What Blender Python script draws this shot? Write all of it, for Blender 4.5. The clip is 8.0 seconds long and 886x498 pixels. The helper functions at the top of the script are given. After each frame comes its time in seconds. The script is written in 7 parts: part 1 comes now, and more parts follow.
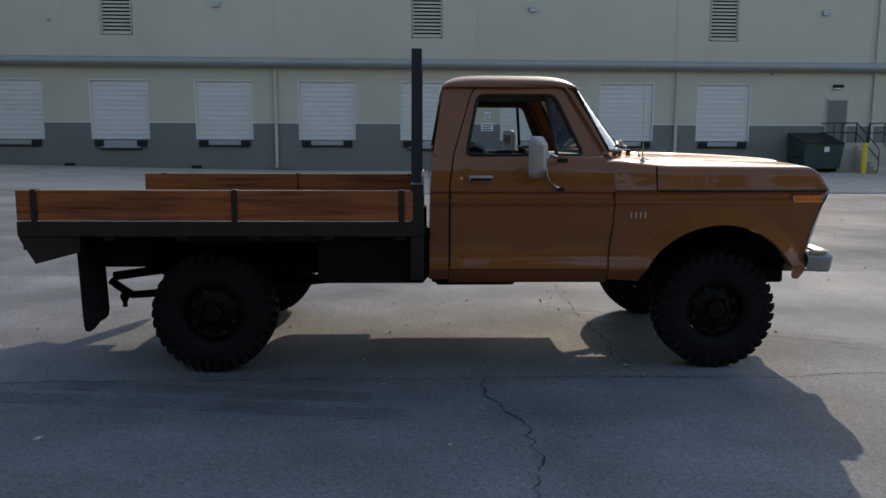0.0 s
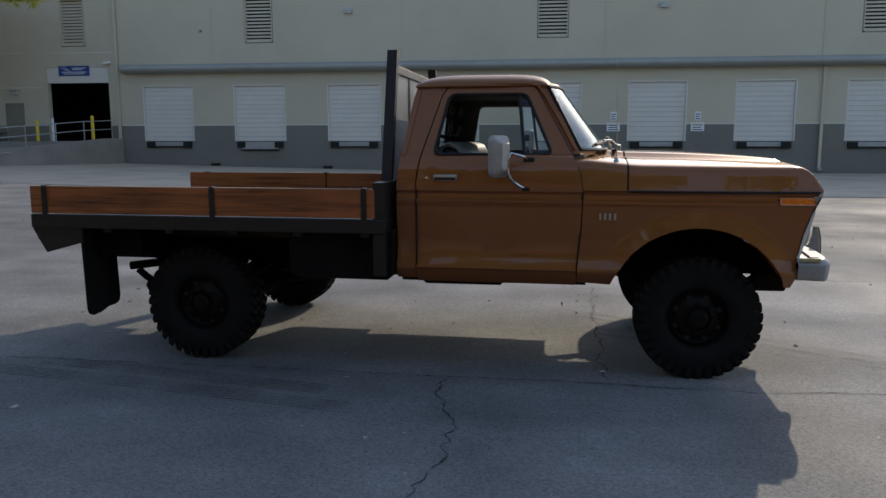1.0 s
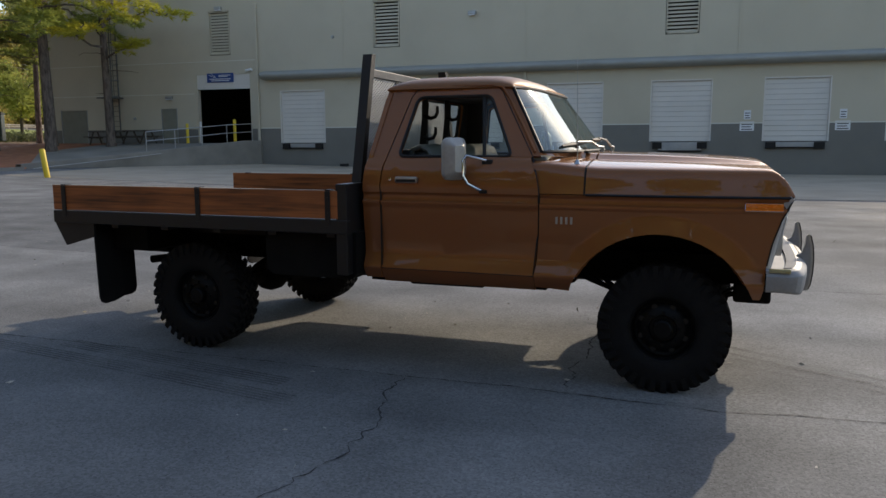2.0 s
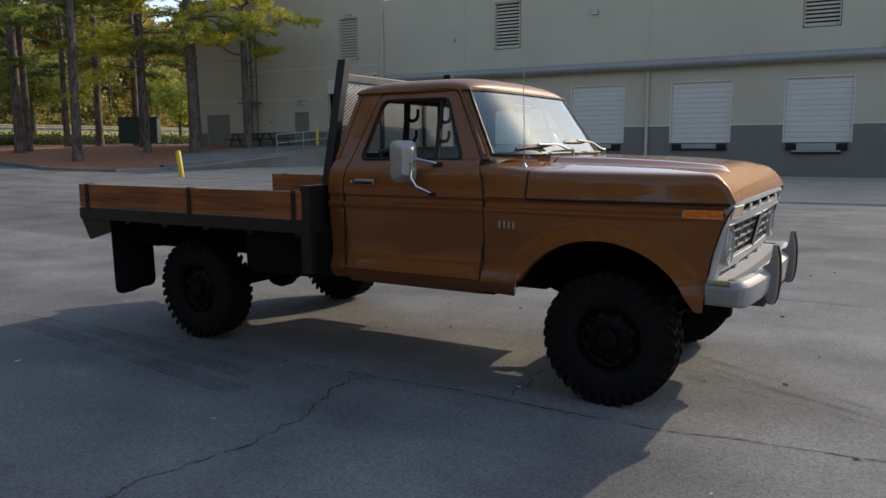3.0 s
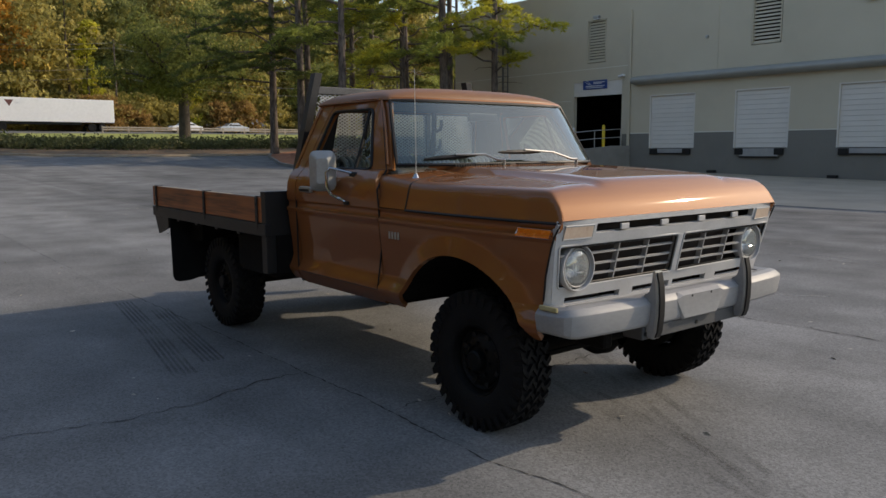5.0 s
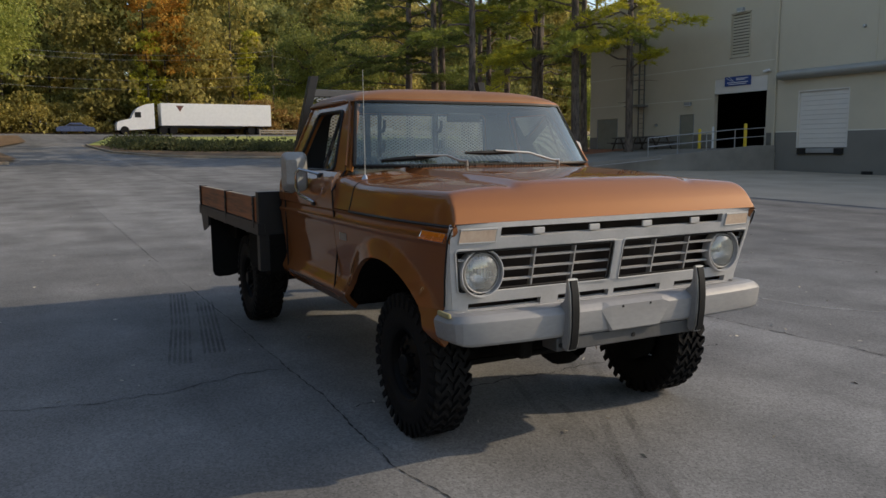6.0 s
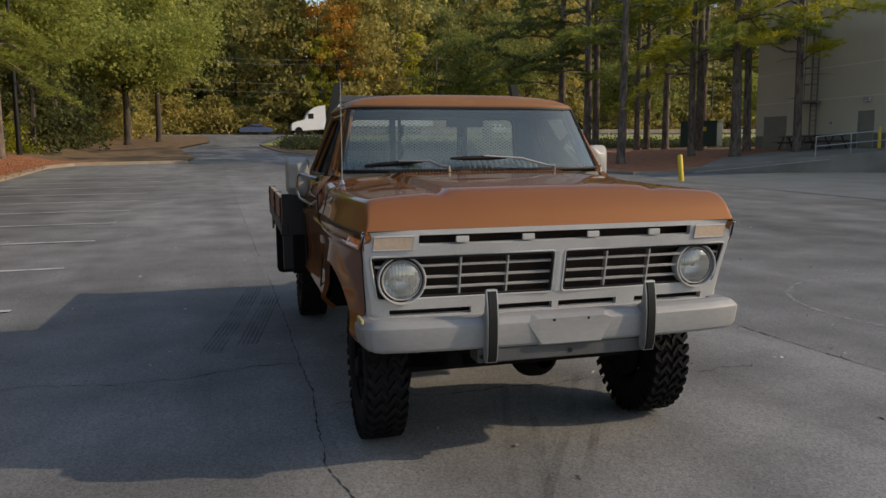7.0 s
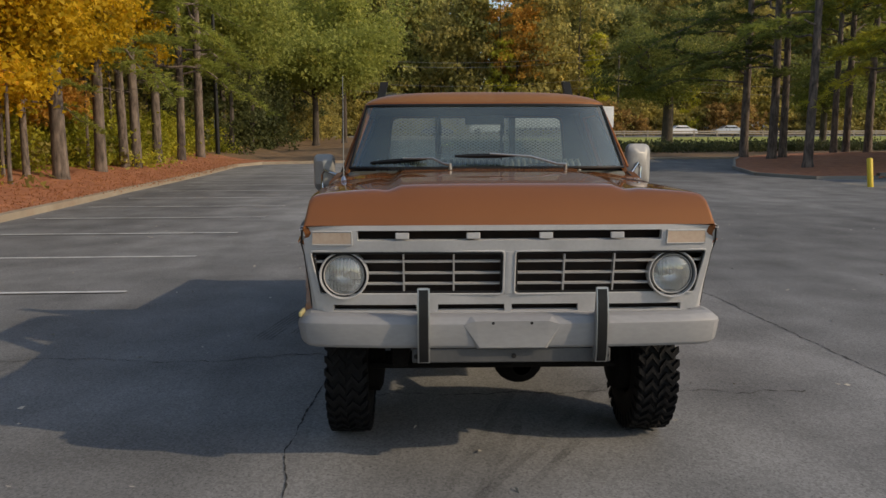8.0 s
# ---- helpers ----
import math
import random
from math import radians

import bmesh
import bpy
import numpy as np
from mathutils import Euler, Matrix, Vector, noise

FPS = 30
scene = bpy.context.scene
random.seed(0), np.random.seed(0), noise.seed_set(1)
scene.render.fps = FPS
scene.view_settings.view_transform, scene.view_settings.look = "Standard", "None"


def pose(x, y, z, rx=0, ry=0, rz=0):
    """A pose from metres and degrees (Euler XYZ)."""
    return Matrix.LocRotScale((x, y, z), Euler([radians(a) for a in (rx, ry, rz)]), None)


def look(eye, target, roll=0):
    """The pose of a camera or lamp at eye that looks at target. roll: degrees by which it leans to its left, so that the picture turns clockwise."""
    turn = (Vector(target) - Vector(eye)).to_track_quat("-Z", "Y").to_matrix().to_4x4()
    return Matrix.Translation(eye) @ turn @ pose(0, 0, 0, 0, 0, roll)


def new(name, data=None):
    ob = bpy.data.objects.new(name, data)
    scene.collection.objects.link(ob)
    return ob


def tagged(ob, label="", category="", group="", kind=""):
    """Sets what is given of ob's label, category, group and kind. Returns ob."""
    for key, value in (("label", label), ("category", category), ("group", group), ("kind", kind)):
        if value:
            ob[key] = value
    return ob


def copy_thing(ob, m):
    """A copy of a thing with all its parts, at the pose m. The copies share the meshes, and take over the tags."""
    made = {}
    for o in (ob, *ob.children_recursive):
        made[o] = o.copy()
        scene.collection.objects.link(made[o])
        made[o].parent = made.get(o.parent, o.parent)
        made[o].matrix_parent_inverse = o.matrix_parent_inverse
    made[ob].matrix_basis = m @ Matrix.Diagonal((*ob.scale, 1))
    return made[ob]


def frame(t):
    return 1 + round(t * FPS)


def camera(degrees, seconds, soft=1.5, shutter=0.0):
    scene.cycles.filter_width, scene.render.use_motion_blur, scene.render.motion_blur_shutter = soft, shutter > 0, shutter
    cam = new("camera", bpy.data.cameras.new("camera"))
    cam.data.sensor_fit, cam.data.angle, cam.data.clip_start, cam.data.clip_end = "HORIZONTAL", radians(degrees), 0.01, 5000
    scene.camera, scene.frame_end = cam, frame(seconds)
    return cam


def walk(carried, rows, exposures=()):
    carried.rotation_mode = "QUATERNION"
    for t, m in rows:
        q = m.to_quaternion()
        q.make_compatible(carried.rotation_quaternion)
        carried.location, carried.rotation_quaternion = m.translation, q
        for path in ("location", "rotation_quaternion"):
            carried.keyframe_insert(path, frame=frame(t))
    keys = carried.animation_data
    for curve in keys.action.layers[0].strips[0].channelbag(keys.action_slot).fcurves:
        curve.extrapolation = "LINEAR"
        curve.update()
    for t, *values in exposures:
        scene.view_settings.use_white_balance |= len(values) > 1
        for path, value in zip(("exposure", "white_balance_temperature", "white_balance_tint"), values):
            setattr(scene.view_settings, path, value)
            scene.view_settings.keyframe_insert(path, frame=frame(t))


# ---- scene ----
cam = camera(60.5, 8.0)
PATH = [
    (0, (-0.182, -0.583, 1.52), (-0.068, 1.394, 1.237), 0.2),
    (0.5, (0.396, -0.633, 1.522), (0.323, 1.346, 1.24), 0.2),
    (1, (0.957, -0.587, 1.512), (0.695, 1.376, 1.231), 0.0),
    (1.5, (1.521, -0.5, 1.515), (1.075, 1.429, 1.235), -0.1),
    (3, (3.177, 0.09, 1.523), (2.221, 1.825, 1.25), -0.3),
    (3.5, (3.659, 0.388, 1.522), (2.55, 2.03, 1.25), -0.2),
    (4, (4.102, 0.742, 1.532), (2.848, 2.277, 1.262), -0.2),
    (4.5, (4.538, 1.107, 1.561), (3.15, 2.522, 1.293), -0.2),
    (6, (5.554, 2.525, 1.551), (3.822, 3.492, 1.293), -0.5),
    (6.5, (5.781, 3.052, 1.574), (3.957, 3.829, 1.311), -0.6),
    (7, (6.004, 3.572, 1.582), (4.104, 4.143, 1.325), -0.5),
    (7.5, (6.104, 4.131, 1.571), (4.149, 4.471, 1.316), -0.4),
    (8, (6.149, 4.688, 1.55), (4.167, 4.791, 1.3), -0.2),
]
walk(cam, [(t, look(eye, target, roll)) for t, eye, target, roll in PATH],
     exposures=[(0.0, 0.81, 6740, 12), (1.6, 0.83, 7030, 12), (3.0, 0.74, 7160, 13), (5.0, 0.65, 7380, 13), (8.0, 0.45, 7750, 13)])

# ---- daylight ----
SUN = Vector((0.73, 1.749, 1.0)).normalized()
world = bpy.data.worlds.new("world")
scene.world = world
world.use_nodes = True
wn = world.node_tree.nodes
sky = wn.new("ShaderNodeTexSky")
sky.sky_type = "NISHITA"
sky.sun_disc = False
sky.sun_elevation = math.asin(SUN.z)
sky.sun_rotation = math.atan2(SUN.x, SUN.y)
sky.air_density, sky.dust_density, sky.ozone_density = 1.0, 0.7, 1.0
world.node_tree.links.new(sky.outputs[0], wn["Background"].inputs[0])
wn["Background"].inputs[1].default_value = 0.15
sun_data = bpy.data.lights.new("sun", "SUN")
sun_data.energy, sun_data.angle, sun_data.color = 1.76, radians(0.55), (1.0, 0.895, 0.73)
sun = new("sun", sun_data)
sun.matrix_world = look(SUN * 60, (0, 0, 0))

# ---- materials ----
def surf(name, a, b, scale=3.0, rough=0.6, metal=0.0, coat=0.0, bump=0.0, fine=60.0, spec=0.5, rvar=0.1,
         grime=None, gscale=0.7, gcut=0.55, gmix=0.6, stretch=(1, 1, 1), per_object=0.0, per_island=0.0):
    """A surface whose colour wanders between a and b at two scales, with fine relief and patches of grime."""
    m = bpy.data.materials.new(name)
    m.use_nodes = True
    n, l = m.node_tree.nodes, m.node_tree.links
    bsdf = n["Principled BSDF"]
    co = n.new("ShaderNodeTexCoord")
    mp = n.new("ShaderNodeMapping")
    mp.inputs["Scale"].default_value = stretch
    l.new(co.outputs["Object"], mp.inputs[0])
    n1 = n.new("ShaderNodeTexNoise")
    n1.inputs["Scale"].default_value, n1.inputs["Detail"].default_value = scale, 6
    n2 = n.new("ShaderNodeTexNoise")
    n2.inputs["Scale"].default_value, n2.inputs["Detail"].default_value = fine, 3
    for k in (n1, n2):
        l.new(mp.outputs[0], k.inputs["Vector"])
    add = n.new("ShaderNodeMath")
    add.operation = "MULTIPLY_ADD"
    l.new(n2.outputs[0], add.inputs[0])
    add.inputs[1].default_value = 0.45
    l.new(n1.outputs[0], add.inputs[2])
    rng = n.new("ShaderNodeMapRange")
    rng.inputs["From Min"].default_value, rng.inputs["From Max"].default_value = 0.48, 0.98
    l.new(add.outputs[0], rng.inputs["Value"])
    fac = rng.outputs[0]
    if per_object or per_island:
        if per_object:
            info, out = n.new("ShaderNodeObjectInfo"), "Random"
        else:
            info, out = n.new("ShaderNodeNewGeometry"), "Random Per Island"
        mx = n.new("ShaderNodeMix")
        mx.inputs["Factor"].default_value = per_object or per_island
        l.new(fac, mx.inputs["A"])
        l.new(info.outputs[out], mx.inputs["B"])
        fac = mx.outputs["Result"]
    mix = n.new("ShaderNodeMix")
    mix.data_type = "RGBA"
    mix.inputs["A"].default_value, mix.inputs["B"].default_value = (*a, 1), (*b, 1)
    l.new(fac, mix.inputs["Factor"])
    col = mix.outputs["Result"]
    rr = n.new("ShaderNodeMapRange")
    rr.inputs["To Min"].default_value, rr.inputs["To Max"].default_value = max(0.02, rough - rvar), min(1, rough + rvar)
    l.new(n1.outputs[0], rr.inputs["Value"])
    if grime:
        g = n.new("ShaderNodeTexNoise")
        g.inputs["Scale"].default_value, g.inputs["Detail"].default_value, g.inputs["Roughness"].default_value = gscale, 8, 0.65
        l.new(mp.outputs[0], g.inputs["Vector"])
        gr = n.new("ShaderNodeMapRange")
        gr.inputs["From Min"].default_value, gr.inputs["From Max"].default_value = gcut, gcut + 0.2
        gr.inputs["To Max"].default_value = gmix
        l.new(g.outputs[0], gr.inputs["Value"])
        gm = n.new("ShaderNodeMix")
        gm.data_type = "RGBA"
        l.new(gr.outputs[0], gm.inputs["Factor"])
        l.new(col, gm.inputs["A"])
        gm.inputs["B"].default_value = (*grime, 1)
        col = gm.outputs["Result"]
    l.new(col, bsdf.inputs["Base Color"])
    l.new(rr.outputs[0], bsdf.inputs["Roughness"])
    bsdf.inputs["Metallic"].default_value = metal
    bsdf.inputs["Specular IOR Level"].default_value = spec
    bsdf.inputs["Coat Weight"].default_value = coat
    bsdf.inputs["Coat Roughness"].default_value = 0.05
    if bump:
        bp = n.new("ShaderNodeBump")
        bp.inputs["Strength"].default_value, bp.inputs["Distance"].default_value = bump, 0.01
        l.new(n2.outputs[0], bp.inputs["Height"])
        l.new(bp.outputs[0], bsdf.inputs["Normal"])
    return m


def glass(name, tint, gloss=0.02, clear=0.0, dust_haze=0.0, haze=(0.27, 0.34, 0.33)):
    """Thin pane: clear, with the reflection that its Fresnel term gives, and a dusty film that can also lend painted
    sky haze.
    """
    m = bpy.data.materials.new(name)
    m.use_nodes = True
    n, l = m.node_tree.nodes, m.node_tree.links
    n.remove(n["Principled BSDF"])
    tr, gl, fr, mx = n.new("ShaderNodeBsdfTransparent"), n.new("ShaderNodeBsdfGlossy"), n.new("ShaderNodeFresnel"), n.new("ShaderNodeMixShader")
    tr.inputs[0].default_value = (*tint, 1)
    gl.inputs[0].default_value = (0.74, 0.80, 0.80, 1)
    gl.inputs["Roughness"].default_value = gloss
    fr.inputs["IOR"].default_value = 1.52
    ad = n.new("ShaderNodeMath")
    ad.operation = "MULTIPLY_ADD"
    ad.inputs[1].default_value, ad.inputs[2].default_value = 1.0, clear
    l.new(fr.outputs[0], ad.inputs[0])
    l.new(ad.outputs[0], mx.inputs[0])
    film, dm = n.new("ShaderNodeBsdfDiffuse"), n.new("ShaderNodeMixShader")
    film.inputs[0].default_value = (*haze, 1)
    co, nz, r = n.new("ShaderNodeTexCoord"), n.new("ShaderNodeTexNoise"), n.new("ShaderNodeMapRange")
    nz.inputs["Scale"].default_value, nz.inputs["Detail"].default_value = 2.5, 5
    l.new(co.outputs["Object"], nz.inputs["Vector"])
    r.inputs["From Min"].default_value, r.inputs["From Max"].default_value = 0.3, 0.7
    r.inputs["To Min"].default_value, r.inputs["To Max"].default_value = dust_haze * 0.6, dust_haze * 1.4
    l.new(nz.outputs[0], r.inputs["Value"])
    l.new(r.outputs[0], dm.inputs[0])
    l.new(tr.outputs[0], dm.inputs[1])
    l.new(film.outputs[0], dm.inputs[2])
    l.new(dm.outputs[0], mx.inputs[1])
    l.new(gl.outputs[0], mx.inputs[2])
    l.new(mx.outputs[0], n["Material Output"].inputs[0])
    return m


def leafmat(name, a, b, c=None):
    """Foliage: colour by leaf, some light let through."""
    m = bpy.data.materials.new(name)
    m.use_nodes = True
    n, l = m.node_tree.nodes, m.node_tree.links
    bsdf = n["Principled BSDF"]
    geo, obj = n.new("ShaderNodeNewGeometry"), n.new("ShaderNodeTexCoord")
    nz = n.new("ShaderNodeTexNoise")
    nz.inputs["Scale"].default_value, nz.inputs["Detail"].default_value = 0.35, 3
    l.new(obj.outputs["Object"], nz.inputs["Vector"])
    ad = n.new("ShaderNodeMath")
    ad.operation = "MULTIPLY_ADD"
    ad.inputs[1].default_value = 0.55
    l.new(geo.outputs["Random Per Island"], ad.inputs[0])
    sh = n.new("ShaderNodeMapRange")
    sh.inputs["From Min"].default_value, sh.inputs["From Max"].default_value = 0.3, 0.7
    sh.inputs["To Max"].default_value = 0.5
    l.new(nz.outputs[0], sh.inputs["Value"])
    l.new(sh.outputs[0], ad.inputs[2])
    ramp = n.new("ShaderNodeValToRGB")
    ramp.color_ramp.elements[0].color, ramp.color_ramp.elements[1].color = (*a, 1), (*b, 1)
    if c:
        e = ramp.color_ramp.elements.new(0.8)
        e.color = (*b, 1)
        ramp.color_ramp.elements[2].color = (*c, 1)
    l.new(ad.outputs[0], ramp.inputs[0])
    l.new(ramp.outputs[0], bsdf.inputs["Base Color"])
    bsdf.inputs["Roughness"].default_value = 0.6
    bsdf.inputs["Specular IOR Level"].default_value = 0.25
    tl, mx = n.new("ShaderNodeBsdfTranslucent"), n.new("ShaderNodeMixShader")
    l.new(ramp.outputs[0], tl.inputs[0])
    mx.inputs[0].default_value = 0.52
    l.new(bsdf.outputs[0], mx.inputs[1])
    l.new(tl.outputs[0], mx.inputs[2])
    l.new(mx.outputs[0], n["Material Output"].inputs[0])
    return m


def woodmat(name, a, b):
    """Stained softwood: long fine grain, broad drifts of tone, dark knots."""
    m = bpy.data.materials.new(name)
    m.use_nodes = True
    n, l = m.node_tree.nodes, m.node_tree.links
    bsdf = n["Principled BSDF"]
    co = n.new("ShaderNodeTexCoord")
    def noise_at(scale, detail, stretch):
        mp, nz = n.new("ShaderNodeMapping"), n.new("ShaderNodeTexNoise")
        mp.inputs["Scale"].default_value = stretch
        nz.inputs["Scale"].default_value, nz.inputs["Detail"].default_value = scale, detail
        nz.inputs["Distortion"].default_value = 0.6
        l.new(co.outputs["Object"], mp.inputs[0])
        l.new(mp.outputs[0], nz.inputs["Vector"])
        return nz
    grain, drift = noise_at(3.0, 8, (0.5, 8, 12)), noise_at(1.6, 4, (0.6, 1, 2.5))
    ad = n.new("ShaderNodeMath")
    ad.operation = "MULTIPLY_ADD"
    ad.inputs[1].default_value = 0.8
    l.new(drift.outputs[0], ad.inputs[0])
    l.new(grain.outputs[0], ad.inputs[2])
    ramp = n.new("ShaderNodeValToRGB")
    ramp.color_ramp.elements[0].color, ramp.color_ramp.elements[1].color = (*a, 1), (*b, 1)
    ramp.color_ramp.elements[0].position, ramp.color_ramp.elements[1].position = 0.62, 1.0
    l.new(ad.outputs[0], ramp.inputs[0])
    vo, km = n.new("ShaderNodeTexVoronoi"), n.new("ShaderNodeMapping")
    km.inputs["Scale"].default_value = (1.7, 0.001, 3.2)
    l.new(co.outputs["Object"], km.inputs[0])
    l.new(km.outputs[0], vo.inputs["Vector"])
    vo.inputs["Scale"].default_value = 1.0
    kr = n.new("ShaderNodeMapRange")
    kr.inputs["From Min"].default_value, kr.inputs["From Max"].default_value = 0.035, 0.075
    l.new(vo.outputs["Distance"], kr.inputs["Value"])
    mx = n.new("ShaderNodeMix")
    mx.data_type = "RGBA"
    mx.inputs["A"].default_value = (0.03, 0.010, 0.004, 1)
    l.new(kr.outputs[0], mx.inputs["Factor"])
    l.new(ramp.outputs[0], mx.inputs["B"])
    l.new(mx.outputs["Result"], bsdf.inputs["Base Color"])
    bsdf.inputs["Roughness"].default_value = 0.5
    bp = n.new("ShaderNodeBump")
    bp.inputs["Strength"].default_value, bp.inputs["Distance"].default_value = 0.3, 0.003
    l.new(grain.outputs[0], bp.inputs["Height"])
    l.new(bp.outputs[0], bsdf.inputs["Normal"])
    return m


def paving(name):
    """Worn asphalt: stone speckle, pits, drifts of wear, paved in lanes of slightly different tone."""
    m = bpy.data.materials.new(name)
    m.use_nodes = True
    n, l = m.node_tree.nodes, m.node_tree.links
    bsdf = n["Principled BSDF"]
    co = n.new("ShaderNodeTexCoord")
    def tex(kind, scale, detail=4, stretch=(1, 1, 1)):
        mp, t = n.new("ShaderNodeMapping"), n.new(kind)
        mp.inputs["Scale"].default_value = stretch
        l.new(co.outputs["Object"], mp.inputs[0])
        l.new(mp.outputs[0], t.inputs["Vector"])
        t.inputs["Scale"].default_value = scale
        if kind == "ShaderNodeTexNoise":
            t.inputs["Detail"].default_value = detail
        return t
    def rng(src, a, b, c, d):
        r = n.new("ShaderNodeMapRange")
        for k, v in zip(("From Min", "From Max", "To Min", "To Max"), (a, b, c, d)):
            r.inputs[k].default_value = v
        l.new(src, r.inputs["Value"])
        return r.outputs[0]
    def op(kind, a, b):
        o = n.new("ShaderNodeMath")
        o.operation = kind
        for k, v in enumerate((a, b)):
            if isinstance(v, (int, float)):
                o.inputs[k].default_value = v
            else:
                l.new(v, o.inputs[k])
        return o.outputs[0]
    stone = tex("ShaderNodeTexVoronoi", 85)
    sep = n.new("ShaderNodeSeparateColor")
    l.new(stone.outputs["Color"], sep.inputs[0])
    speck = rng(sep.outputs[0], 0, 1, 0.80, 1.20)
    pit = rng(tex("ShaderNodeTexNoise", 60, 3).outputs[0], 0.30, 0.42, 0.6, 1.0)
    mid = rng(tex("ShaderNodeTexNoise", 1.1, 6).outputs[0], 0.3, 0.7, 0.76, 1.24)
    wide = rng(tex("ShaderNodeTexNoise", 0.16, 6, (0.45, 1, 1)).outputs[0], 0.35, 0.65, 0.78, 1.22)
    streak = rng(tex("ShaderNodeTexNoise", 1.2, 6, (0.06, 1, 1)).outputs[0], 0.35, 0.7, 0.90, 1.10)
    xyz = n.new("ShaderNodeSeparateXYZ")
    l.new(co.outputs["Object"], xyz.inputs[0])
    lane = op("ADD", 0.93, op("MULTIPLY", op("GREATER_THAN", xyz.outputs[1], 4.15), 0.08))
    # lane beyond y 8.05 darkened in colour to tame its sunlit glare
    lane = op("SUBTRACT", lane, op("MULTIPLY", op("GREATER_THAN", xyz.outputs[1], 8.05), 0.15))
    v = op("MULTIPLY", op("MULTIPLY", speck, pit), op("MULTIPLY", mid, op("MULTIPLY", wide, op("MULTIPLY", streak, lane))))
    mx = n.new("ShaderNodeMix")
    mx.data_type = "RGBA"
    mx.blend_type = "MULTIPLY"
    mx.inputs["Factor"].default_value = 1.0
    mx.inputs["A"].default_value = (0.208, 0.208, 0.204, 1)
    cc = n.new("ShaderNodeCombineColor")
    for k in range(3):
        l.new(v, cc.inputs[k])
    l.new(cc.outputs[0], mx.inputs["B"])
    l.new(mx.outputs["Result"], bsdf.inputs["Base Color"])
    l.new(rng(tex("ShaderNodeTexNoise", 0.5, 6).outputs[0], 0.3, 0.7, 0.62, 0.85), bsdf.inputs["Roughness"])
    bsdf.inputs["Specular IOR Level"].default_value = 0.06
    bp = n.new("ShaderNodeBump")
    bp.inputs["Strength"].default_value, bp.inputs["Distance"].default_value = 0.5, 0.005
    l.new(op("ADD", sep.outputs[1], pit), bp.inputs["Height"])
    l.new(bp.outputs[0], bsdf.inputs["Normal"])
    return m


def markmat(name, colour, amount, scale, low=0.38, high=0.68):
    """A worn mark: patches of colour with the ground showing between."""
    m = bpy.data.materials.new(name)
    m.use_nodes = True
    n, l = m.node_tree.nodes, m.node_tree.links
    bsdf = n["Principled BSDF"]
    bsdf.inputs["Base Color"].default_value = (*colour, 1)
    bsdf.inputs["Roughness"].default_value = 0.8
    co, nz, r = n.new("ShaderNodeTexCoord"), n.new("ShaderNodeTexNoise"), n.new("ShaderNodeMapRange")
    nz.inputs["Scale"].default_value, nz.inputs["Detail"].default_value = scale, 6
    l.new(co.outputs["Object"], nz.inputs["Vector"])
    r.inputs["From Min"].default_value, r.inputs["From Max"].default_value, r.inputs["To Max"].default_value = low, high, amount
    l.new(nz.outputs[0], r.inputs["Value"])
    l.new(r.outputs[0], bsdf.inputs["Alpha"])
    return m


COPPER = surf("copper_paint", (0.161, 0.0485, 0.0205), (0.198, 0.062, 0.0255), 1.2, 0.60, coat=1.0, fine=400, rvar=0.04, spec=0.06,
              grime=(0.22, 0.10, 0.05), gscale=2.2, gcut=0.62, gmix=0.25)


ROOFPAINT = surf("chalky_copper_paint", (0.22, 0.096, 0.036), (0.28, 0.126, 0.048), 2.0, 0.55, coat=0.25, fine=200, spec=0.2, grime=(0.34, 0.20, 0.12), gscale=3, gcut=0.52, gmix=0.4)
ROOFPAINT.node_tree.nodes["Principled BSDF"].inputs["Coat Roughness"].default_value = 0.3


def flakes(m, colour, share, rough, coat_rough):
    """Adds metal flakes of their own colour under the clear coat of a paint."""
    n, l = m.node_tree.nodes, m.node_tree.links
    base, fl, mx = n["Principled BSDF"], n.new("ShaderNodeBsdfPrincipled"), n.new("ShaderNodeMixShader")
    fl.inputs["Base Color"].default_value = (*colour, 1)
    fl.inputs["Metallic"].default_value, fl.inputs["Roughness"].default_value = 1.0, rough
    for b in (base, fl):
        b.inputs["Coat Weight"].default_value, b.inputs["Coat Roughness"].default_value = 0.9, coat_rough
        b.inputs["Coat IOR"].default_value = 1.45
    mx.inputs[0].default_value = share
    l.new(base.outputs[0], mx.inputs[1])
    l.new(fl.outputs[0], mx.inputs[2])
    l.new(mx.outputs[0], n["Material Output"].inputs[0])


flakes(COPPER, (0.56, 0.275, 0.063), 0.22, 0.66, 0.035)
BLACK = surf("black_steel", (0.008, 0.008, 0.009), (0.016, 0.016, 0.017), 4, 0.48, bump=0.2, fine=120, spec=0.4)
# lighter copy of the black steel: sunlight on the top rail put into colour
SUNLITBLACK = surf("sunlit_black_steel", (0.075, 0.077, 0.08), (0.12, 0.12, 0.12), 5, 0.5, bump=0.2, fine=120, spec=0.4)
UNDER = surf("undercarriage_grime", (0.004, 0.004, 0.004), (0.012, 0.011, 0.010), 5, 0.85, bump=0.3, spec=0.12)
RUBBER = surf("tyre_rubber", (0.007, 0.007, 0.008), (0.014, 0.014, 0.0145), 9, 0.72, bump=0.3, fine=90, grime=(0.028, 0.025, 0.022), gscale=4, gmix=0.25, spec=0.15)
RIMPAINT = surf("black_wheel_paint", (0.004, 0.004, 0.0045), (0.008, 0.008, 0.008), 6, 0.5, bump=0.05, spec=0.15)
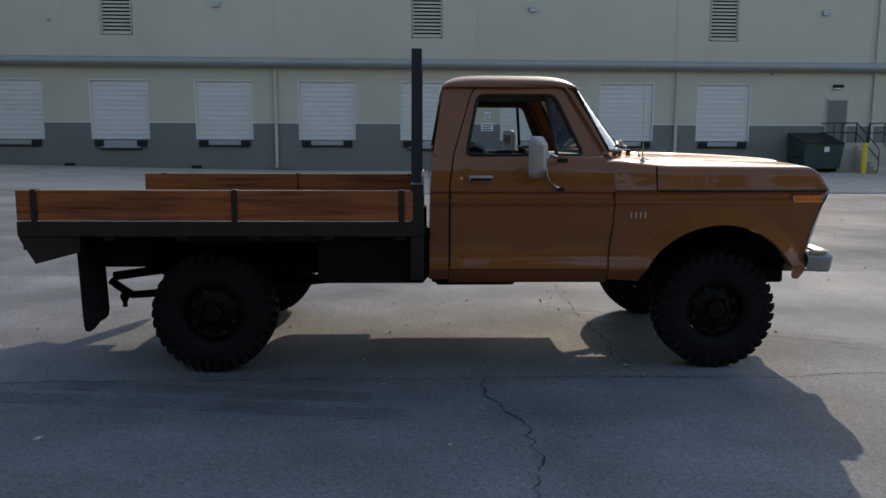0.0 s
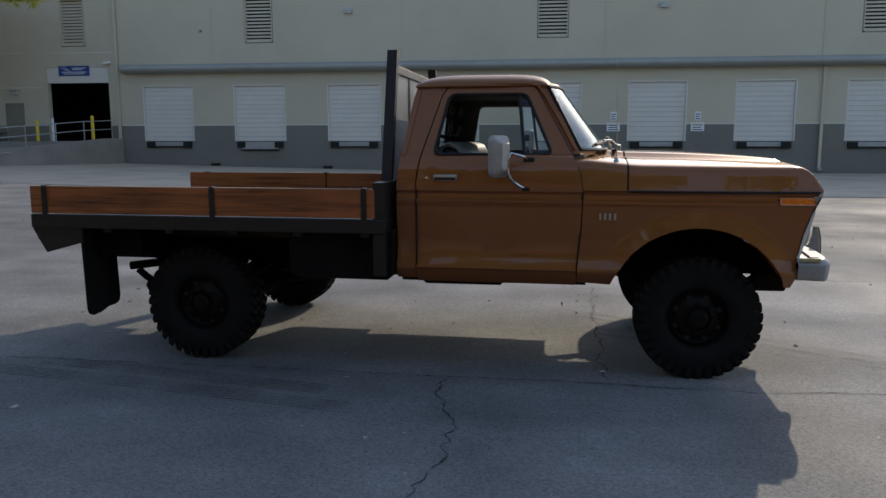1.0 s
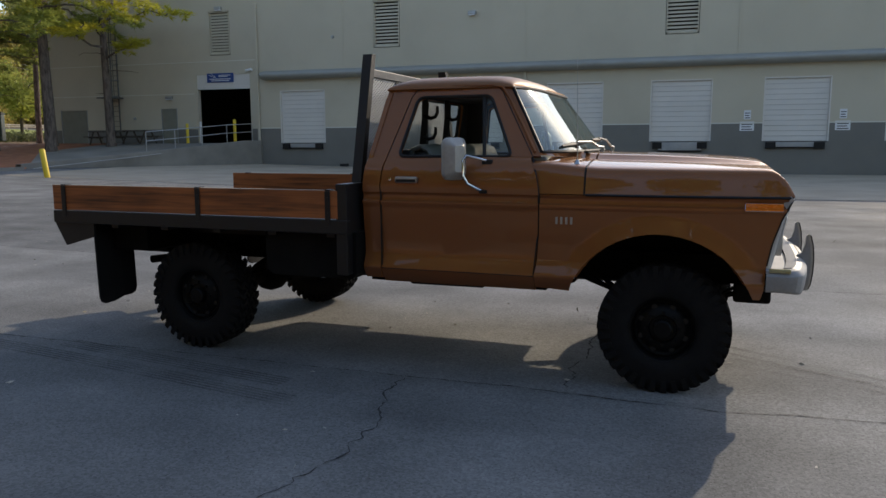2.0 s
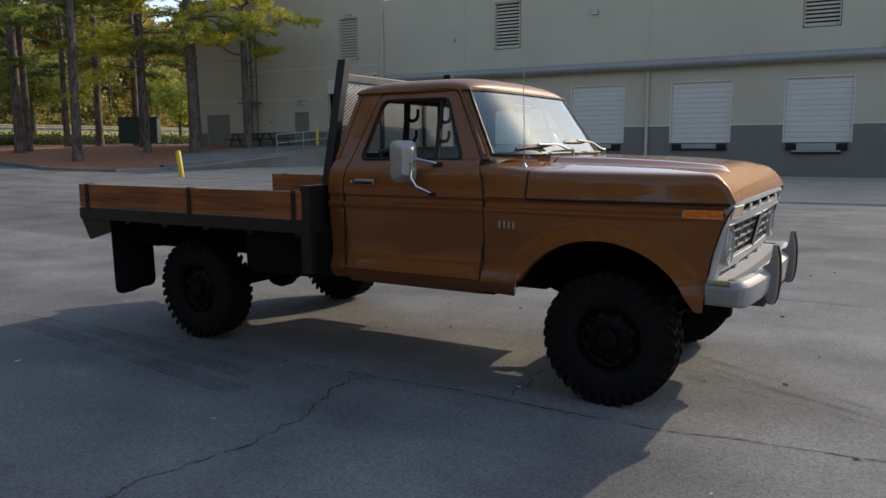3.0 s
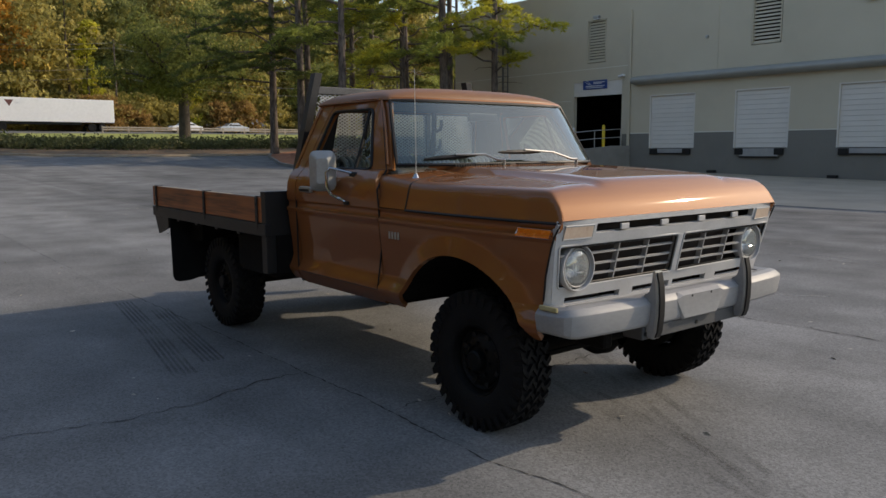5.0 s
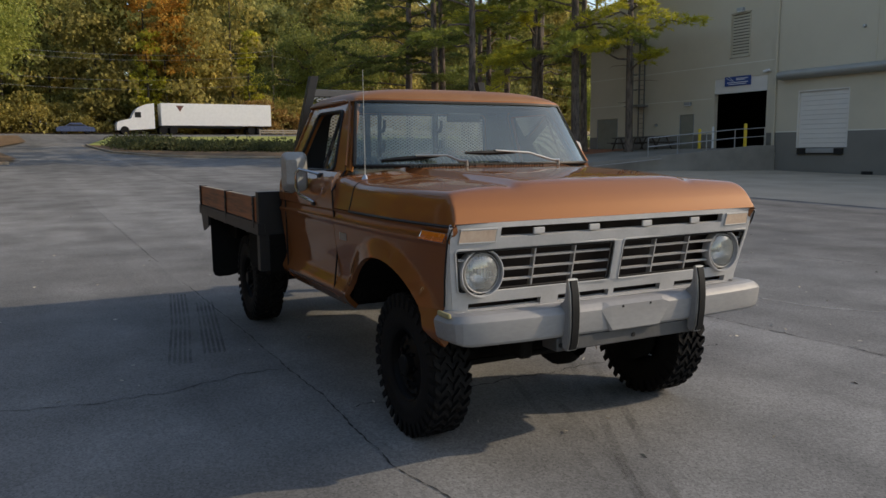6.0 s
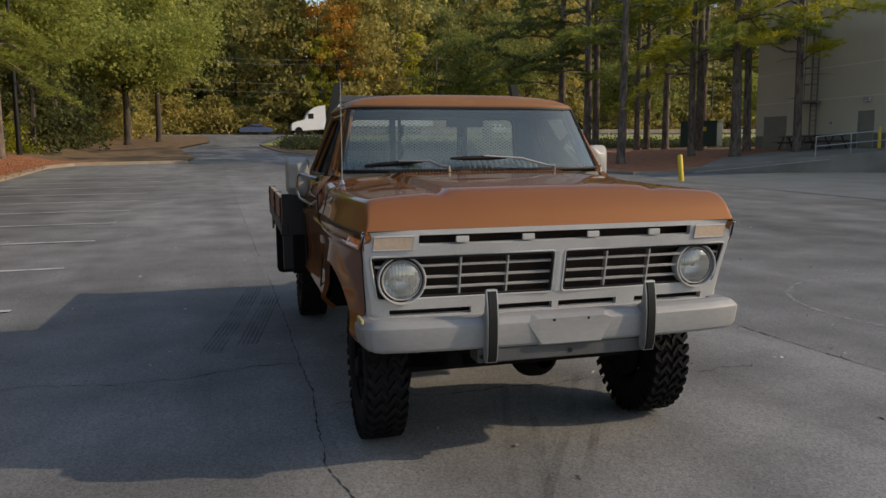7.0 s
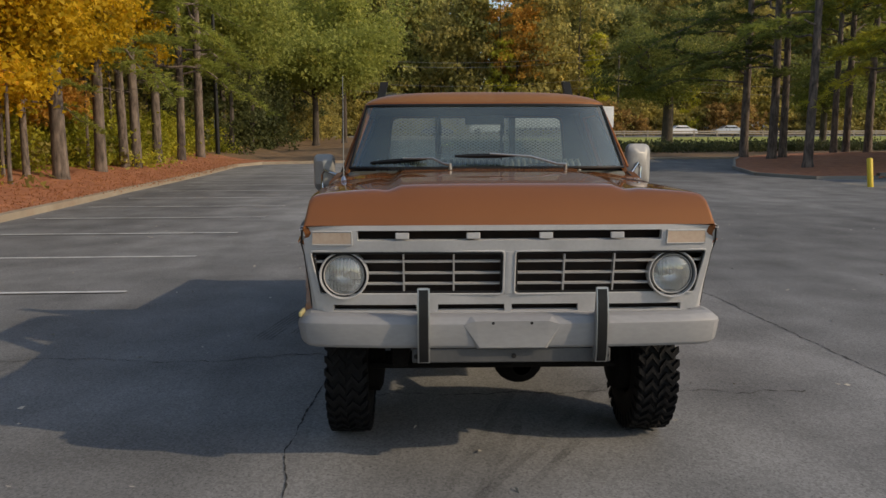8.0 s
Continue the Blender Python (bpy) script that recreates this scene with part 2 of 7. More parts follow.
SILVER = surf("silver_paint", (0.42, 0.42, 0.42), (0.51, 0.51, 0.51), 5, 0.55, metal=0.04, spec=0.3, bump=0.05, grime=(0.30, 0.30, 0.29), gscale=6, gcut=0.58, gmix=0.35)
CHROME = surf("chrome", (0.46, 0.46, 0.46), (0.54, 0.54, 0.53), 8, 0.14, metal=1.0, rvar=0.06)
DULLCHROME = surf("dull_chrome", (0.36, 0.36, 0.35), (0.48, 0.48, 0.46), 10, 0.40, metal=0.8, rvar=0.1)
METALMESH = surf("bare_mesh_steel", (0.38, 0.38, 0.38), (0.48, 0.48, 0.47), 9, 0.5, metal=0.3)
MIRRORBACK = surf("brushed_mirror_shell", (0.30, 0.295, 0.28), (0.40, 0.395, 0.375), 10, 0.48, metal=0.2, rvar=0.1)
GRILLE = surf("grey_grille_plastic", (0.33, 0.32, 0.31), (0.42, 0.41, 0.40), 9, 0.5, bump=0.05)
# radiator brown, taken near black for the shade in the grille's hollow
DARKVOID = surf("radiator_and_hollow_shade", (0.010, 0.007, 0.006), (0.030, 0.016, 0.011), 7, 0.8)
WOOD = woodmat("stained_pine", (0.056, 0.017, 0.006), (0.37, 0.115, 0.034))
WORNWOOD = surf("worn_pale_wood", (0.30, 0.25, 0.19), (0.42, 0.36, 0.28), 8, 0.8, bump=0.3)
AMBER = surf("amber_lens", (0.75, 0.16, 0.01), (0.85, 0.22, 0.02), 30, 0.25, coat=0.5)
CLEARLENS = surf("yellowed_lens", (0.58, 0.42, 0.31), (0.66, 0.52, 0.40), 30, 0.3, coat=0.4)
TRIMBLACK = surf("black_trim", (0.007, 0.007, 0.007), (0.014, 0.014, 0.014), 12, 0.5, spec=0.3)
BUMPERPAINT = surf("silver_bumper_paint", (0.255, 0.255, 0.26), (0.345, 0.345, 0.345), 3, 0.52, metal=0.1, spec=0.35, bump=0.06, grime=(0.30, 0.29, 0.27), gscale=5, gcut=0.56, gmix=0.4, stretch=(1, 0.4, 1))
VINYL = surf("seat_vinyl", (0.10, 0.115, 0.105), (0.15, 0.165, 0.15), 6, 0.32, bump=0.1)
VINYLDARK = surf("seat_vinyl_dark", (0.015, 0.015, 0.016), (0.03, 0.03, 0.03), 6, 0.55, bump=0.1)
CABIN = surf("cabin_lining", (0.020, 0.020, 0.024), (0.035, 0.033, 0.036), 6, 0.7)
# teal film: partly dirt, partly the sky's hazy reflection put into colour
WINDGLASS = glass("windscreen_glass", (0.80, 0.91, 0.88), 0.02, 0.11, 0.17, (0.29, 0.37, 0.335))
SIDEGLASS = glass("side_glass", (0.86, 0.90, 0.88), 0.01)
MIRROR = surf("mirror_glass", (0.85, 0.85, 0.85), (0.9, 0.9, 0.9), 3, 0.03, metal=1.0, rvar=0.01)
LAMPGLASS = glass("headlamp_glass", (0.95, 0.95, 0.94), 0.04, 0.08, 0.26, (0.62, 0.62, 0.60))
REFLECTOR = surf("lamp_reflector", (0.80, 0.80, 0.79), (0.88, 0.88, 0.87), 6, 0.26, metal=0.85)

ASPHALT = paving("asphalt")
TYREMARK = markmat("tyre_mark", (0.035, 0.035, 0.035), 0.36, 2.5, 0.25, 0.6)
TYREFAINT = markmat("faint_tyre_mark", (0.05, 0.05, 0.05), 0.24, 3)
# tan apron concrete, its tone also made to imitate how shaded ground looks
APRON = surf("apron_concrete", (0.36, 0.295, 0.215), (0.47, 0.39, 0.295), 0.6, 0.85, bump=0.4, fine=60, grime=(0.25, 0.21, 0.165), gscale=0.4, gcut=0.5, gmix=0.55)
CRACKMAT = surf("crack_filler", (0.014, 0.014, 0.014), (0.055, 0.054, 0.050), 30, 0.95)
CONCRETE = surf("concrete", (0.40, 0.35, 0.27), (0.51, 0.45, 0.36), 0.8, 0.8, bump=0.4, fine=60, grime=(0.17, 0.15, 0.125), gscale=0.5, gcut=0.5, gmix=0.55)
RAMPMAT = surf("ramp_concrete", (0.20, 0.185, 0.16), (0.29, 0.27, 0.235), 0.7, 0.85, bump=0.4, fine=60, grime=(0.13, 0.12, 0.105), gscale=0.4, gcut=0.5, gmix=0.5)
KERBMAT = surf("kerb_concrete", (0.27, 0.215, 0.155), (0.37, 0.31, 0.23), 1.6, 0.85, bump=0.5, fine=50, grime=(0.26, 0.16, 0.10), gscale=1.4, gcut=0.5, gmix=0.6)
PAINTLINE = surf("white_road_paint", (0.50, 0.50, 0.48), (0.62, 0.62, 0.60), 5, 0.7, bump=0.3, grime=(0.20, 0.20, 0.20), gscale=3, gcut=0.48, gmix=0.7)
MULCH = surf("pine_straw", (0.22, 0.074, 0.034), (0.46, 0.185, 0.088), 2.5, 0.95, bump=1.0, fine=45)
GRASSMAT = surf("lawn", (0.20, 0.23, 0.045), (0.36, 0.37, 0.09), 0.4, 0.95, bump=0.8, fine=25)
SOIL = surf("leaf_litter", (0.10, 0.058, 0.028), (0.25, 0.155, 0.075), 1.2, 0.95, bump=0.8, fine=30)
WALLPAINT = surf("beige_wall_paint", (0.515, 0.457, 0.345), (0.575, 0.515, 0.395), 0.35, 0.8, bump=0.25, fine=40, grime=(0.46, 0.41, 0.31), gscale=0.3, gcut=0.52, gmix=0.5)
WALLDARK = surf("grey_wall_paint", (0.162, 0.154, 0.133), (0.208, 0.198, 0.172), 0.5, 0.75, bump=0.25, fine=40, grime=(0.10, 0.10, 0.095), gscale=0.5, gcut=0.55, gmix=0.5)
WALLTRIM = surf("cream_stripe", (0.62, 0.60, 0.52), (0.70, 0.68, 0.6), 2, 0.7)
DOORWHITE = surf("white_door_paint", (0.64, 0.60, 0.54), (0.72, 0.68, 0.62), 1.0, 0.5, bump=0.1, grime=(0.52, 0.52, 0.51), gscale=1.2, gcut=0.55, gmix=0.5, per_object=0.3)
METALGREY = surf("galvanised_metal", (0.33, 0.34, 0.35), (0.43, 0.44, 0.44), 3, 0.45, metal=0.6)
CANOPY = surf("canopy_metal", (0.30, 0.30, 0.27), (0.36, 0.36, 0.33), 1, 0.5, metal=0.2)
YELLOW = surf("yellow_post_paint", (0.70, 0.48, 0.02), (0.78, 0.55, 0.04), 4, 0.5, grime=(0.35, 0.26, 0.06), gscale=5, gcut=0.6)
BLUE = surf("blue_sign", (0.012, 0.05, 0.20), (0.02, 0.065, 0.24), 4, 0.45)
WHITE = surf("white_enamel", (0.72, 0.72, 0.72), (0.8, 0.8, 0.8), 3, 0.45)
GREENBOX = surf("green_cabinet_paint", (0.02, 0.045, 0.035), (0.03, 0.06, 0.045), 2, 0.55, bump=0.1)
# near-black colour stands in for the lack of light inside the warehouse
VOID = surf("unlit_toned_interior", (0.02, 0.02, 0.022), (0.03, 0.03, 0.03), 2, 0.9)
BARK = surf("pine_bark", (0.028, 0.021, 0.017), (0.235, 0.183, 0.148), 7, 0.95, bump=1.0, fine=17, stretch=(1, 1, 0.25))
OAKBARK = surf("oak_bark", (0.035, 0.028, 0.022), (0.105, 0.082, 0.064), 5, 0.95, bump=0.9, fine=22, stretch=(1, 1, 0.3))
NEEDLES = leafmat("pine_needles", (0.10, 0.13, 0.034), (0.37, 0.40, 0.082), (0.66, 0.60, 0.13))
NEEDLESYEL = leafmat("turning_needles", (0.20, 0.22, 0.04), (0.66, 0.60, 0.075), (0.82, 0.62, 0.07))
OAKLEAF = leafmat("oak_leaves", (0.17, 0.20, 0.045), (0.40, 0.41, 0.095), (0.56, 0.50, 0.13))
MAPLELEAF = leafmat("yellow_maple_leaves", (0.34, 0.24, 0.018), (0.78, 0.49, 0.030), (0.72, 0.28, 0.022))
ORANGELEAF = leafmat("orange_leaves", (0.42, 0.21, 0.045), (0.76, 0.43, 0.09), (0.70, 0.54, 0.14))
FARGREEN = leafmat("wood_green", (0.085, 0.10, 0.036), (0.47, 0.445, 0.14), (0.74, 0.63, 0.22))
FAROLIVE = leafmat("wood_olive", (0.13, 0.115, 0.040), (0.50, 0.42, 0.125), (0.78, 0.58, 0.18))
RUSTLEAF = leafmat("rust_leaves", (0.15, 0.095, 0.036), (0.46, 0.29, 0.10), (0.64, 0.49, 0.17))
LAWNOAK = leafmat("dark_oak_leaves", (0.075, 0.095, 0.030), (0.26, 0.27, 0.065), (0.48, 0.42, 0.11))
NEEDLESDARK = leafmat("dark_needles", (0.05, 0.075, 0.028), (0.17, 0.20, 0.05), (0.34, 0.33, 0.08))
# darker leaf copy: the shade under the trees put into the colour
SHADELEAF = leafmat("shade_toned_leaves", (0.05, 0.065, 0.026), (0.14, 0.15, 0.05), (0.26, 0.23, 0.09))
MAPLEGREEN = leafmat("green_maple_leaves", (0.17, 0.20, 0.03), (0.50, 0.47, 0.055), (0.70, 0.52, 0.045))
HEDGE = leafmat("ground_cover", (0.055, 0.07, 0.032), (0.14, 0.15, 0.06), (0.26, 0.22, 0.10))


# ---- building helpers ----
def part(name, bm, material, parent, label="", smooth=False, doubles=0.0):
    """Links a bmesh as one mesh object under a thing or a part."""
    if doubles:
        bmesh.ops.remove_doubles(bm, verts=bm.verts, dist=doubles)
    me = bpy.data.meshes.new(name)
    bm.to_mesh(me)
    bm.free()
    if material:
        me.materials.append(material)
    if smooth:
        me.shade_smooth()
        me.set_sharp_from_angle(angle=radians(smooth if smooth is not True else 40))
    ob = new(name, me)
    if parent is not None:
        ob.parent = parent
    if label:
        ob["label"] = label
    return ob


def thing(name, label, category, at=(0, 0, 0), rz=0.0, group="", kind=""):
    ob = new(name)
    ob.empty_display_size = 0.2
    ob.matrix_basis = pose(*at, 0, 0, rz)
    return tagged(ob, label, category, group, kind)


def structure(name, bm, material, label="", category="", smooth=False):
    return tagged(part(name, bm, material, None, "", smooth), label, category or name.split("_")[0], "", "structure")


def box(bm, x0, x1, y0, y1, z0, z1, bevel=0.0, m=None):
    vs = [bm.verts.new((x, y, z)) for x in (x0, x1) for y in (y0, y1) for z in (z0, z1)]
    fs = [bm.faces.new([vs[i] for i in f]) for f in ((0, 1, 3, 2), (4, 6, 7, 5), (0, 4, 5, 1), (2, 3, 7, 6), (0, 2, 6, 4), (1, 5, 7, 3))]
    if bevel:
        es = list({e for f in fs for e in f.edges})
        r = bmesh.ops.bevel(bm, geom=es, offset=bevel, segments=2, profile=0.5, affect="EDGES")
        vs = list({v for f in r["faces"] for v in f.verts} | {v for v in vs if v.is_valid})
    if m is not None:
        bmesh.ops.transform(bm, matrix=m, verts=[v for v in vs if v.is_valid])
    return bm


def boxed(*a, **k):
    return box(bmesh.new(), *a, **k)


def tube(bm, pts, radius, seg=8, cap=True):
    """A round bar along points; radius one number or one for each point."""
    pts = [Vector(p) for p in pts]
    rs = radius if isinstance(radius, (list, tuple)) else [radius] * len(pts)
    rings, up = [], None
    for i, p in enumerate(pts):
        d = (pts[min(i + 1, len(pts) - 1)] - pts[max(i - 1, 0)]).normalized()
        if up is None:
            up = Vector((0, 0, 1)) if abs(d.z) < 0.9 else Vector((1, 0, 0))
        s = d.cross(up).normalized()
        up = s.cross(d).normalized()
        rings.append([bm.verts.new(p + (s * math.cos(a) + up * math.sin(a)) * rs[i]) for a in (2 * math.pi * k / seg for k in range(seg))])
    for a, b in zip(rings, rings[1:]):
        for k in range(seg):
            bm.faces.new((a[k], b[k], b[(k + 1) % seg], a[(k + 1) % seg]))
    if cap:
        bm.faces.new(rings[0])
        bm.faces.new(rings[-1][::-1])
    return bm


def lathe(bm, profile, seg=48, axis="y", centre=(0, 0, 0), closed=False):
    """Turns (radius, along) round an axis through centre."""
    rings = []
    for r, h in profile:
        ring = []
        for k in range(seg):
            a = 2 * math.pi * k / seg
            c, s = r * math.cos(a), r * math.sin(a)
            p = {"y": (c, h, s), "x": (h, c, s), "z": (c, s, h)}[axis]
            ring.append(bm.verts.new(Vector(p) + Vector(centre)))
        rings.append(ring)
    pairs = list(zip(rings, rings[1:])) + ([(rings[-1], rings[0])] if closed else [])
    for a, b in pairs:
        for k in range(seg):
            bm.faces.new((a[k], a[(k + 1) % seg], b[(k + 1) % seg], b[k]))
    return bm


def flat(outline, holes=(), cuts_u=(), cuts_v=()):
    """A flat sheet in (u, v, 0) with holes, cut along lines u = const and v = const."""
    bm = bmesh.new()
    for loop in (outline, *holes):
        vs = [bm.verts.new((u, v, 0)) for u, v in loop]
        for a, b in zip(vs, vs[1:] + vs[:1]):
            bm.edges.new((a, b))
    if holes or len(outline) > 4:
        bmesh.ops.triangle_fill(bm, use_beauty=True, use_dissolve=False, edges=bm.edges[:], normal=(0, 0, 1))
    else:
        bm.verts.ensure_lookup_table()
        bm.faces.new(bm.verts[:])
    for axis, cuts in ((0, cuts_u), (1, cuts_v)):
        for c in cuts:
            co, no = [0, 0, 0], [0, 0, 0]
            co[axis], no[axis] = c, 1
            bmesh.ops.bisect_plane(bm, geom=bm.verts[:] + bm.edges[:] + bm.faces[:], dist=1e-5, plane_co=co, plane_no=no)
    bmesh.ops.triangulate(bm, faces=[f for f in bm.faces if len(f.verts) > 4])
    return bm


def drape(outline, fn, thick=0.0, holes=(), cuts_u=(), cuts_v=(), out=None):
    """Lays a flat sheet on a curved form: fn(u, v) gives the place. thick: depth, away from out."""
    bm = flat(outline, holes, cuts_u, cuts_v)
    for v in bm.verts:
        v.co = Vector(fn(v.co.x, v.co.y))
    bmesh.ops.recalc_face_normals(bm, faces=bm.faces[:])
    if out is not None:
        s = sum((f.normal.dot(Vector(out)) * f.calc_area() for f in bm.faces))
        if s < 0:
            bmesh.ops.reverse_faces(bm, faces=bm.faces[:])
    if thick:
        bm.normal_update()
        shift = {v: v.normal.copy() for v in bm.verts}
        r = bmesh.ops.extrude_face_region(bm, geom=bm.faces[:])
        top = [g for g in r["geom"] if isinstance(g, bmesh.types.BMVert)]
        for v in top:
            v.normal_update()
        old = [v for v in shift if v.is_valid]
        for v in old:
            v.co -= shift[v] * thick
        bmesh.ops.recalc_face_normals(bm, faces=bm.faces[:])
    return bm


def grid_mesh(rows, close=False):
    """Joins rows of points, all equally long, by quads."""
    bm = bmesh.new()
    vs = [[bm.verts.new(p) for p in r] for r in rows]
    for a, b in zip(vs, vs[1:]):
        n = len(a)
        for k in range(n if close else n - 1):
            bm.faces.new((a[k], a[(k + 1) % n], b[(k + 1) % n], b[k]))
    bmesh.ops.recalc_face_normals(bm, faces=bm.faces[:])
    return bm


def solid(bm, thick):
    """Gives an open sheet a thickness."""
    bm.normal_update()
    bmesh.ops.solidify(bm, geom=bm.faces[:], thickness=thick)
    return bm


def frange(a, b, step):
    n = max(1, int(round((b - a) / step)))
    return [a + (b - a) * i / n for i in range(1, n)]


def lerp_table(x, table):
    if x <= table[0][0]:
        return table[0][1]
    for (a, p), (b, q) in zip(table, table[1:]):
        if x <= b:
            return p + (q - p) * (x - a) / (b - a)
    return table[-1][1]


def leaves(name, centres, normals_seed, size, aspect, material, parent, label="", droop=0.0, dirs=None, corners=4):
    """Many small leaves at centres (n x 3), in random turns or along dirs, as one mesh."""
    rng = np.random.default_rng(normals_seed)
    n = len(centres)
    a = rng.normal(size=(n, 3)) if dirs is None else dirs + rng.normal(size=(n, 3)) * 0.25
    a[:, 2] -= droop
    a /= np.linalg.norm(a, axis=1)[:, None]
    b = np.cross(a, rng.normal(size=(n, 3)))
    b /= np.linalg.norm(b, axis=1)[:, None] + 1e-9
    s = (size * rng.uniform(0.6, 1.35, n))[:, None]
    c = np.asarray(centres)
    if corners == 4:
        v = np.stack([c - b * s * aspect * 0.35, c + a * s * 0.45 - b * s * aspect * 0.5, c + a * s, c + a * s * 0.5 + b * s * aspect * 0.5], axis=1).reshape(-1, 3)
    else:
        v = np.stack([c - b * s * aspect * 0.55, c + a * s, c + a * s * 0.15 + b * s * aspect * 0.55], axis=1).reshape(-1, 3)
    me = bpy.data.meshes.new(name)
    me.vertices.add(corners * n)
    me.vertices.foreach_set("co", v.astype(np.float32).ravel())
    me.loops.add(corners * n)
    me.loops.foreach_set("vertex_index", np.arange(corners * n, dtype=np.int32))
    me.polygons.add(n)
    me.polygons.foreach_set("loop_start", np.arange(0, corners * n, corners, dtype=np.int32))
    me.update(calc_edges=True)
    me.materials.append(material)
    ob = new(name, me)
    if parent is not None:
        ob.parent = parent
    if label:
        ob["label"] = label
    return ob

# ---- ground ----
def ground_z(x, y):
    """The lot is level at the truck and climbs towards the road in the west."""
    u = max(0.0, -5.0 - x)
    v = min(max(0.0, u - 8.0), 33.0)
    return 0.0185 * u + 0.00045 * v * v + 0.0297 * max(0.0, u - 41.0)


def bank_z(x, y):
    """Ground of the south bed, which banks up from its kerb."""
    return ground_z(x, y) + 0.13 + 0.14 * max(0.0, min(4.5, -4.5 - y))


def ramp_edge(y):
    return -21.75 + (y - 38.0) * 0.30


def terrace_z(x, y):
    """The raised ground west of the retaining wall, up to the warehouse's floor level."""
    g = ground_z(x, y)
    if y <= 25.0:
        return g
    return max(g, g + (1.5 - g) * min(1.0, (y - 25.0) / 12.0)) if g < 1.5 else g


xs = sorted(set([-900, -600, -400, -300, -220] + [-180 + 6 * i for i in range(16)] + [-86 + 2.5 * i for i in range(40)] + [14, 25, 50, 100, 200, 400, 900]))
ys = [-900, -400, -200, -100, -60, -40] + [-30 + 5 * i for i in range(21)] + [90, 120, 200, 400, 900]
structure("ground", grid_mesh([[(x, y, ground_z(x, y)) for y in ys] for x in xs]), ASPHALT, "grey worn asphalt of a parking lot", "asphalt ground", smooth=True)


def sheet(name, outline, lift, material, label, category, zf=ground_z, step=2.0):
    us, vs = [p[0] for p in outline], [p[1] for p in outline]
    bm = drape(outline, lambda u, v: (u, v, zf(u, v) + lift), 0, (), frange(min(us), max(us), step), frange(min(vs), max(vs), step), (0, 0, 1))
    return structure(name, bm, material, label, category, smooth=True)


def kerb(name, line, width, height, material, label, zf=ground_z):
    """A kerb that follows a line on the ground, with a rounded nose."""
    pts = []
    for (x0, y0), (x1, y1) in zip(line, line[1:]):
        n = max(1, int(math.hypot(x1 - x0, y1 - y0) / 1.5))
        pts += [(x0 + (x1 - x0) * i / n, y0 + (y1 - y0) * i / n) for i in range(n)]
    pts.append(line[-1])
    rows = []
    for i, (x, y) in enumerate(pts):
        ax, ay = pts[max(0, i - 1)]
        bx, by = pts[min(len(pts) - 1, i + 1)]
        d = Vector((bx - ax, by - ay, 0)).normalized()
        s = Vector((-d.y, d.x, 0))
        p = Vector((x, y, zf(x, y)))
        w, h = width / 2, height
        rows.append([p + s * a + Vector((0, 0, b)) for a, b in ((-w - 0.3, 0.004), (-w, 0.012), (-w + 0.01, h * 0.8), (-w + 0.05, h), (w, h), (w, -0.05))])
    return structure(name, grid_mesh(rows), material, label, "kerb", smooth=35)


# south bed with pine straw behind a concrete kerb, and the woods' floor beyond it
SOUTH = [(30, -4.0), (-10.5, -4.1), (-20, -4.6), (-36.5, -4.6), (-39.0, -3.6), (-39.8, -1.0), (-40.6, 2.2)]
kerb("kerb_south", SOUTH[::-1], 0.30, 0.16, KERBMAT, "sunlit tan concrete kerb with fallen needles along it")
sheet("bed_south", [(30, -4.1), (-10.5, -4.2), (-20, -4.7), (-36.5, -4.7), (-39.1, -3.7), (-39.9, -1.0), (-41.0, -3.0), (-44, -15), (-10, -14.5), (30, -14)],
      0.0, MULCH, "rust-brown pine straw bed beside the parking rows", "planting bed", zf=bank_z, step=1.0)
sheet("verge_drive", [(-39.9, -1.0), (-40.7, 2.1), (-44, 2.6), (-58, 1.0), (-72, 3.5), (-92, 3.0), (-92, -14), (-44, -15), (-41.0, -3.0)],
      0.0, SOIL, "tan leaf-strewn verge beside the drive", "verge", zf=bank_z, step=1.5)
sheet("woods_floor", [(30, -13.8), (-10, -14.3), (-40, -14.8), (-74, -13.8), (-92, -6), (-160, -6), (-160, -120), (30, -120)], 0.75, SOIL, "leaf litter under the trees", "soil", step=8)
# island with pines
ISLAND = [(-24.6, 24.4), (-24.6, 21.8), (-27.5, 20.6), (-33.0, 22.0), (-37.5, 24.0), (-41.2, 25.6), (-43.6, 27.0)]
kerb("kerb_island", ISLAND, 0.16, 0.14, RAMPMAT, "low concrete kerb round the pine island")
sheet("bed_island", [(-24.7, 24.6), (-24.7, 21.9), (-27.5, 20.7), (-33.0, 22.1), (-37.5, 24.1), (-41.2, 25.7), (-43.6, 27.1), (-46.5, 31), (-49.0, 38), (-51, 48), (-51, 70), (-37, 70), (-36.7, 38), (-31, 37.8), (-30.5, 31)],
      0.034, MULCH, "rust-brown pine straw on the raised island", "planting bed", zf=terrace_z)
# lawn strip and verge towards the road
sheet("verge_lawn", [(-66, 8.0), (-62.2, 7.9), (-52.1, 8.6), (-46.9, 10.7), (-44.9, 12.9), (-43.6, 16.5), (-43.3, 21.5), (-43.6, 27.0), (-46.5, 31), (-49, 38), (-51, 48), (-51, 70), (-58, 70), (-56, 30), (-57, 14)], 0.05, SOIL, "tan leaf-strewn strip before the low shrubs", "verge", step=2)
sheet("lawn", [(-57, 14), (-56, 30), (-58, 70), (-58, 90), (-96, 90), (-92, 30), (-88, 12), (-66, 8)], 0.05, GRASSMAT, "sunlit mown lawn strip by the road", "lawn", step=4)
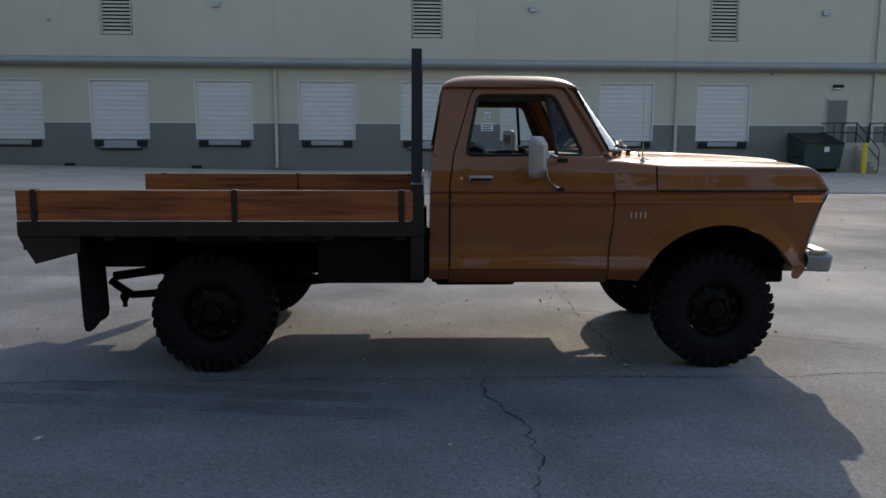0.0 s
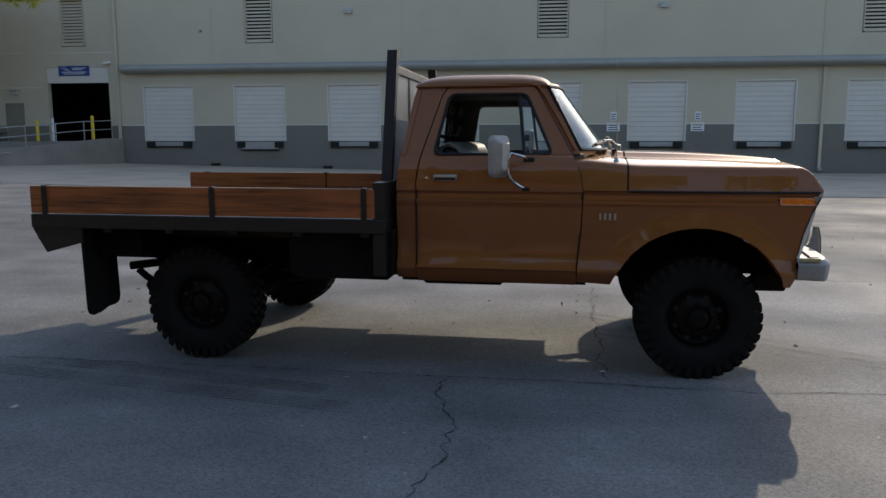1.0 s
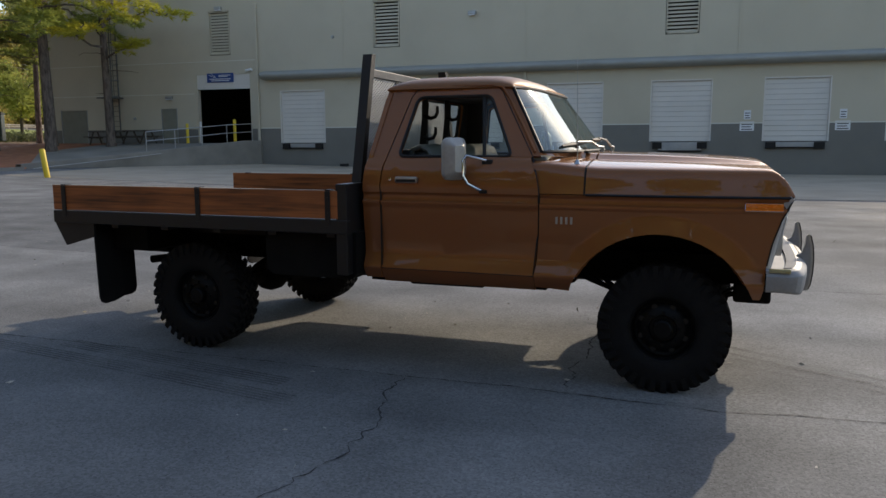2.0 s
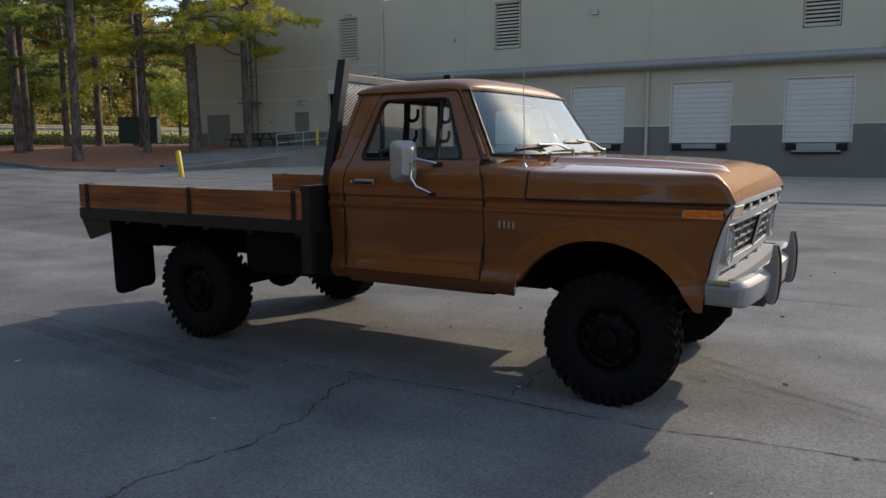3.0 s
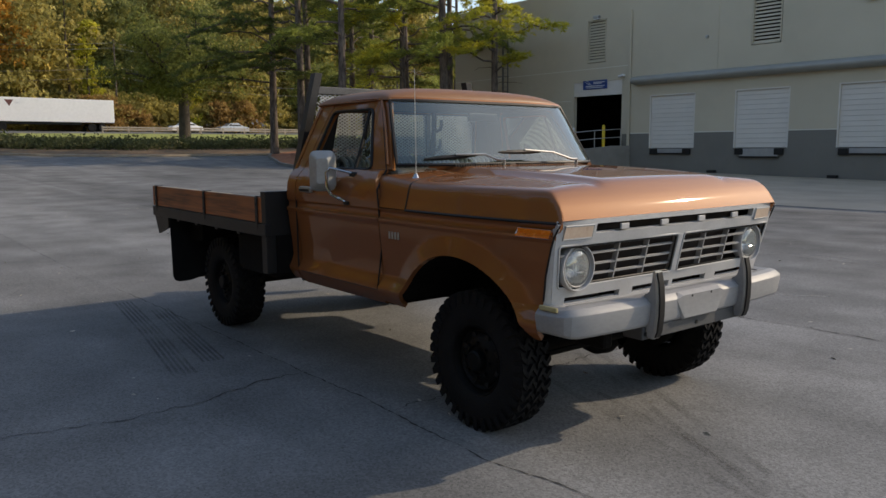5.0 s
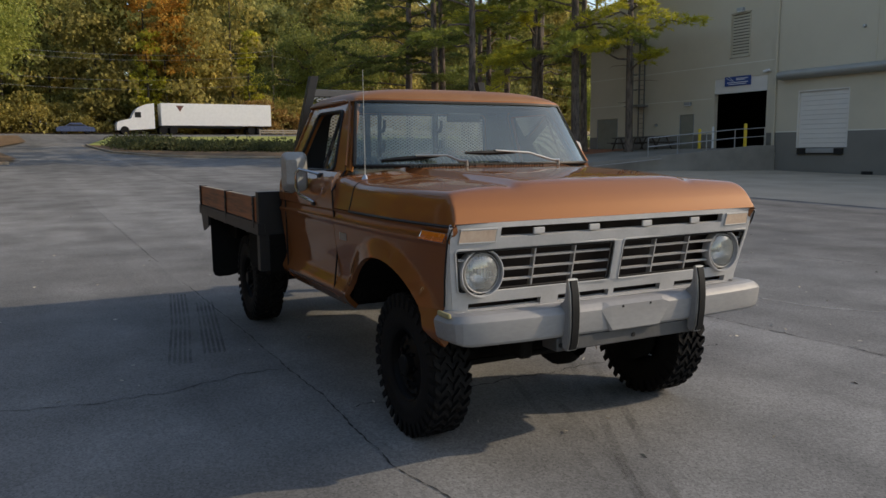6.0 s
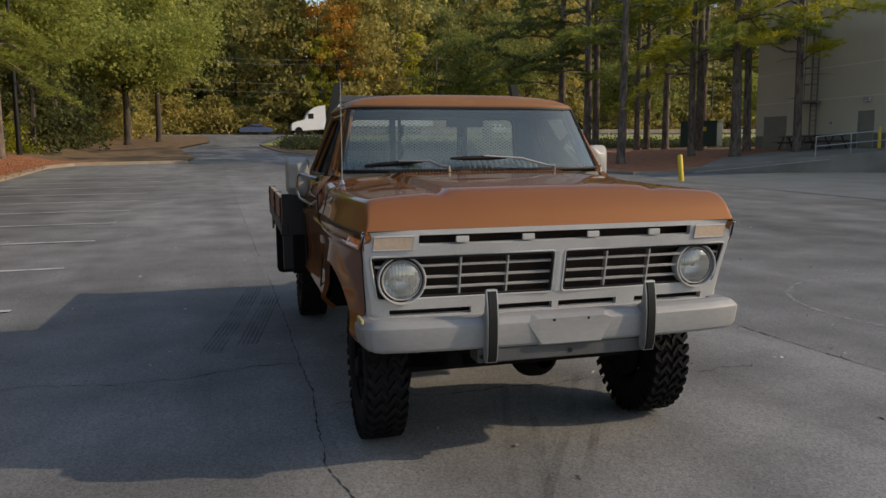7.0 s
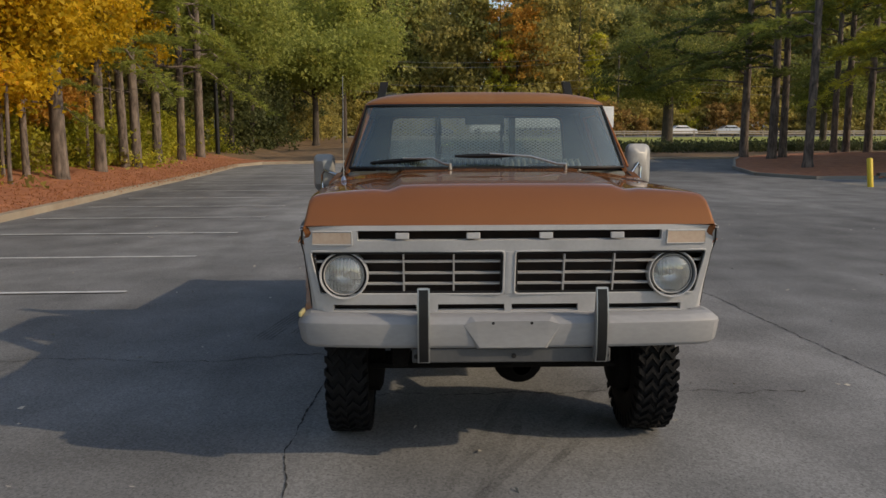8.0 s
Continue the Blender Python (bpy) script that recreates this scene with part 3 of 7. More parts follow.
sheet("verge_west", [(-104, -40), (-104, 120), (-170, 120), (-170, -40)], 0.06, SOIL, "leaf-strewn verge before the woods", "soil", step=10)
kerb("kerb_drive", [(-66.0, 7.9), (-62.2, 7.8), (-52.1, 8.5), (-46.9, 10.6), (-44.9, 12.8), (-43.5, 16.4), (-43.2, 21.5), (-43.5, 26.8)], 0.16, 0.14, KERBMAT, "tan kerb round the lawn's corner")
# concrete apron before the loading docks, drawn out to the building's shadow edge
sheet("dock_apron", [(-21.4, 37.9), (-24.0, 29.5), (-22.5, 21.5), (-10, 21.45), (40, 21.45), (40, 37.9)], 0.006, APRON, "stained pale concrete apron before the docks, drawn out and toned to the building's shade", "pavement", step=3)
# ramp up to the drive-in door
sheet("ramp", [(ramp_edge(24.9) + 0.05, 24.9), (ramp_edge(37.9) + 0.05, 37.9), (-34.0, 37.9), (-34.0, 31), (-27.5, 24.8)], 0.02, RAMPMAT, "grey concrete ramp up to the drive-in door", "ramp", zf=terrace_z, step=1.0)
rw = []
for i in range(14):
    y = 25.0 + 12.95 * i / 13
    x = ramp_edge(y)
    top = terrace_z(x - 1, y) + 0.16
    rw.append([(x + 0.28, y, ground_z(x, y) - 0.1), (x + 0.28, y, top), (x, y, top), (x, y, ground_z(x, y) - 0.1)])
structure("retaining_wall", grid_mesh(rw, close=True), RAMPMAT, "sloping concrete retaining wall beside the ramp", "retaining wall")

# painted parking lines, each a strip of its own
for i in range(11):
    x = -2.49 - 2.93 * i
    sheet("parking_line", [(x - 0.05, 1.55), (x + 0.05, 1.55), (x + 0.05, -3.55), (x - 0.05, -3.55)], 0.014, PAINTLINE, "worn white painted parking line", "road marking", step=1.5)
# line painted on the ramp's foot
sheet("parking_line", [(-24.9, 25.2), (-24.8, 25.1), (-23.2, 31.5), (-23.35, 31.5)], 0.012, PAINTLINE, "faded white line along the ramp", "road marking", zf=lambda x, y: terrace_z(x, y) + 0.015, step=2)


def crack(name, line, width, seed, wander=0.05, label="dark open crack in the asphalt"):
    """A crack or joint: a thin dark strip with a broken outline."""
    rng = random.Random(seed)
    pts = []
    for (x0, y0), (x1, y1) in zip(line, line[1:]):
        n = max(2, int(math.hypot(x1 - x0, y1 - y0) / 0.035))
        pts += [(x0 + (x1 - x0) * i / n, y0 + (y1 - y0) * i / n) for i in range(n)]
    rows, off = [], 0.0
    d = Vector((line[-1][0] - line[0][0], line[-1][1] - line[0][1], 0)).normalized()
    s = Vector((-d.y, d.x, 0))
    for x, y in pts:
        off = off * 0.86 + rng.uniform(-wander, wander) * 0.42
        w = width * (rng.uniform(0.1, 0.6) if rng.random() < 0.6 else rng.uniform(0.5, 1.35))
        p = Vector((x, y, ground_z(x, y) + 0.003)) + s * off
        rows.append([p - s * w / 2, p + s * w / 2])
    return structure(name, grid_mesh(rows), CRACKMAT, label, "crack")


crack("crack", [(0.36, 4.10), (0.38, 3.80), (0.43, 3.35), (0.47, 2.90), (0.40, 2.45), (0.38, 2.00), (0.45, 1.2), (0.30, 0.2)], 0.0135, 3, 0.07)
crack("crack", [(1.46, 7.3), (1.44, 6.6), (1.40, 6.05), (1.37, 5.1), (1.40, 4.2)], 0.013, 5, 0.06)
crack("crack", [(-60, 4.19), (-16.4, 4.18), (-2.7, 4.18), (1.0, 4.14), (2.3, 4.05), (2.7, 4.12), (6.0, 4.35), (30, 4.5)], 0.013, 7, 0.016, "long straight paving joint in the asphalt")
crack("crack", [(-40, 8.1), (-1.8, 8.03), (0.8, 8.03), (2.1, 8.1), (3.3, 8.04), (30, 8.2)], 0.017, 9, 0.02, "long straight paving joint in the asphalt")
crack("crack", [(-3.0, 12.3), (6, 12.2), (30, 12.4)], 0.018, 11, 0.02, "long straight paving joint in the asphalt")
# faint chalk ring drawn on the asphalt
ring = []
for i in range(30):
    a = radians(40 + 9.5 * i)
    ring.append([(0.35 + r * 1.75 * math.cos(a), 10.9 + r * 1.75 * math.sin(a), 0.004) for r in (0.985, 1.015)])
structure("chalk_ring", grid_mesh(ring), markmat("chalk", (0.36, 0.36, 0.35), 0.75, 9), "faint pale ring mark on the asphalt", "road marking")


def tyre_mark(line, width, ribs=5, mat=TYREMARK):
    """A skid mark of several thin ribs."""
    for k in range(ribs):
        o = (k / (ribs - 1) - 0.5) * width
        rows = []
        for i in range(25):
            t = i / 24 * (len(line) - 1)
            j = min(len(line) - 2, int(t))
            x = line[j][0] + (line[j + 1][0] - line[j][0]) * (t - j)
            y = line[j][1] + (line[j + 1][1] - line[j][1]) * (t - j)
            d = Vector((line[j + 1][0] - line[j][0], line[j + 1][1] - line[j][1], 0)).normalized()
            s = Vector((-d.y, d.x, 0))
            p = Vector((x, y, ground_z(x, y) + 0.004)) + s * o
            rows.append([p - s * width / ribs * 0.33, p + s * width / ribs * 0.33])
        structure("tyre_mark", grid_mesh(rows), mat, "dark rubber skid mark on the asphalt", "tyre mark")


tyre_mark([(-3.05, 3.98), (-1.6, 3.75), (-0.15, 3.48)], 0.15)
tyre_mark([(-2.45, 4.14), (-1.4, 3.96), (-0.35, 3.78)], 0.15)
tyre_mark([(1.3, 5.5), (2.10, 5.21), (2.88, 4.93), (4.2, 4.4)], 0.16, 2, TYREFAINT)
tyre_mark([(1.3, 6.05), (2.24, 5.52), (2.93, 5.09), (4.1, 4.4)], 0.16, 2, TYREFAINT)
# pale leaf flecks and grit scattered on the lot
fr_ = np.random.default_rng(31)
fx = np.column_stack([fr_.uniform(-14, 9, 520), fr_.uniform(-1, 14, 520)])
fc = np.array([(x, y, ground_z(x, y) + 0.006) for x, y in fx])
fd = fr_.normal(size=(520, 3)) * np.array([1, 1, 0.02])
fl_ = leaves("leaf_fleck", fc, 32, 0.045, 0.35, surf("dry_fleck", (0.30, 0.27, 0.22), (0.52, 0.49, 0.43), 9, 0.8), None, dirs=fd * 3)
tagged(fl_, "pale dry leaf flecks scattered on the asphalt", "leaf litter", kind="stuff")

# ---- warehouse ----
WALL_Y, FLOOR_Z, WALL_TOP = 38.0, 1.5, 9.7
DOCKS = [-18.86 + 5.035 * i for i in range(8)]
LOUVRES = [-13.75, 1.22, 16.2, 31.2]
JOINTS = [-16.3, -6.25, 3.75, 13.8, 24.0, 34.0]
X0, X1 = -36.6, 46.0


def rect(x0, x1, z0, z1):
    return [(x0, z0), (x1, z0), (x1, z1), (x0, z1)]


def wall_part(name, outline, holes, y, thick, material, label, cuts=()):
    bm = drape(outline, lambda u, v: (u, y, v), thick, holes, cuts, (), (0, -1, 0))
    return structure(name, bm, material, label, "wall")


lower = [(c - 1.40, c + 1.40) for c in DOCKS]
# lower grey band, split by the dock openings that reach into it
structure("wall_lower", boxed(-21.5, X1, WALL_Y - 0.004, WALL_Y + 0.3, -0.4, FLOOR_Z), WALLDARK, "dark grey painted lower wall of the warehouse", "wall")
spans = [-21.5] + [v for ab in lower for v in ab] + [X1]
for a, b in zip(spans[::2], spans[1::2]):
    structure("wall_lower", boxed(a, b, WALL_Y - 0.004, WALL_Y + 0.3, FLOOR_Z, 2.33), WALLDARK, "dark grey painted lower wall of the warehouse", "wall")
upper = [(-21.5, 2.37)]
for a, b in lower:
    upper += [(a, 2.37), (a, 4.42), (b, 4.42), (b, 2.37)]
upper += [(X1, 2.37), (X1, WALL_TOP), (-21.5, WALL_TOP)]
lv_holes = [rect(c - 0.76, c + 0.76, 6.52, 8.95) for c in LOUVRES]
wall_part("wall_upper", upper, lv_holes, WALL_Y, 0.3, WALLPAINT, "beige painted concrete wall of the warehouse")
# cream stripe along the top of the band, between the doors
edges = [-21.5] + [v for ab in lower for v in ab] + [X1]
for a, b in zip(edges[::2], edges[1::2]):
    structure("trim", boxed(a, b, WALL_Y - 0.02, WALL_Y + 0.2, 2.33, 2.38), WALLTRIM, "thin cream stripe on the wall", "trim")
# west wing with the drive-in door
WING_TOP = 10.9
west = rect(X0, -21.5, 0.2, WING_TOP)
wall_part("wall_west_wing", west, [rect(-25.75, -22.1, FLOOR_Z, 5.45), rect(-24.75, -23.35, 6.5, 8.95), rect(-28.25, -27.2, FLOOR_Z, 3.55), rect(-35.8, -33.8, FLOOR_Z, 3.55)],
          WALL_Y, 0.3, WALLPAINT, "beige painted wing wall with a drive-in door")
for a, b in ((X0, -35.8), (-33.8, -28.25), (-27.2, -25.75), (-22.1, -21.5)):
    structure("trim", boxed(a, b, WALL_Y - 0.012, WALL_Y + 0.2, 1.3, 2.33), WALLDARK, "dark grey painted band on the wing wall", "trim")
structure("wall_wing_side", boxed(-21.8, -21.5, WALL_Y + 0.3, WALL_Y + 60, WALL_TOP - 0.3, WING_TOP), WALLPAINT, "beige side wall of the taller wing", "wall")
structure("roof_wing", boxed(X0 + 0.3, -21.8, WALL_Y + 0.3, WALL_Y + 60, WING_TOP - 0.5, WING_TOP - 0.3), CONCRETE, "flat grey roof of the wing", "roof")
structure("wall_west_end", boxed(X0, X0 + 0.3, WALL_Y + 0.3, WALL_Y + 60, -0.4, WING_TOP), WALLPAINT, "beige end wall of the warehouse", "wall")
structure("wall_north", boxed(X0, X1, WALL_Y + 60, WALL_Y + 60.3, -0.4, WALL_TOP), WALLPAINT, "far beige wall of the warehouse", "wall")
structure("roof", boxed(X0, X1, WALL_Y + 0.3, WALL_Y + 60, WALL_TOP - 0.5, WALL_TOP - 0.3), CONCRETE, "flat grey warehouse roof", "roof")
# floor and an added inner wall, coloured near-black to pass for unlit depth
structure("floor_inside", boxed(X0 + 0.3, X1, WALL_Y + 0.3, WALL_Y + 60, FLOOR_Z - 0.2, FLOOR_Z - 0.005), VOID, "warehouse floor coloured near-black for the unlit inside", "floor")
structure("partition", boxed(X0 + 0.3, X1, WALL_Y + 9, WALL_Y + 9.2, FLOOR_Z, WALL_TOP - 0.5), VOID, "added inner wall coloured near-black for the unlit inside", "wall")
# panel joints: thin recessed-looking ribs with shadow
for x in JOINTS:
    structure("trim", boxed(x - 0.045, x + 0.045, WALL_Y - 0.03, WALL_Y, 5.45, WALL_TOP, bevel=0.008), WALLPAINT, "upright joint cover between wall panels", "trim")
for z in (6.15,):
    structure("trim", boxed(X0, -21.6, WALL_Y - 0.015, WALL_Y, z, z + 0.04), WALLTRIM, "level joint line in the wing wall", "trim")
structure("trim", boxed(X0, -25.9, WALL_Y - 0.015, WALL_Y, 4.35, 4.39), WALLTRIM, "level joint line in the wing wall", "trim")

# rounded canopy above the docks
prof = [(0.0, 5.02), (-0.42, 5.06), (-0.56, 5.14), (-0.60, 5.26), (-0.55, 5.37), (-0.42, 5.43), (0.0, 5.52)]
canopy = thing("dock_canopy", "long rounded beige metal canopy above the dock doors", "canopy", (0, WALL_Y, 0), kind="structure")
bm = grid_mesh([[(x, y, z) for y, z in prof] for x in (-21.2, -10, 0, 10, 20, 30, X1)])
for x in (-21.2, X1):
    bm.faces.new([bm.verts.new((x, y, z)) for y, z in prof])
part("cover", bm, CANOPY, canopy, smooth=50)


def dock_door(x, bumper):
    """A sectional door in its opening with bumpers and leveller plate below."""
    d = thing("dock_door", "closed white sectional dock door with black rubber bumpers", "dock door", (x, WALL_Y, FLOOR_Z), group="dock doors")
    part("frame", box(box(box(bmesh.new(), -1.40, -1.34, 0.0, 0.25, 0.02, 2.92), 1.34, 1.40, 0.0, 0.25, 0.02, 2.92), -1.40, 1.40, 0.0, 0.25, 2.86, 2.92), DOORWHITE, d)
    for i in range(12):
        z = 0.02 + 0.2365 * i
        part("panel", boxed(-1.34, 1.34, 0.10, 0.15, z + 0.004, z + 0.2345, bevel=0.014), DOORWHITE, d)
    for s in (-1, 1):
        part("bumper", boxed(s * 1.02 - 0.22, s * 1.02 + 0.22, -0.16, -0.005, -0.32, -0.02, bevel=0.02), TRIMBLACK, d, "black rubber dock bumper")
    if bumper:
        part("leveller", boxed(-0.98, 0.98, -0.12, -0.005, -0.40, -0.02, bevel=0.01), METALGREY, d, "grey steel leveller lip")
        part("bar", boxed(-1.0, 1.0, -0.14, -0.02, -0.47, -0.41, bevel=0.01), TRIMBLACK, d)
    else:
        part("leveller", boxed(-0.80, 0.80, -0.06, -0.005, -0.24, -0.02, bevel=0.01), METALGREY, d, "grey steel leveller plate")
        part("bar", boxed(-1.25, 1.25, -0.14, -0.02, -0.30, -0.25, bevel=0.01), TRIMBLACK, d)
    return d


plain, deep = dock_door(DOCKS[0], False), dock_door(DOCKS[1], True)
for i, x in enumerate(DOCKS[2:], 2):
    copy_thing(deep if i in (4,) else plain, pose(x, WALL_Y, FLOOR_Z))


def louvre(x, z0, z1, w, slats, light=False):
    v = thing("wall_louvre", "pale louvre vent in the wall" if light else "tall dark louvre vent high in the wall", "louvre", (x, WALL_Y, z0), group="wall louvres")
    h = z1 - z0
    fr = bmesh.new()
    for a, b, c, d in ((-w, -w + 0.05, 0, h), (w - 0.05, w, 0, h), (-w, w, 0, 0.05), (-w, w, h - 0.05, h)):
        box(fr, a, b, -0.03, 0.2, c, d)
    part("frame", fr, WALLPAINT, v)
    # near-black sheet for the shade behind the slats
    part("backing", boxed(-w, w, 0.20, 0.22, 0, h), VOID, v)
    for i in range(slats):
        z = 0.06 + (h - 0.12) * i / slats
        st = (h - 0.12) / slats
        bm = boxed(-w + 0.05, w - 0.05, -0.006, 0.006, 0, st * (0.95 if light else 0.72))
        bmesh.ops.transform(bm, matrix=pose(0, 0.04, z, -32), verts=bm.verts[:])
        part("slat", bm, WALLPAINT, v)
    return v


for x in LOUVRES:
    louvre(x, 6.55, 8.92, 0.73, 13)
louvre(-24.05, 6.53, 8.92, 0.68, 14, True)

# downspouts
for x, top in ((-6.25, 5.02), (13.9, 5.02), (-21.6, 9.2), (24.25, 9.2)):
    d = thing("downspout", "beige downspout on the warehouse wall", "downspout", (x, WALL_Y - 0.1, 0.0), group="downspouts")
    part("pipe", boxed(-0.07, 0.07, -0.05, 0.05, 0.25, top, bevel=0.015), WALLPAINT, d)
    part("shoe", boxed(-0.10, 0.10, -0.16, 0.05, 0.12, 0.28, bevel=0.02), METALGREY, d)
# drain boxes at the wall's foot
for x in (-16.3, -10.2, 10.4, 29):
    b = thing("drain_box", "small black drain box at the wall's foot", "drain", (x, WALL_Y - 0.12, ground_z(x, 37)), group="drain boxes")
    part("body", boxed(-0.22, 0.22, -0.12, 0.11, 0.01, 0.16, bevel=0.02), TRIMBLACK, b)


def flood(x, z, w=0.36, mat=None):
    f = thing("wall_light", "small grey wall light fixture", "wall light", (x, WALL_Y, z), group="wall lights")
    part("housing", boxed(-w / 2, w / 2, -0.22, 0.0, 0.0, 0.17, bevel=0.03), mat or METALGREY, f)
    part("lens", boxed(-w / 2 + 0.03, w / 2 - 0.03, -0.20, -0.03, -0.05, 0.0, bevel=0.01), WHITE, f)


for x, z in ((-9.0, 7.95), (6.45, 7.9), (21.4, 7.9), (-24.0, 9.0)):
    flood(x, z, 0.42)
flood(22.3, 4.25, 0.5, TRIMBLACK)
flood(-27.6, 4.1, 0.45)
for x, z in ((-16.9, 7.2), (-30.2, 3.0), (18.85, 4.95)):
    c = thing("bell", "small round fitting on the warehouse wall", "wall fitting", (x, WALL_Y, z), group="wall fittings")
    part("body", lathe(bmesh.new(), [(0.001, -0.12), (0.07, -0.11), (0.09, -0.04), (0.09, 0)], 14), METALGREY, c, smooth=True)


def notice(x, z, w, h):
    s = thing("notice_sign", "small white notice with black lines between the docks", "sign", (x, WALL_Y, z), group="notices")
    part("plate", boxed(-w / 2, w / 2, -0.016, -0.004, 0, h), WHITE, s)
    for i in range(int(h / 0.11)):
        part("text_bar", boxed(-w * 0.38, w * (0.38 - 0.1 * (i % 2)), -0.019, -0.016, 0.05 + i * 0.11, 0.09 + i * 0.11), TRIMBLACK, s)


for x in (4.25, 8.25):
    notice(x, 2.0, 0.62, 0.42)
    notice(x, 2.52, 0.30, 0.42)

# door beside the docks with stair, rail and rubbish container
sd = thing("door_side", "closed grey steel door at the top of a stair", "door", (22.35, WALL_Y, FLOOR_Z), kind="structure")
part("leaf", boxed(-0.52, 0.52, -0.03, 0.0, 0.02, 2.12, bevel=0.01), WALLDARK, sd)
part("frame", box(box(box(bmesh.new(), -0.58, -0.52, -0.05, 0, 0, 2.18), 0.52, 0.58, -0.05, 0, 0, 2.18), -0.58, 0.58, -0.05, 0, 2.12, 2.18), METALGREY, sd)
part("handle", tube(bmesh.new(), [(0.42, -0.04, 1.0), (0.42, -0.09, 1.0), (0.30, -0.09, 1.0)], 0.012), CHROME, sd)
st = thing("stair", "grey concrete stair and landing with pipe rails", "stair", (22.4, WALL_Y, 0.0))
part("landing", boxed(-0.9, 1.75, -1.35, -0.01, 0.0, 1.48, bevel=0.01), CONCRETE, st)
for i in range(7):
    part("step", boxed(0.25, 1.75, -1.35 - 0.28 * (i + 1), -1.35 - 0.28 * i, 0.0, 1.48 - 0.185 * (i + 1), bevel=0.008), CONCRETE, st)
for x in (0.28, 1.72):
    rail = bmesh.new()
    for h in (0.5, 0.98):
        tube(rail, [(x, -0.1, 1.48 + h), (x, -1.35, 1.48 + h), (x, -3.30, 0.18 + h)], 0.024)
    for y, z in ((-0.1, 1.48), (-1.35, 1.48), (-2.3, 0.75), (-3.30, 0.1)):
        tube(rail, [(x, y, z), (x, y, z + 1.0)], 0.024)
    part("rail", rail, TRIMBLACK, st, "dark pipe handrail", smooth=True)
rail = bmesh.new()
for h in (0.5, 0.98):
    tube(rail, [(-0.86, -0.1, 1.48 + h), (-0.86, -1.31, 1.48 + h), (0.28, -1.31, 1.48 + h)], 0.024)
for x in (-0.86, 0.28):
    tube(rail, [(x, -1.31, 1.48), (x, -1.31, 2.48)], 0.024)
part("rail", rail, TRIMBLACK, st, "dark pipe handrail", smooth=True)

dm = thing("dumpster", "dark green steel rubbish container with a sloped lid", "dumpster", (20.45, 36.85, ground_z(21, 36)))
bm = bmesh.new()
vs = [bm.verts.new(p) for p in ((-1.08, -0.75, 0.15), (1.08, -0.75, 0.15), (1.08, 0.85, 0.15), (-1.08, 0.85, 0.15), (-1.18, -0.9, 1.35), (1.18, -0.9, 1.35), (1.18, 0.85, 1.85), (-1.18, 0.85, 1.85))]
for f in ((0, 3, 2, 1), (4, 5, 6, 7), (0, 1, 5, 4), (1, 2, 6, 5), (2, 3, 7, 6), (3, 0, 4, 7)):
    bm.faces.new([vs[i] for i in f])
part("body", bm, GREENBOX, dm)
part("lid", boxed(-1.20, 1.20, -0.95, 0.9, 0, 0.06, bevel=0.02, m=pose(0, 0, 1.61, 16)), TRIMBLACK, dm)
for s in (-1, 1):
    part("sleeve", boxed(s * 1.20 - 0.06, s * 1.20 + 0.06, -0.6, 0.5, 0.75, 0.95, bevel=0.015), GREENBOX, dm)
    part("skid", boxed(s * 0.9 - 0.06, s * 0.9 + 0.06, -0.7, 0.8, 0.0, 0.16), TRIMBLACK, dm)
dm.matrix_basis = pose(20.75, 36.95, ground_z(21, 36) + 0.05) @ Matrix.Diagonal((0.85, 1, 1, 1))
part("placard", boxed(0.02, 0.32, -0.885, -0.862, 0.98, 1.22, bevel=0.003), WHITE, dm, "pale placard")

# drive-in door with sign, camera and posts
dd = thing("drive_in_door", "open drive-in doorway with a white lintel, dark inside", "door", (-23.92, WALL_Y, FLOOR_Z), kind="structure")
part("lintel", boxed(-1.78, 1.78, 0.02, 0.12, 3.10, 3.92), DOORWHITE, dd)
for s in (-1, 1):
    part("jamb", boxed(s * 1.80 - 0.035, s * 1.80 + 0.035, -0.012, 0.28, 0, 3.95), WALLPAINT, dd)
part("head", boxed(-1.85, 1.85, -0.012, 0.28, 3.92, 3.98), WALLPAINT, dd)
sg = thing("door_sign", "blue sign with white lines over the drive-in door", "sign", (-24.1, WALL_Y + 0.02, 5.0))
part("board", boxed(-0.88, 0.88, -0.05, -0.004, -0.02, 0.50, bevel=0.005), BLUE, sg)
for i, (a, b, z) in enumerate(((-0.1, 0.7, 0.36), (-0.1, 0.5, 0.29), (-0.7, 0.7, 0.15), (-0.6, 0.6, 0.06))):
    part("text_bar", boxed(a, b, -0.055, -0.05, z, z + 0.035), WHITE, sg)
em = bmesh.new()
for p in ((-0.75, 0.30, -0.35, 0.34), (-0.62, 0.40, -0.22, 0.30)):
    tube(em, [(p[0], -0.052, p[1] + 0.12), (p[2], -0.052, p[3] - 0.1)], 0.012, 5)
part("emblem", em, WHITE, sg)
cm = thing("security_camera", "white wall camera beside the drive-in door", "camera", (-22.0, WALL_Y, 5.62))
part("mount", boxed(-0.05, 0.05, -0.12, 0, -0.05, 0.05, bevel=0.01), WHITE, cm)
part("body", tube(bmesh.new(), [(-0.3, -0.16, -0.04), (0.05, -0.16, 0.02)], 0.07, 12), WHITE, cm, smooth=True)


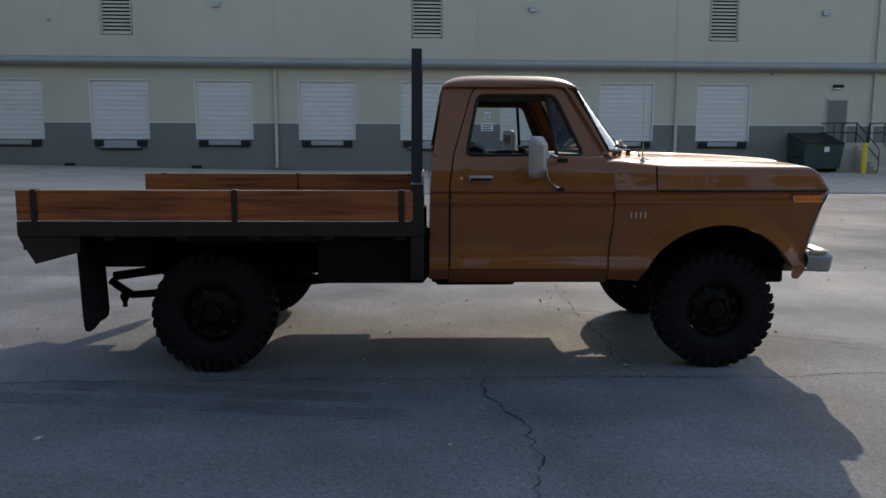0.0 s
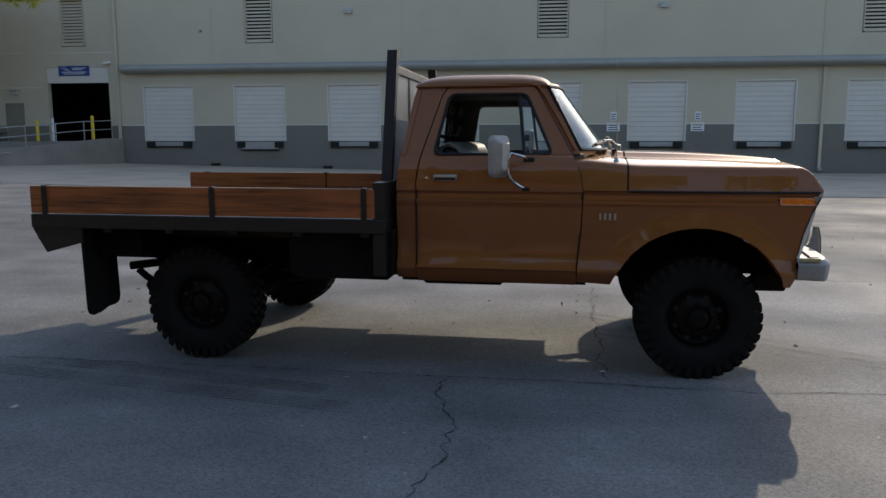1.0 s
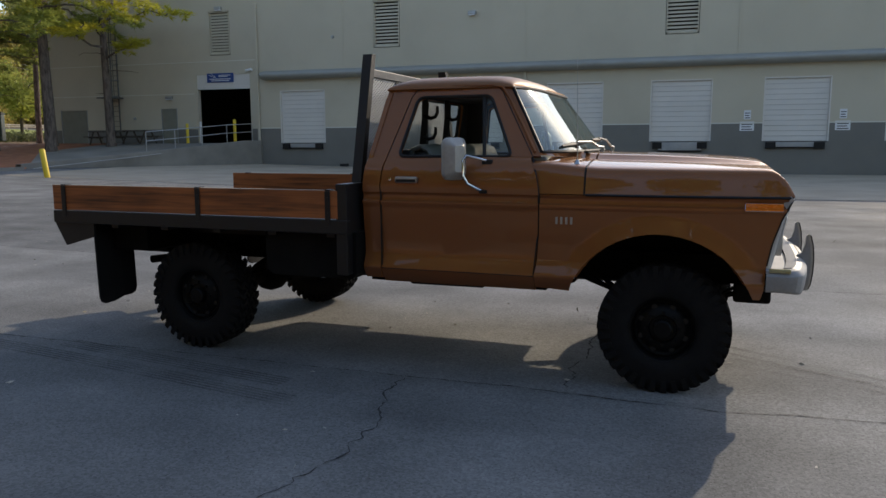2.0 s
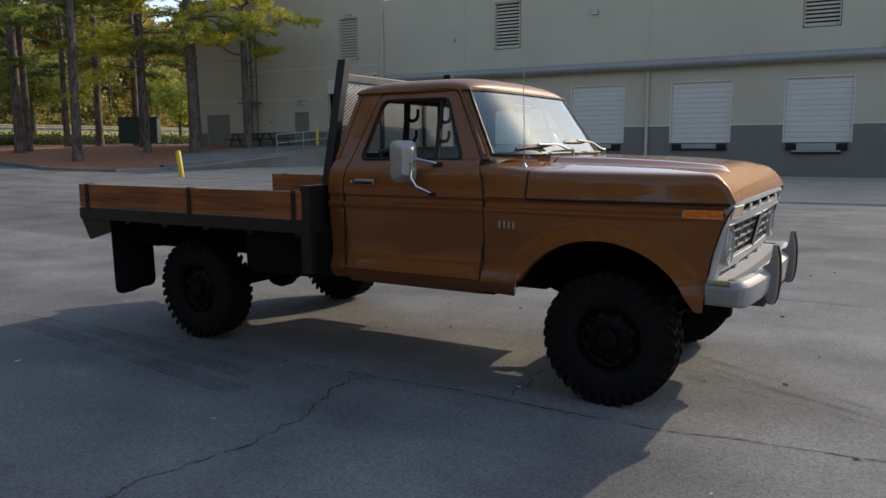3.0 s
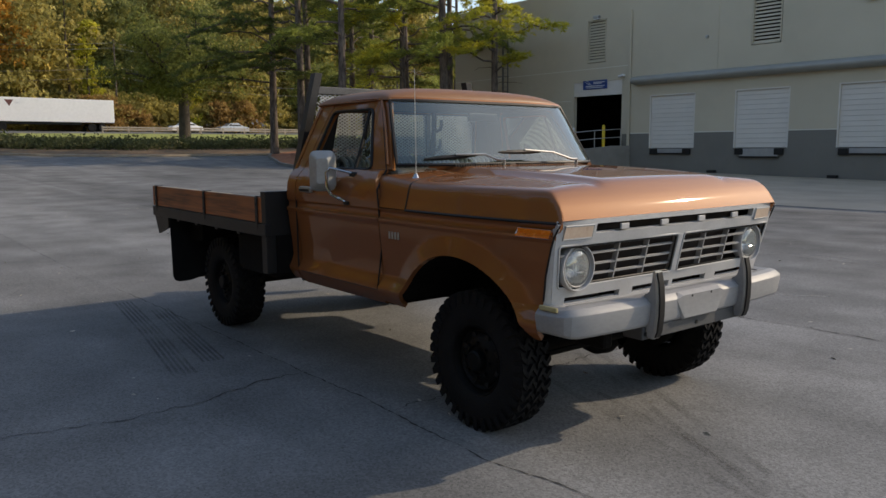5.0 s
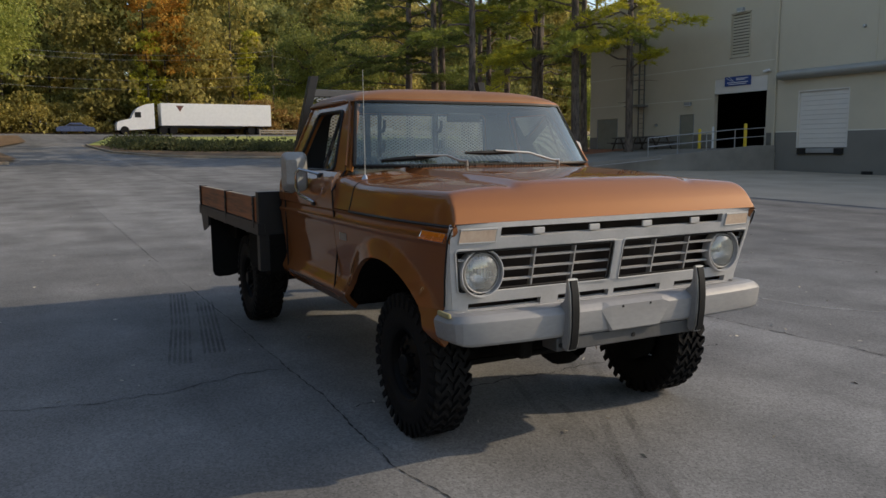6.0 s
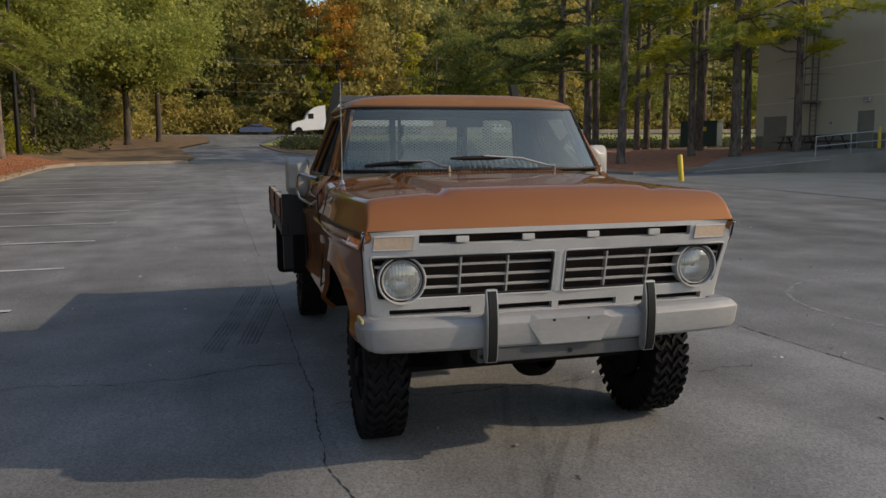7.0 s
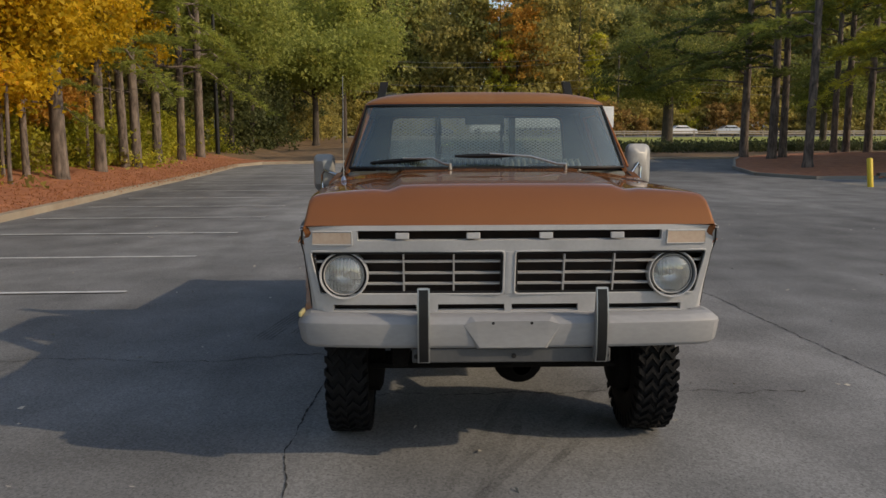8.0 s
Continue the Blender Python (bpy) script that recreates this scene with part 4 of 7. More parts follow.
def bollard(x, y, z, h=1.1, r=0.085, lean=0.0, mat=YELLOW, label="upright yellow steel post"):
    b = thing("bollard", label, "bollard", (x, y, z), group="yellow posts")
    part("pipe", lathe(bmesh.new(), [(0.001, h + 0.03), (r * 0.7, h + 0.02), (r, h - 0.02), (r, 0.0)], 18, "z"), mat, b, smooth=True)
    b.matrix_basis = pose(x, y, z, 0, lean, 0)
    return b


bollard(-25.7, 36.9, terrace_z(-25.7, 36.9) + 0.02)
bollard(-22.55, 36.9, terrace_z(-22.55, 36.9) + 0.02, 1.3)
bollard(-25.0, 37.2, terrace_z(-25.0, 37.2) + 0.02, 1.2, 0.06, mat=WHITE, label="pale grey steel post beside the door")
bollard(-20.2, 21.35, ground_z(-20.2, 21.35) - 0.03, 1.05, 0.10, -9.0, label="leaning yellow steel post at the lot's edge")
bollard(21.9, 34.6, ground_z(24, 36), 1.45, 0.12)
rk = thing("ramp_rail", "grey pipe rail along the ramp's edge", "railing", (0, 0, 0))
top = [(ramp_edge(y) - 0.12, y, terrace_z(ramp_edge(y) - 1, y) + 0.15) for y in (31.2, 32.8, 34.4, 36.0, 37.7)]
for h in (0.5, 0.95):
    part("bar", tube(bmesh.new(), [(x, y, z + h) for x, y, z in top], 0.025), METALGREY, rk, smooth=True)
for x, y, z in top:
    part("post", tube(bmesh.new(), [(x, y, z - 0.1), (x, y, z + 0.95)], 0.025), METALGREY, rk, smooth=True)
LADDERGREY = surf("dark_ladder_steel", (0.10, 0.10, 0.095), (0.15, 0.15, 0.14), 4, 0.5)
# roof ladder with cage
ld = thing("roof_ladder", "caged steel roof ladder on the wing wall", "ladder", (-31.4, WALL_Y - 0.2, 2.0))
for s in (-0.24, 0.24):
    part("rail", boxed(s - 0.03, s + 0.03, -0.03, 0.03, 0.0, 7.6), LADDERGREY, ld)
for i in range(24):
    part("rung", tube(bmesh.new(), [(-0.24, 0, 0.25 + 0.3 * i), (0.24, 0, 0.25 + 0.3 * i)], 0.014, 6), LADDERGREY, ld)
for i in range(6):
    z = 2.3 + 0.95 * i
    part("hoop", tube(bmesh.new(), [(0.38 * math.cos(a), -0.05 - 0.68 * math.sin(a), z) for a in [math.pi * k / 10 for k in range(11)]], 0.025, 5), LADDERGREY, ld)
for k in (2, 5, 8):
    a = math.pi * k / 10
    part("cage_bar", boxed(0.38 * math.cos(a) - 0.02, 0.38 * math.cos(a) + 0.02, -0.06 - 0.68 * math.sin(a), -0.04 - 0.68 * math.sin(a), 2.3, 7.1), LADDERGREY, ld)
part("platform", boxed(-0.7, 0.5, -0.8, 0.1, 2.18, 2.26), LADDERGREY, ld)
# service doors in the wing wall
SERVICEDOOR = surf("olive_grey_door_paint", (0.20, 0.195, 0.15), (0.25, 0.24, 0.19), 2, 0.6)
for x, w in ((-27.72, 1.04), (-34.8, 1.98)):
    sv = thing("door_service", "closed beige-grey service door in the wing wall", "door", (x, WALL_Y, FLOOR_Z), kind="structure")
    part("leaf", boxed(-w / 2, w / 2, 0.02, 0.07, 0, 2.03), SERVICEDOOR, sv)
    part("frame", box(box(bmesh.new(), -w / 2 - 0.04, -w / 2, -0.02, 0.1, 0, 2.06), w / 2, w / 2 + 0.04, -0.02, 0.1, 0, 2.06), METALGREY, sv)

# ---- pickup truck ----
truck = thing("pickup_truck", "copper-brown older pickup truck with a black flatbed and wooden side boards", "truck", (0.0604, 5.2697, 0.0), -1.9)
AX_F, AX_R, WHEEL_R = (1.908, 0.394), (-1.430, 0.394), 0.394
SIDE = [(0.58, 0.945), (0.62, 0.985), (0.66, 1.018), (0.695, 1.036), (0.712, 1.036), (0.765, 1.010), (0.80, 1.002), (0.90, 1.010), (1.02, 1.026), (1.09, 1.034), (1.115, 1.037),
        (1.128, 1.046), (1.142, 1.046), (1.152, 1.030), (1.178, 1.026), (1.190, 1.030), (1.200, 1.040), (1.24, 1.044), (1.32, 1.040), (1.37, 1.024), (1.405, 0.995), (1.425, 0.975), (1.87, 0.790)]
ARCH = (1.876, 0.432, 0.556)


def side_y(x, z):
    """Half width of the bodywork at length x and height z."""
    y = lerp_table(z, SIDE)
    if z > 1.425:
        y -= 0.05 * max(0.0, (x - 0.85) / 0.3)
    if x > 1.7:
        y -= 0.072 * ((x - 1.7) / 0.89) ** 2
    r = math.hypot(x - ARCH[0], z - ARCH[1])
    if x > 1.2 and z < 1.1:
        y += 0.034 * min(1.0, max(0.0, (z - 0.62) / 0.16)) * min(1.0, max(0.0, 1.0 - (r - ARCH[2]) / 0.105))
    return y


def side_panel(name, outline, s, parent, material=COPPER, thick=0.028, holes=(), step=0.05, label="", lift=0.0, fine=0.0):
    us, vs = [p[0] for p in outline], [p[1] for p in outline]
    cv = sorted({z for z, _ in SIDE if min(vs) < z < max(vs)} | set(frange(1.43, 1.87, 0.08)))
    if fine:
        cv = sorted(set(cv) | set(frange(min(vs), max(vs), fine)))
    bm = drape(outline, lambda x, z: (x, s * (side_y(x, z) + lift), z), thick, holes, frange(min(us), max(us), step), [c for c in cv if min(vs) < c < max(vs)], (0, s, 0))
    return part(name, bm, material, parent, label, smooth=38)


def arc(cx, cz, r, a0, a1, n):
    return [(cx + r * math.cos(radians(a0 + (a1 - a0) * i / n)), cz + r * math.sin(radians(a0 + (a1 - a0) * i / n))) for i in range(n + 1)]


def rounded(pts, r, n=4):
    """Rounds the corners of an outline."""
    out = []
    for i, p in enumerate(pts):
        a, b = Vector(pts[i - 1]), Vector(pts[(i + 1) % len(pts)])
        p = Vector(p)
        u, v = (a - p).normalized(), (b - p).normalized()
        for k in range(n + 1):
            t = k / n
            out.append(tuple(p + u * r * (1 - t) ** 2 + v * r * t ** 2))
    return out


DOOR = [(0.113, 0.700), (1.134, 0.700), (1.158, 0.95), (1.166, 1.20), (1.150, 1.31), (1.098, 1.43), (0.868, 1.838), (0.845, 1.862), (0.800, 1.868), (0.330, 1.868), (0.285, 1.855), (0.255, 1.815), (0.142, 1.43), (0.116, 1.25)]
GLAZE = rounded([(0.218, 1.428), (0.975, 1.428), (0.800, 1.812), (0.300, 1.812)], 0.045)


def grow(pts, cx, cz, k):
    return [(cx + (x - cx) * k, cz + (z - cz) * k) for x, z in pts]


FENDER = ([(1.142, 0.700), (1.142, 0.625), (1.300, 0.614)] + arc(*ARCH, 161.2, 19.5, 22)
          + [(2.438, 0.617), (2.452, 0.68), (2.462, 0.82), (2.485, 0.95), (2.525, 1.08), (2.583, 1.203), (1.174, 1.203), (1.166, 0.95)])

for s, hand in ((-1, "right"), (1, "left")):
    side_panel("front_fender", FENDER, s, truck, step=0.028, fine=0.024)
    # dark inner wheel housing
    rows = [[(x, s * y, z) for y in (0.985, 0.42)] for x, z in arc(ARCH[0], ARCH[1], ARCH[2] + 0.03, 158, 32, 20)]
    part("wheel_housing", grid_mesh(rows), UNDER, truck, "dark dirty inner wheel housing")
    side_panel("cab_corner", [(-0.018, 0.625), (0.106, 0.625), (0.106, 0.70), (0.107, 1.25), (0.133, 1.43), (0.247, 1.815), (0.280, 1.864), (0.330, 1.878), (0.085, 1.878), (0.062, 1.80), (0.008, 1.45), (-0.014, 1.23)], s, truck)
    side_panel("rocker", [(0.110, 0.600), (1.138, 0.600), (1.138, 0.694), (0.110, 0.694)], s, truck, lift=-0.004)
    side_panel("roof_rail", [(0.33, 1.872), (0.80, 1.872), (0.85, 1.866), (0.872, 1.842), (1.102, 1.432), (1.150, 1.432), (0.935, 1.858), (0.90, 1.884), (0.33, 1.884)], s, truck, lift=-0.003)
    door = side_panel("door", DOOR, s, truck, holes=[GLAZE])
    fr = bmesh.new()
    ring = GLAZE + GLAZE[:1]
    tube(fr, [(x, s * (side_y(x, z) + 0.002), z) for x, z in ring], 0.011, 6, cap=False)
    part("window_seal", fr, TRIMBLACK, door, "black rubber window seal", smooth=True)
    edge = bmesh.new()
    tube(edge, [(x, s * (side_y(x, z) - 0.006), z) for x, z in DOOR + DOOR[:1]], 0.0058, 5, cap=False)
    part("door_seal", edge, TRIMBLACK, door)
    part("division_bar", tube(bmesh.new(), [(0.752, s * (side_y(0.75, 1.81) - 0.008), 1.815), (0.800, s * (side_y(0.78, 1.43) - 0.008), 1.425)], 0.013, 6), TRIMBLACK, door)
    vent = [(0.803, 1.43), (0.968, 1.43), (0.80, 1.81), (0.757, 1.81)]
    part("vent_glass", drape(vent, lambda x, z, s=s: (x, s * (side_y(x, z) - 0.012), z), 0, (), (), (1.55, 1.7), (0, s, 0)), SIDEGLASS, door).visible_shadow = False
    if s > 0:
        main = [(0.222, 1.43), (0.796, 1.43), (0.750, 1.81), (0.302, 1.81)]
        part("door_glass", drape(main, lambda x, z, s=s: (x, s * (side_y(x, z) - 0.016), z), 0, (), (), (1.55, 1.7), (0, s, 0)), SIDEGLASS, door).visible_shadow = False
    # dark trim inside the door frame and the cab corner
    trim_in = [(0.15, 1.395), (1.075, 1.395), (0.845, 1.825), (0.80, 1.848), (0.335, 1.848), (0.285, 1.825)]
    side_panel("inner_frame", trim_in, s, door, CABIN, 0.004, holes=[grow(GLAZE, 0.58, 1.62, 1.0)], lift=-0.034)
    side_panel("corner_lining", [(0.03, 0.70), (0.135, 0.70), (0.135, 1.25), (0.16, 1.43), (0.27, 1.80), (0.31, 1.855), (0.10, 1.855), (0.035, 1.45)], s, truck, CABIN, 0.004, lift=-0.040)
    # inner door skin below the glass
    part("door_lining", boxed(0.14, 1.12, s * 0.90 - 0.012, s * 0.90 + 0.012, 0.70, 1.41, bevel=0.008), CABIN, door)
    yh = s * side_y(0.3, 1.285)
    hd = part("door_handle", boxed(0.228, 0.385, min(yh, yh + s * 0.034), max(yh, yh + s * 0.034), 1.262, 1.303, bevel=0.011), DULLCHROME, door, "chrome pull handle", smooth=30)
    part("handle_recess", boxed(0.238, 0.375, min(yh, yh + s * 0.036), max(yh, yh + s * 0.036), 1.268, 1.286), TRIMBLACK, hd)
    part("door_lock", lathe(bmesh.new(), [(0.0005, 0.008), (0.011, 0.007), (0.013, 0.0)], 14, "y", (0.185, yh + s * (0 if s > 0 else 0), 1.285)) if s > 0 else lathe(bmesh.new(), [(0.0005, -0.008), (0.011, -0.007), (0.013, 0.0)], 14, "y", (0.185, yh, 1.285)), CHROME, door, smooth=True)
    # badge as plain raised blocks
    for k in range(4):
        x = 1.270 + 0.030 * k
        yb = s * side_y(x, 1.05)
        part("badge_block", boxed(x, x + 0.014, min(yb, yb + s * 0.008), max(yb, yb + s * 0.008), 1.027, 1.070, bevel=0.002), DULLCHROME, truck, "small chrome badge block")
    # side marker lamp
    mk = [(2.335, 1.136), (2.533, 1.134), (2.533, 1.172), (2.335, 1.174)]
    m = side_panel("side_marker", mk, s, truck, AMBER, 0.02, step=0.04, label="orange side marker lamp", lift=0.012)
    tb = bmesh.new()
    tube(tb, [(x, s * (side_y(x, z) + 0.008), z) for x, z in mk + mk[:1]], 0.004, 5, cap=False)
    part("bezel", tb, CHROME, m)
    # drip rail along the roof
    part("drip_rail", tube(bmesh.new(), [(x, s * (side_y(x, z) + 0.012), z) for x, z in ((0.27, 1.874), (0.33, 1.880), (0.5, 1.882), (0.80, 1.880), (0.87, 1.868), (0.92, 1.80), (1.02, 1.63), (1.115, 1.46))], 0.009, 6), COPPER, truck, smooth=True)
    # mirror on its looped arm
    cx, cy, cz = (0.665, s * 1.128, 1.418) if s < 0 else (0.735, 1.105, 1.462)
    big = 1.0 if s < 0 else 1.16
    mm = pose(cx, cy, cz, 0, 0, s * (32 if s < 0 else 22))
    rim, hub_ = rounded([(-0.085, -0.130), (0.085, -0.130), (0.085, 0.130), (-0.085, 0.130)], 0.050, 5), rounded([(-0.036, -0.080), (0.036, -0.080), (0.036, 0.080), (-0.036, 0.080)], 0.018, 5)
    hb_ = bmesh.new()
    loops = [[hb_.verts.new(mm @ Vector((dx, v * k, w * k))) for v, w in lp] for lp, dx, k in ((rim, -0.036, 0.97 * big), (rim, -0.030, big), (rim, -0.006, big), (rim, 0.002, 0.96 * big), (hub_, 0.040, big))]
    for p_, q_ in zip(loops, loops[1:]):
        for k in range(len(p_)):
            hb_.faces.new((p_[k], p_[(k + 1) % len(p_)], q_[(k + 1) % len(p_)], q_[k]))
    hb_.faces.new(loops[0])
    hb_.faces.new(loops[-1])
    bmesh.ops.recalc_face_normals(hb_, faces=hb_.faces[:])
    mir = part("wing_mirror", hb_, MIRRORBACK, truck, "large dull chrome wing mirror with a faceted back on a looped arm", smooth=35)
    part("mirror_glass", boxed(-0.0385, -0.0362, -0.064, 0.064, -0.108, 0.108, m=mm), MIRROR, mir)
    arm = [(0.835, s * 0.985, 1.398), (0.80, s * 1.04, 1.415), (cx + 0.06, cy - s * 0.02, cz + 0.02), (cx + 0.045, cy, cz - 0.01), (cx + 0.045, cy, cz - 0.10), (cx + 0.07, cy - s * 0.015, cz - 0.15), (0.775, s * 1.055, 1.235), (0.815, s * 1.040, 1.215)]
    part("mirror_arm", tube(bmesh.new(), arm, 0.0095, 8), CHROME, mir, smooth=True)
    part("arm_bracket", boxed(0.795, 0.865, s * 0.995 - 0.02, s * 0.995 + 0.02, 1.375, 1.412, bevel=0.01), TRIMBLACK, mir)
    part("arm_foot", boxed(0.79, 0.84, s * 1.045 - 0.012, s * 1.045 + 0.012, 1.203, 1.226, bevel=0.006), TRIMBLACK, mir)

# sill under the cab floor and rear wall with window
back = drape(rounded([(-0.98, 0.66), (0.98, 0.66), (0.985, 1.42), (0.80, 1.872), (-0.80, 1.872), (-0.985, 1.42)], 0.04),
             lambda y, z: (lerp_table(z, [(0.6, -0.018), (1.23, -0.014), (1.45, 0.008), (1.88, 0.085)]), y, z), 0.03,
             [rounded([(-0.71, 1.46), (0.71, 1.46), (0.665, 1.835), (-0.665, 1.835)], 0.06)], (), frange(0.66, 1.87, 0.1), (-1, 0, 0))
part("cab_rear_wall", back, COPPER, truck, smooth=30)
lining = drape(rounded([(-0.95, 0.66), (0.95, 0.66), (0.95, 1.42), (0.765, 1.85), (-0.765, 1.85), (-0.95, 1.42)], 0.04),
               lambda y, z: (lerp_table(z, [(0.6, 0.022), (1.23, 0.026), (1.45, 0.048), (1.88, 0.125)]), y, z), 0.004,
               [rounded([(-0.71, 1.46), (0.71, 1.46), (0.665, 1.835), (-0.665, 1.835)], 0.06)], (), frange(0.66, 1.85, 0.1), (1, 0, 0))
part("rear_lining", lining, CABIN, truck, "dark trim round the rear window")
rg = drape(rounded([(-0.71, 1.46), (0.71, 1.46), (0.665, 1.835), (-0.665, 1.835)], 0.06), lambda y, z: (lerp_table(z, [(1.45, 0.020), (1.88, 0.097)]), y, z))
part("rear_glass", rg, SIDEGLASS, truck).visible_shadow = False
rr = rounded([(-0.71, 1.46), (0.71, 1.46), (0.665, 1.835), (-0.665, 1.835)], 0.06)
part("rear_seal", tube(bmesh.new(), [(lerp_table(z, [(1.45, 0.012), (1.88, 0.089)]), y, z) for y, z in rr + rr[:1]], 0.014, 6, cap=False), TRIMBLACK, truck, smooth=True)

# roof: a rounded slab
def spread(n):
    return [math.sin((2 * i / n - 1) * math.pi / 2) for i in range(n + 1)]


rows = []
for a in spread(22):
    row = []
    for b in spread(26):
        fx, fy = max(0.0, 1 - abs(a) ** 5), max(0.0, 1 - abs(b) ** 4.5)
        row.append((0.515 + 0.445 * a - 0.02 * b * b * (a > 0), 0.815 * b * (1 - 0.02 * max(0, a)), 1.868 + 0.092 * (fx * fy) ** 0.42 + 0.012 * (1 - b * b) * fx))
    rows.append(row)
part("roof", solid(grid_mesh(rows), 0.02), ROOFPAINT, truck, "sun-dulled copper roof skin", smooth=60)
part("roof_lining", boxed(0.10, 0.92, -0.78, 0.78, 1.845, 1.862), CABIN, truck)

# windscreen
def screen(sx, t, off=0.0):
    return (1.150 + (0.185 - 0.095 * t) * (1 - abs(sx) ** 5) - 0.215 * t + off, sx * (0.885 - 0.100 * t), 1.458 + 0.405 * t)


ws = [[screen(a, t) for a in [i / 12 - 1 for i in range(25)]] for t in [i / 8 for i in range(9)]]
part("windscreen", grid_mesh(ws), WINDGLASS, truck, "windscreen reflecting the sky, helped by a painted haze film", smooth=True).visible_shadow = False
loop = [screen(a, 0) for a in [i / 8 - 1 for i in range(17)]] + [screen(1, t) for t in (0.25, 0.5, 0.75)] + [screen(a, 1) for a in [1 - i / 8 for i in range(17)]] + [screen(-1, t) for t in (0.75, 0.5, 0.25, 0)]
part("windscreen_seal", tube(bmesh.new(), loop, 0.012, 6, cap=False), TRIMBLACK, truck, "black rubber windscreen seal", smooth=True)
part("header_panel", grid_mesh([[screen(a, t, 0.006 if t > 1 else 0) for a in [i / 8 - 1 for i in range(17)]] for t in (0.985, 1.02, 1.055)]), COPPER, truck, smooth=True)

# hood and cowl share one cross-section
CREST = [(1.05, 1.462), (1.30, 1.463), (1.36, 1.456), (1.44, 1.448), (1.8, 1.440), (2.1, 1.426), (2.30, 1.412), (2.42, 1.402), (2.6, 1.38)]
NOSE = [(1.0, 3.0), (2.10, 0.58), (2.25, 0.39), (2.33, 0.293), (2.40, 0.222), (2.46, 0.168), (2.50, 0.133), (2.53, 0.104), (2.555, 0.073), (2.575, 0.038), (2.588, 0.010)]
# across the half width: share of the dome's rise and share of the shoulder's
SECTION = [(0.0, 1.0, 0.0), (0.25, 0.997, 0.0), (0.44, 0.985, 0.0), (0.515, 0.972, 0.0), (0.535, 0.93, 0.02), (0.575, 0.68, 0.24), (0.60, 0.58, 0.36), (0.63, 0.54, 0.44), (0.66, 0.50, 0.50), (0.78, 0.27, 0.745), (0.88, 0.08, 0.935),
           (0.915, 0.02, 0.985), (0.936, 0.0, 0.975), (0.951, 0.0, 0.93), (0.961, 0.0, 0.86), (0.969, 0.0, 0.745), (0.976, 0.0, 0.58), (0.984, 0.0, 0.37), (0.992, 0.0, 0.17), (1.0, 0.0, 0.0)]


def crest(x):
    return lerp_table(x, CREST)


def hood_row(x):
    """One cross-section: the lower of the top's section and the nose's slope, with a tight round between."""
    w = side_y(x, 1.205) - 0.006
    rise, nose = crest(x) - 1.209, lerp_table(x, NOSE)
    half = []
    shoulder = lerp_table(x, [(1.20, 0.188), (1.50, 0.158), (2.60, 0.150)])
    for u, f, g in SECTION:
        t = max(rise * f + shoulder * g, 1e-4)
        half.append((w * u, 1.209 + (t ** -14 + nose ** -14) ** (-1 / 14)))
    return [(x, -y, z) for y, z in half[::-1]] + [(x, y, z) for y, z in half[1:]]


hx = [1.446, 1.452] + frange(1.46, 2.24, 0.07) + [2.24, 2.29, 2.33] + frange(2.34, 2.50, 0.01) + [2.50, 2.515, 2.53, 2.545, 2.555, 2.565, 2.575, 2.582, 2.588]
hood = part("hood", solid(grid_mesh([hood_row(x) for x in hx]), 0.018), COPPER, truck, "wide copper hood with a raised middle", smooth=40)
part("cowl", solid(grid_mesh([hood_row(x) for x in (1.06, 1.10, 1.15, 1.20, 1.26, 1.30, 1.33, 1.36, 1.39, 1.434)]), 0.018), COPPER, truck, smooth=40)
slot_mesh = None
for i in range(48):
    if i in (23, 24, 25):
        continue
    if slot_mesh is None:
        slot = part("vent_slot", boxed(1.362, 1.390, -0.0062, 0.0062, 1.446, 1.4605), TRIMBLACK, truck, "dark air slot")
        slot_mesh = slot.data
    else:
        slot = new("vent_slot", slot_mesh)
        slot.parent = truck
    slot.location.y = -0.609 + 0.0205 * i
for s in (-1, 1):
    part("hood_gap", tube(bmesh.new(), [(x, s * (side_y(x, 1.205) - 0.001), 1.206) for x in [1.45] + frange(1.46, 2.58, 0.1) + [2.58]], 0.008, 5), TRIMBLACK, truck)
    part("cowl_gap", tube(bmesh.new(), [(1.440, s * abs(y) * 0.999, z - 0.003) for _, y, z in hood_row(1.44)[:11]], 0.006, 5), TRIMBLACK, truck)

# wipers, antenna
for pivot, bend, inner, outer in (((1.424, -0.246, 1.452), (1.40, -0.285, 1.487), (1.306, -0.39, 1.503), (1.222, -0.745, 1.480)), ((1.394, 0.468, 1.450), (1.39, 0.42, 1.484), (1.330, 0.158, 1.522), (1.325, -0.215, 1.520))):
    a, b = Vector(inner), Vector(outer)
    hold = a.lerp(b, 0.42) + Vector((0.034, 0, 0.026))
    wp = part("wiper", tube(bmesh.new(), [pivot, (pivot[0] + 0.004, pivot[1], pivot[2] + 0.03), bend, a.lerp(Vector(bend), 0.35) + Vector((0.026, 0, 0.022)), hold], [0.012, 0.012, 0.008, 0.007, 0.006], 8), DULLCHROME, truck, "dull chrome wiper arm", smooth=True)
    up = Vector((0.022, 0, 0.012))
    part("blade", tube(bmesh.new(), [a + up, a.lerp(b, 0.3) + up, a.lerp(b, 0.7) + up, b + up], [0.008, 0.017, 0.016, 0.008], 6), TRIMBLACK, wp, "black wiper blade")
an = part("antenna", tube(bmesh.new(), [(1.372, -0.905, 1.385), (1.372, -0.903, 1.50), (1.360, -0.90, 2.02)], [0.005, 0.0028, 0.0016], 6), DULLCHROME, truck, "thin whip antenna")
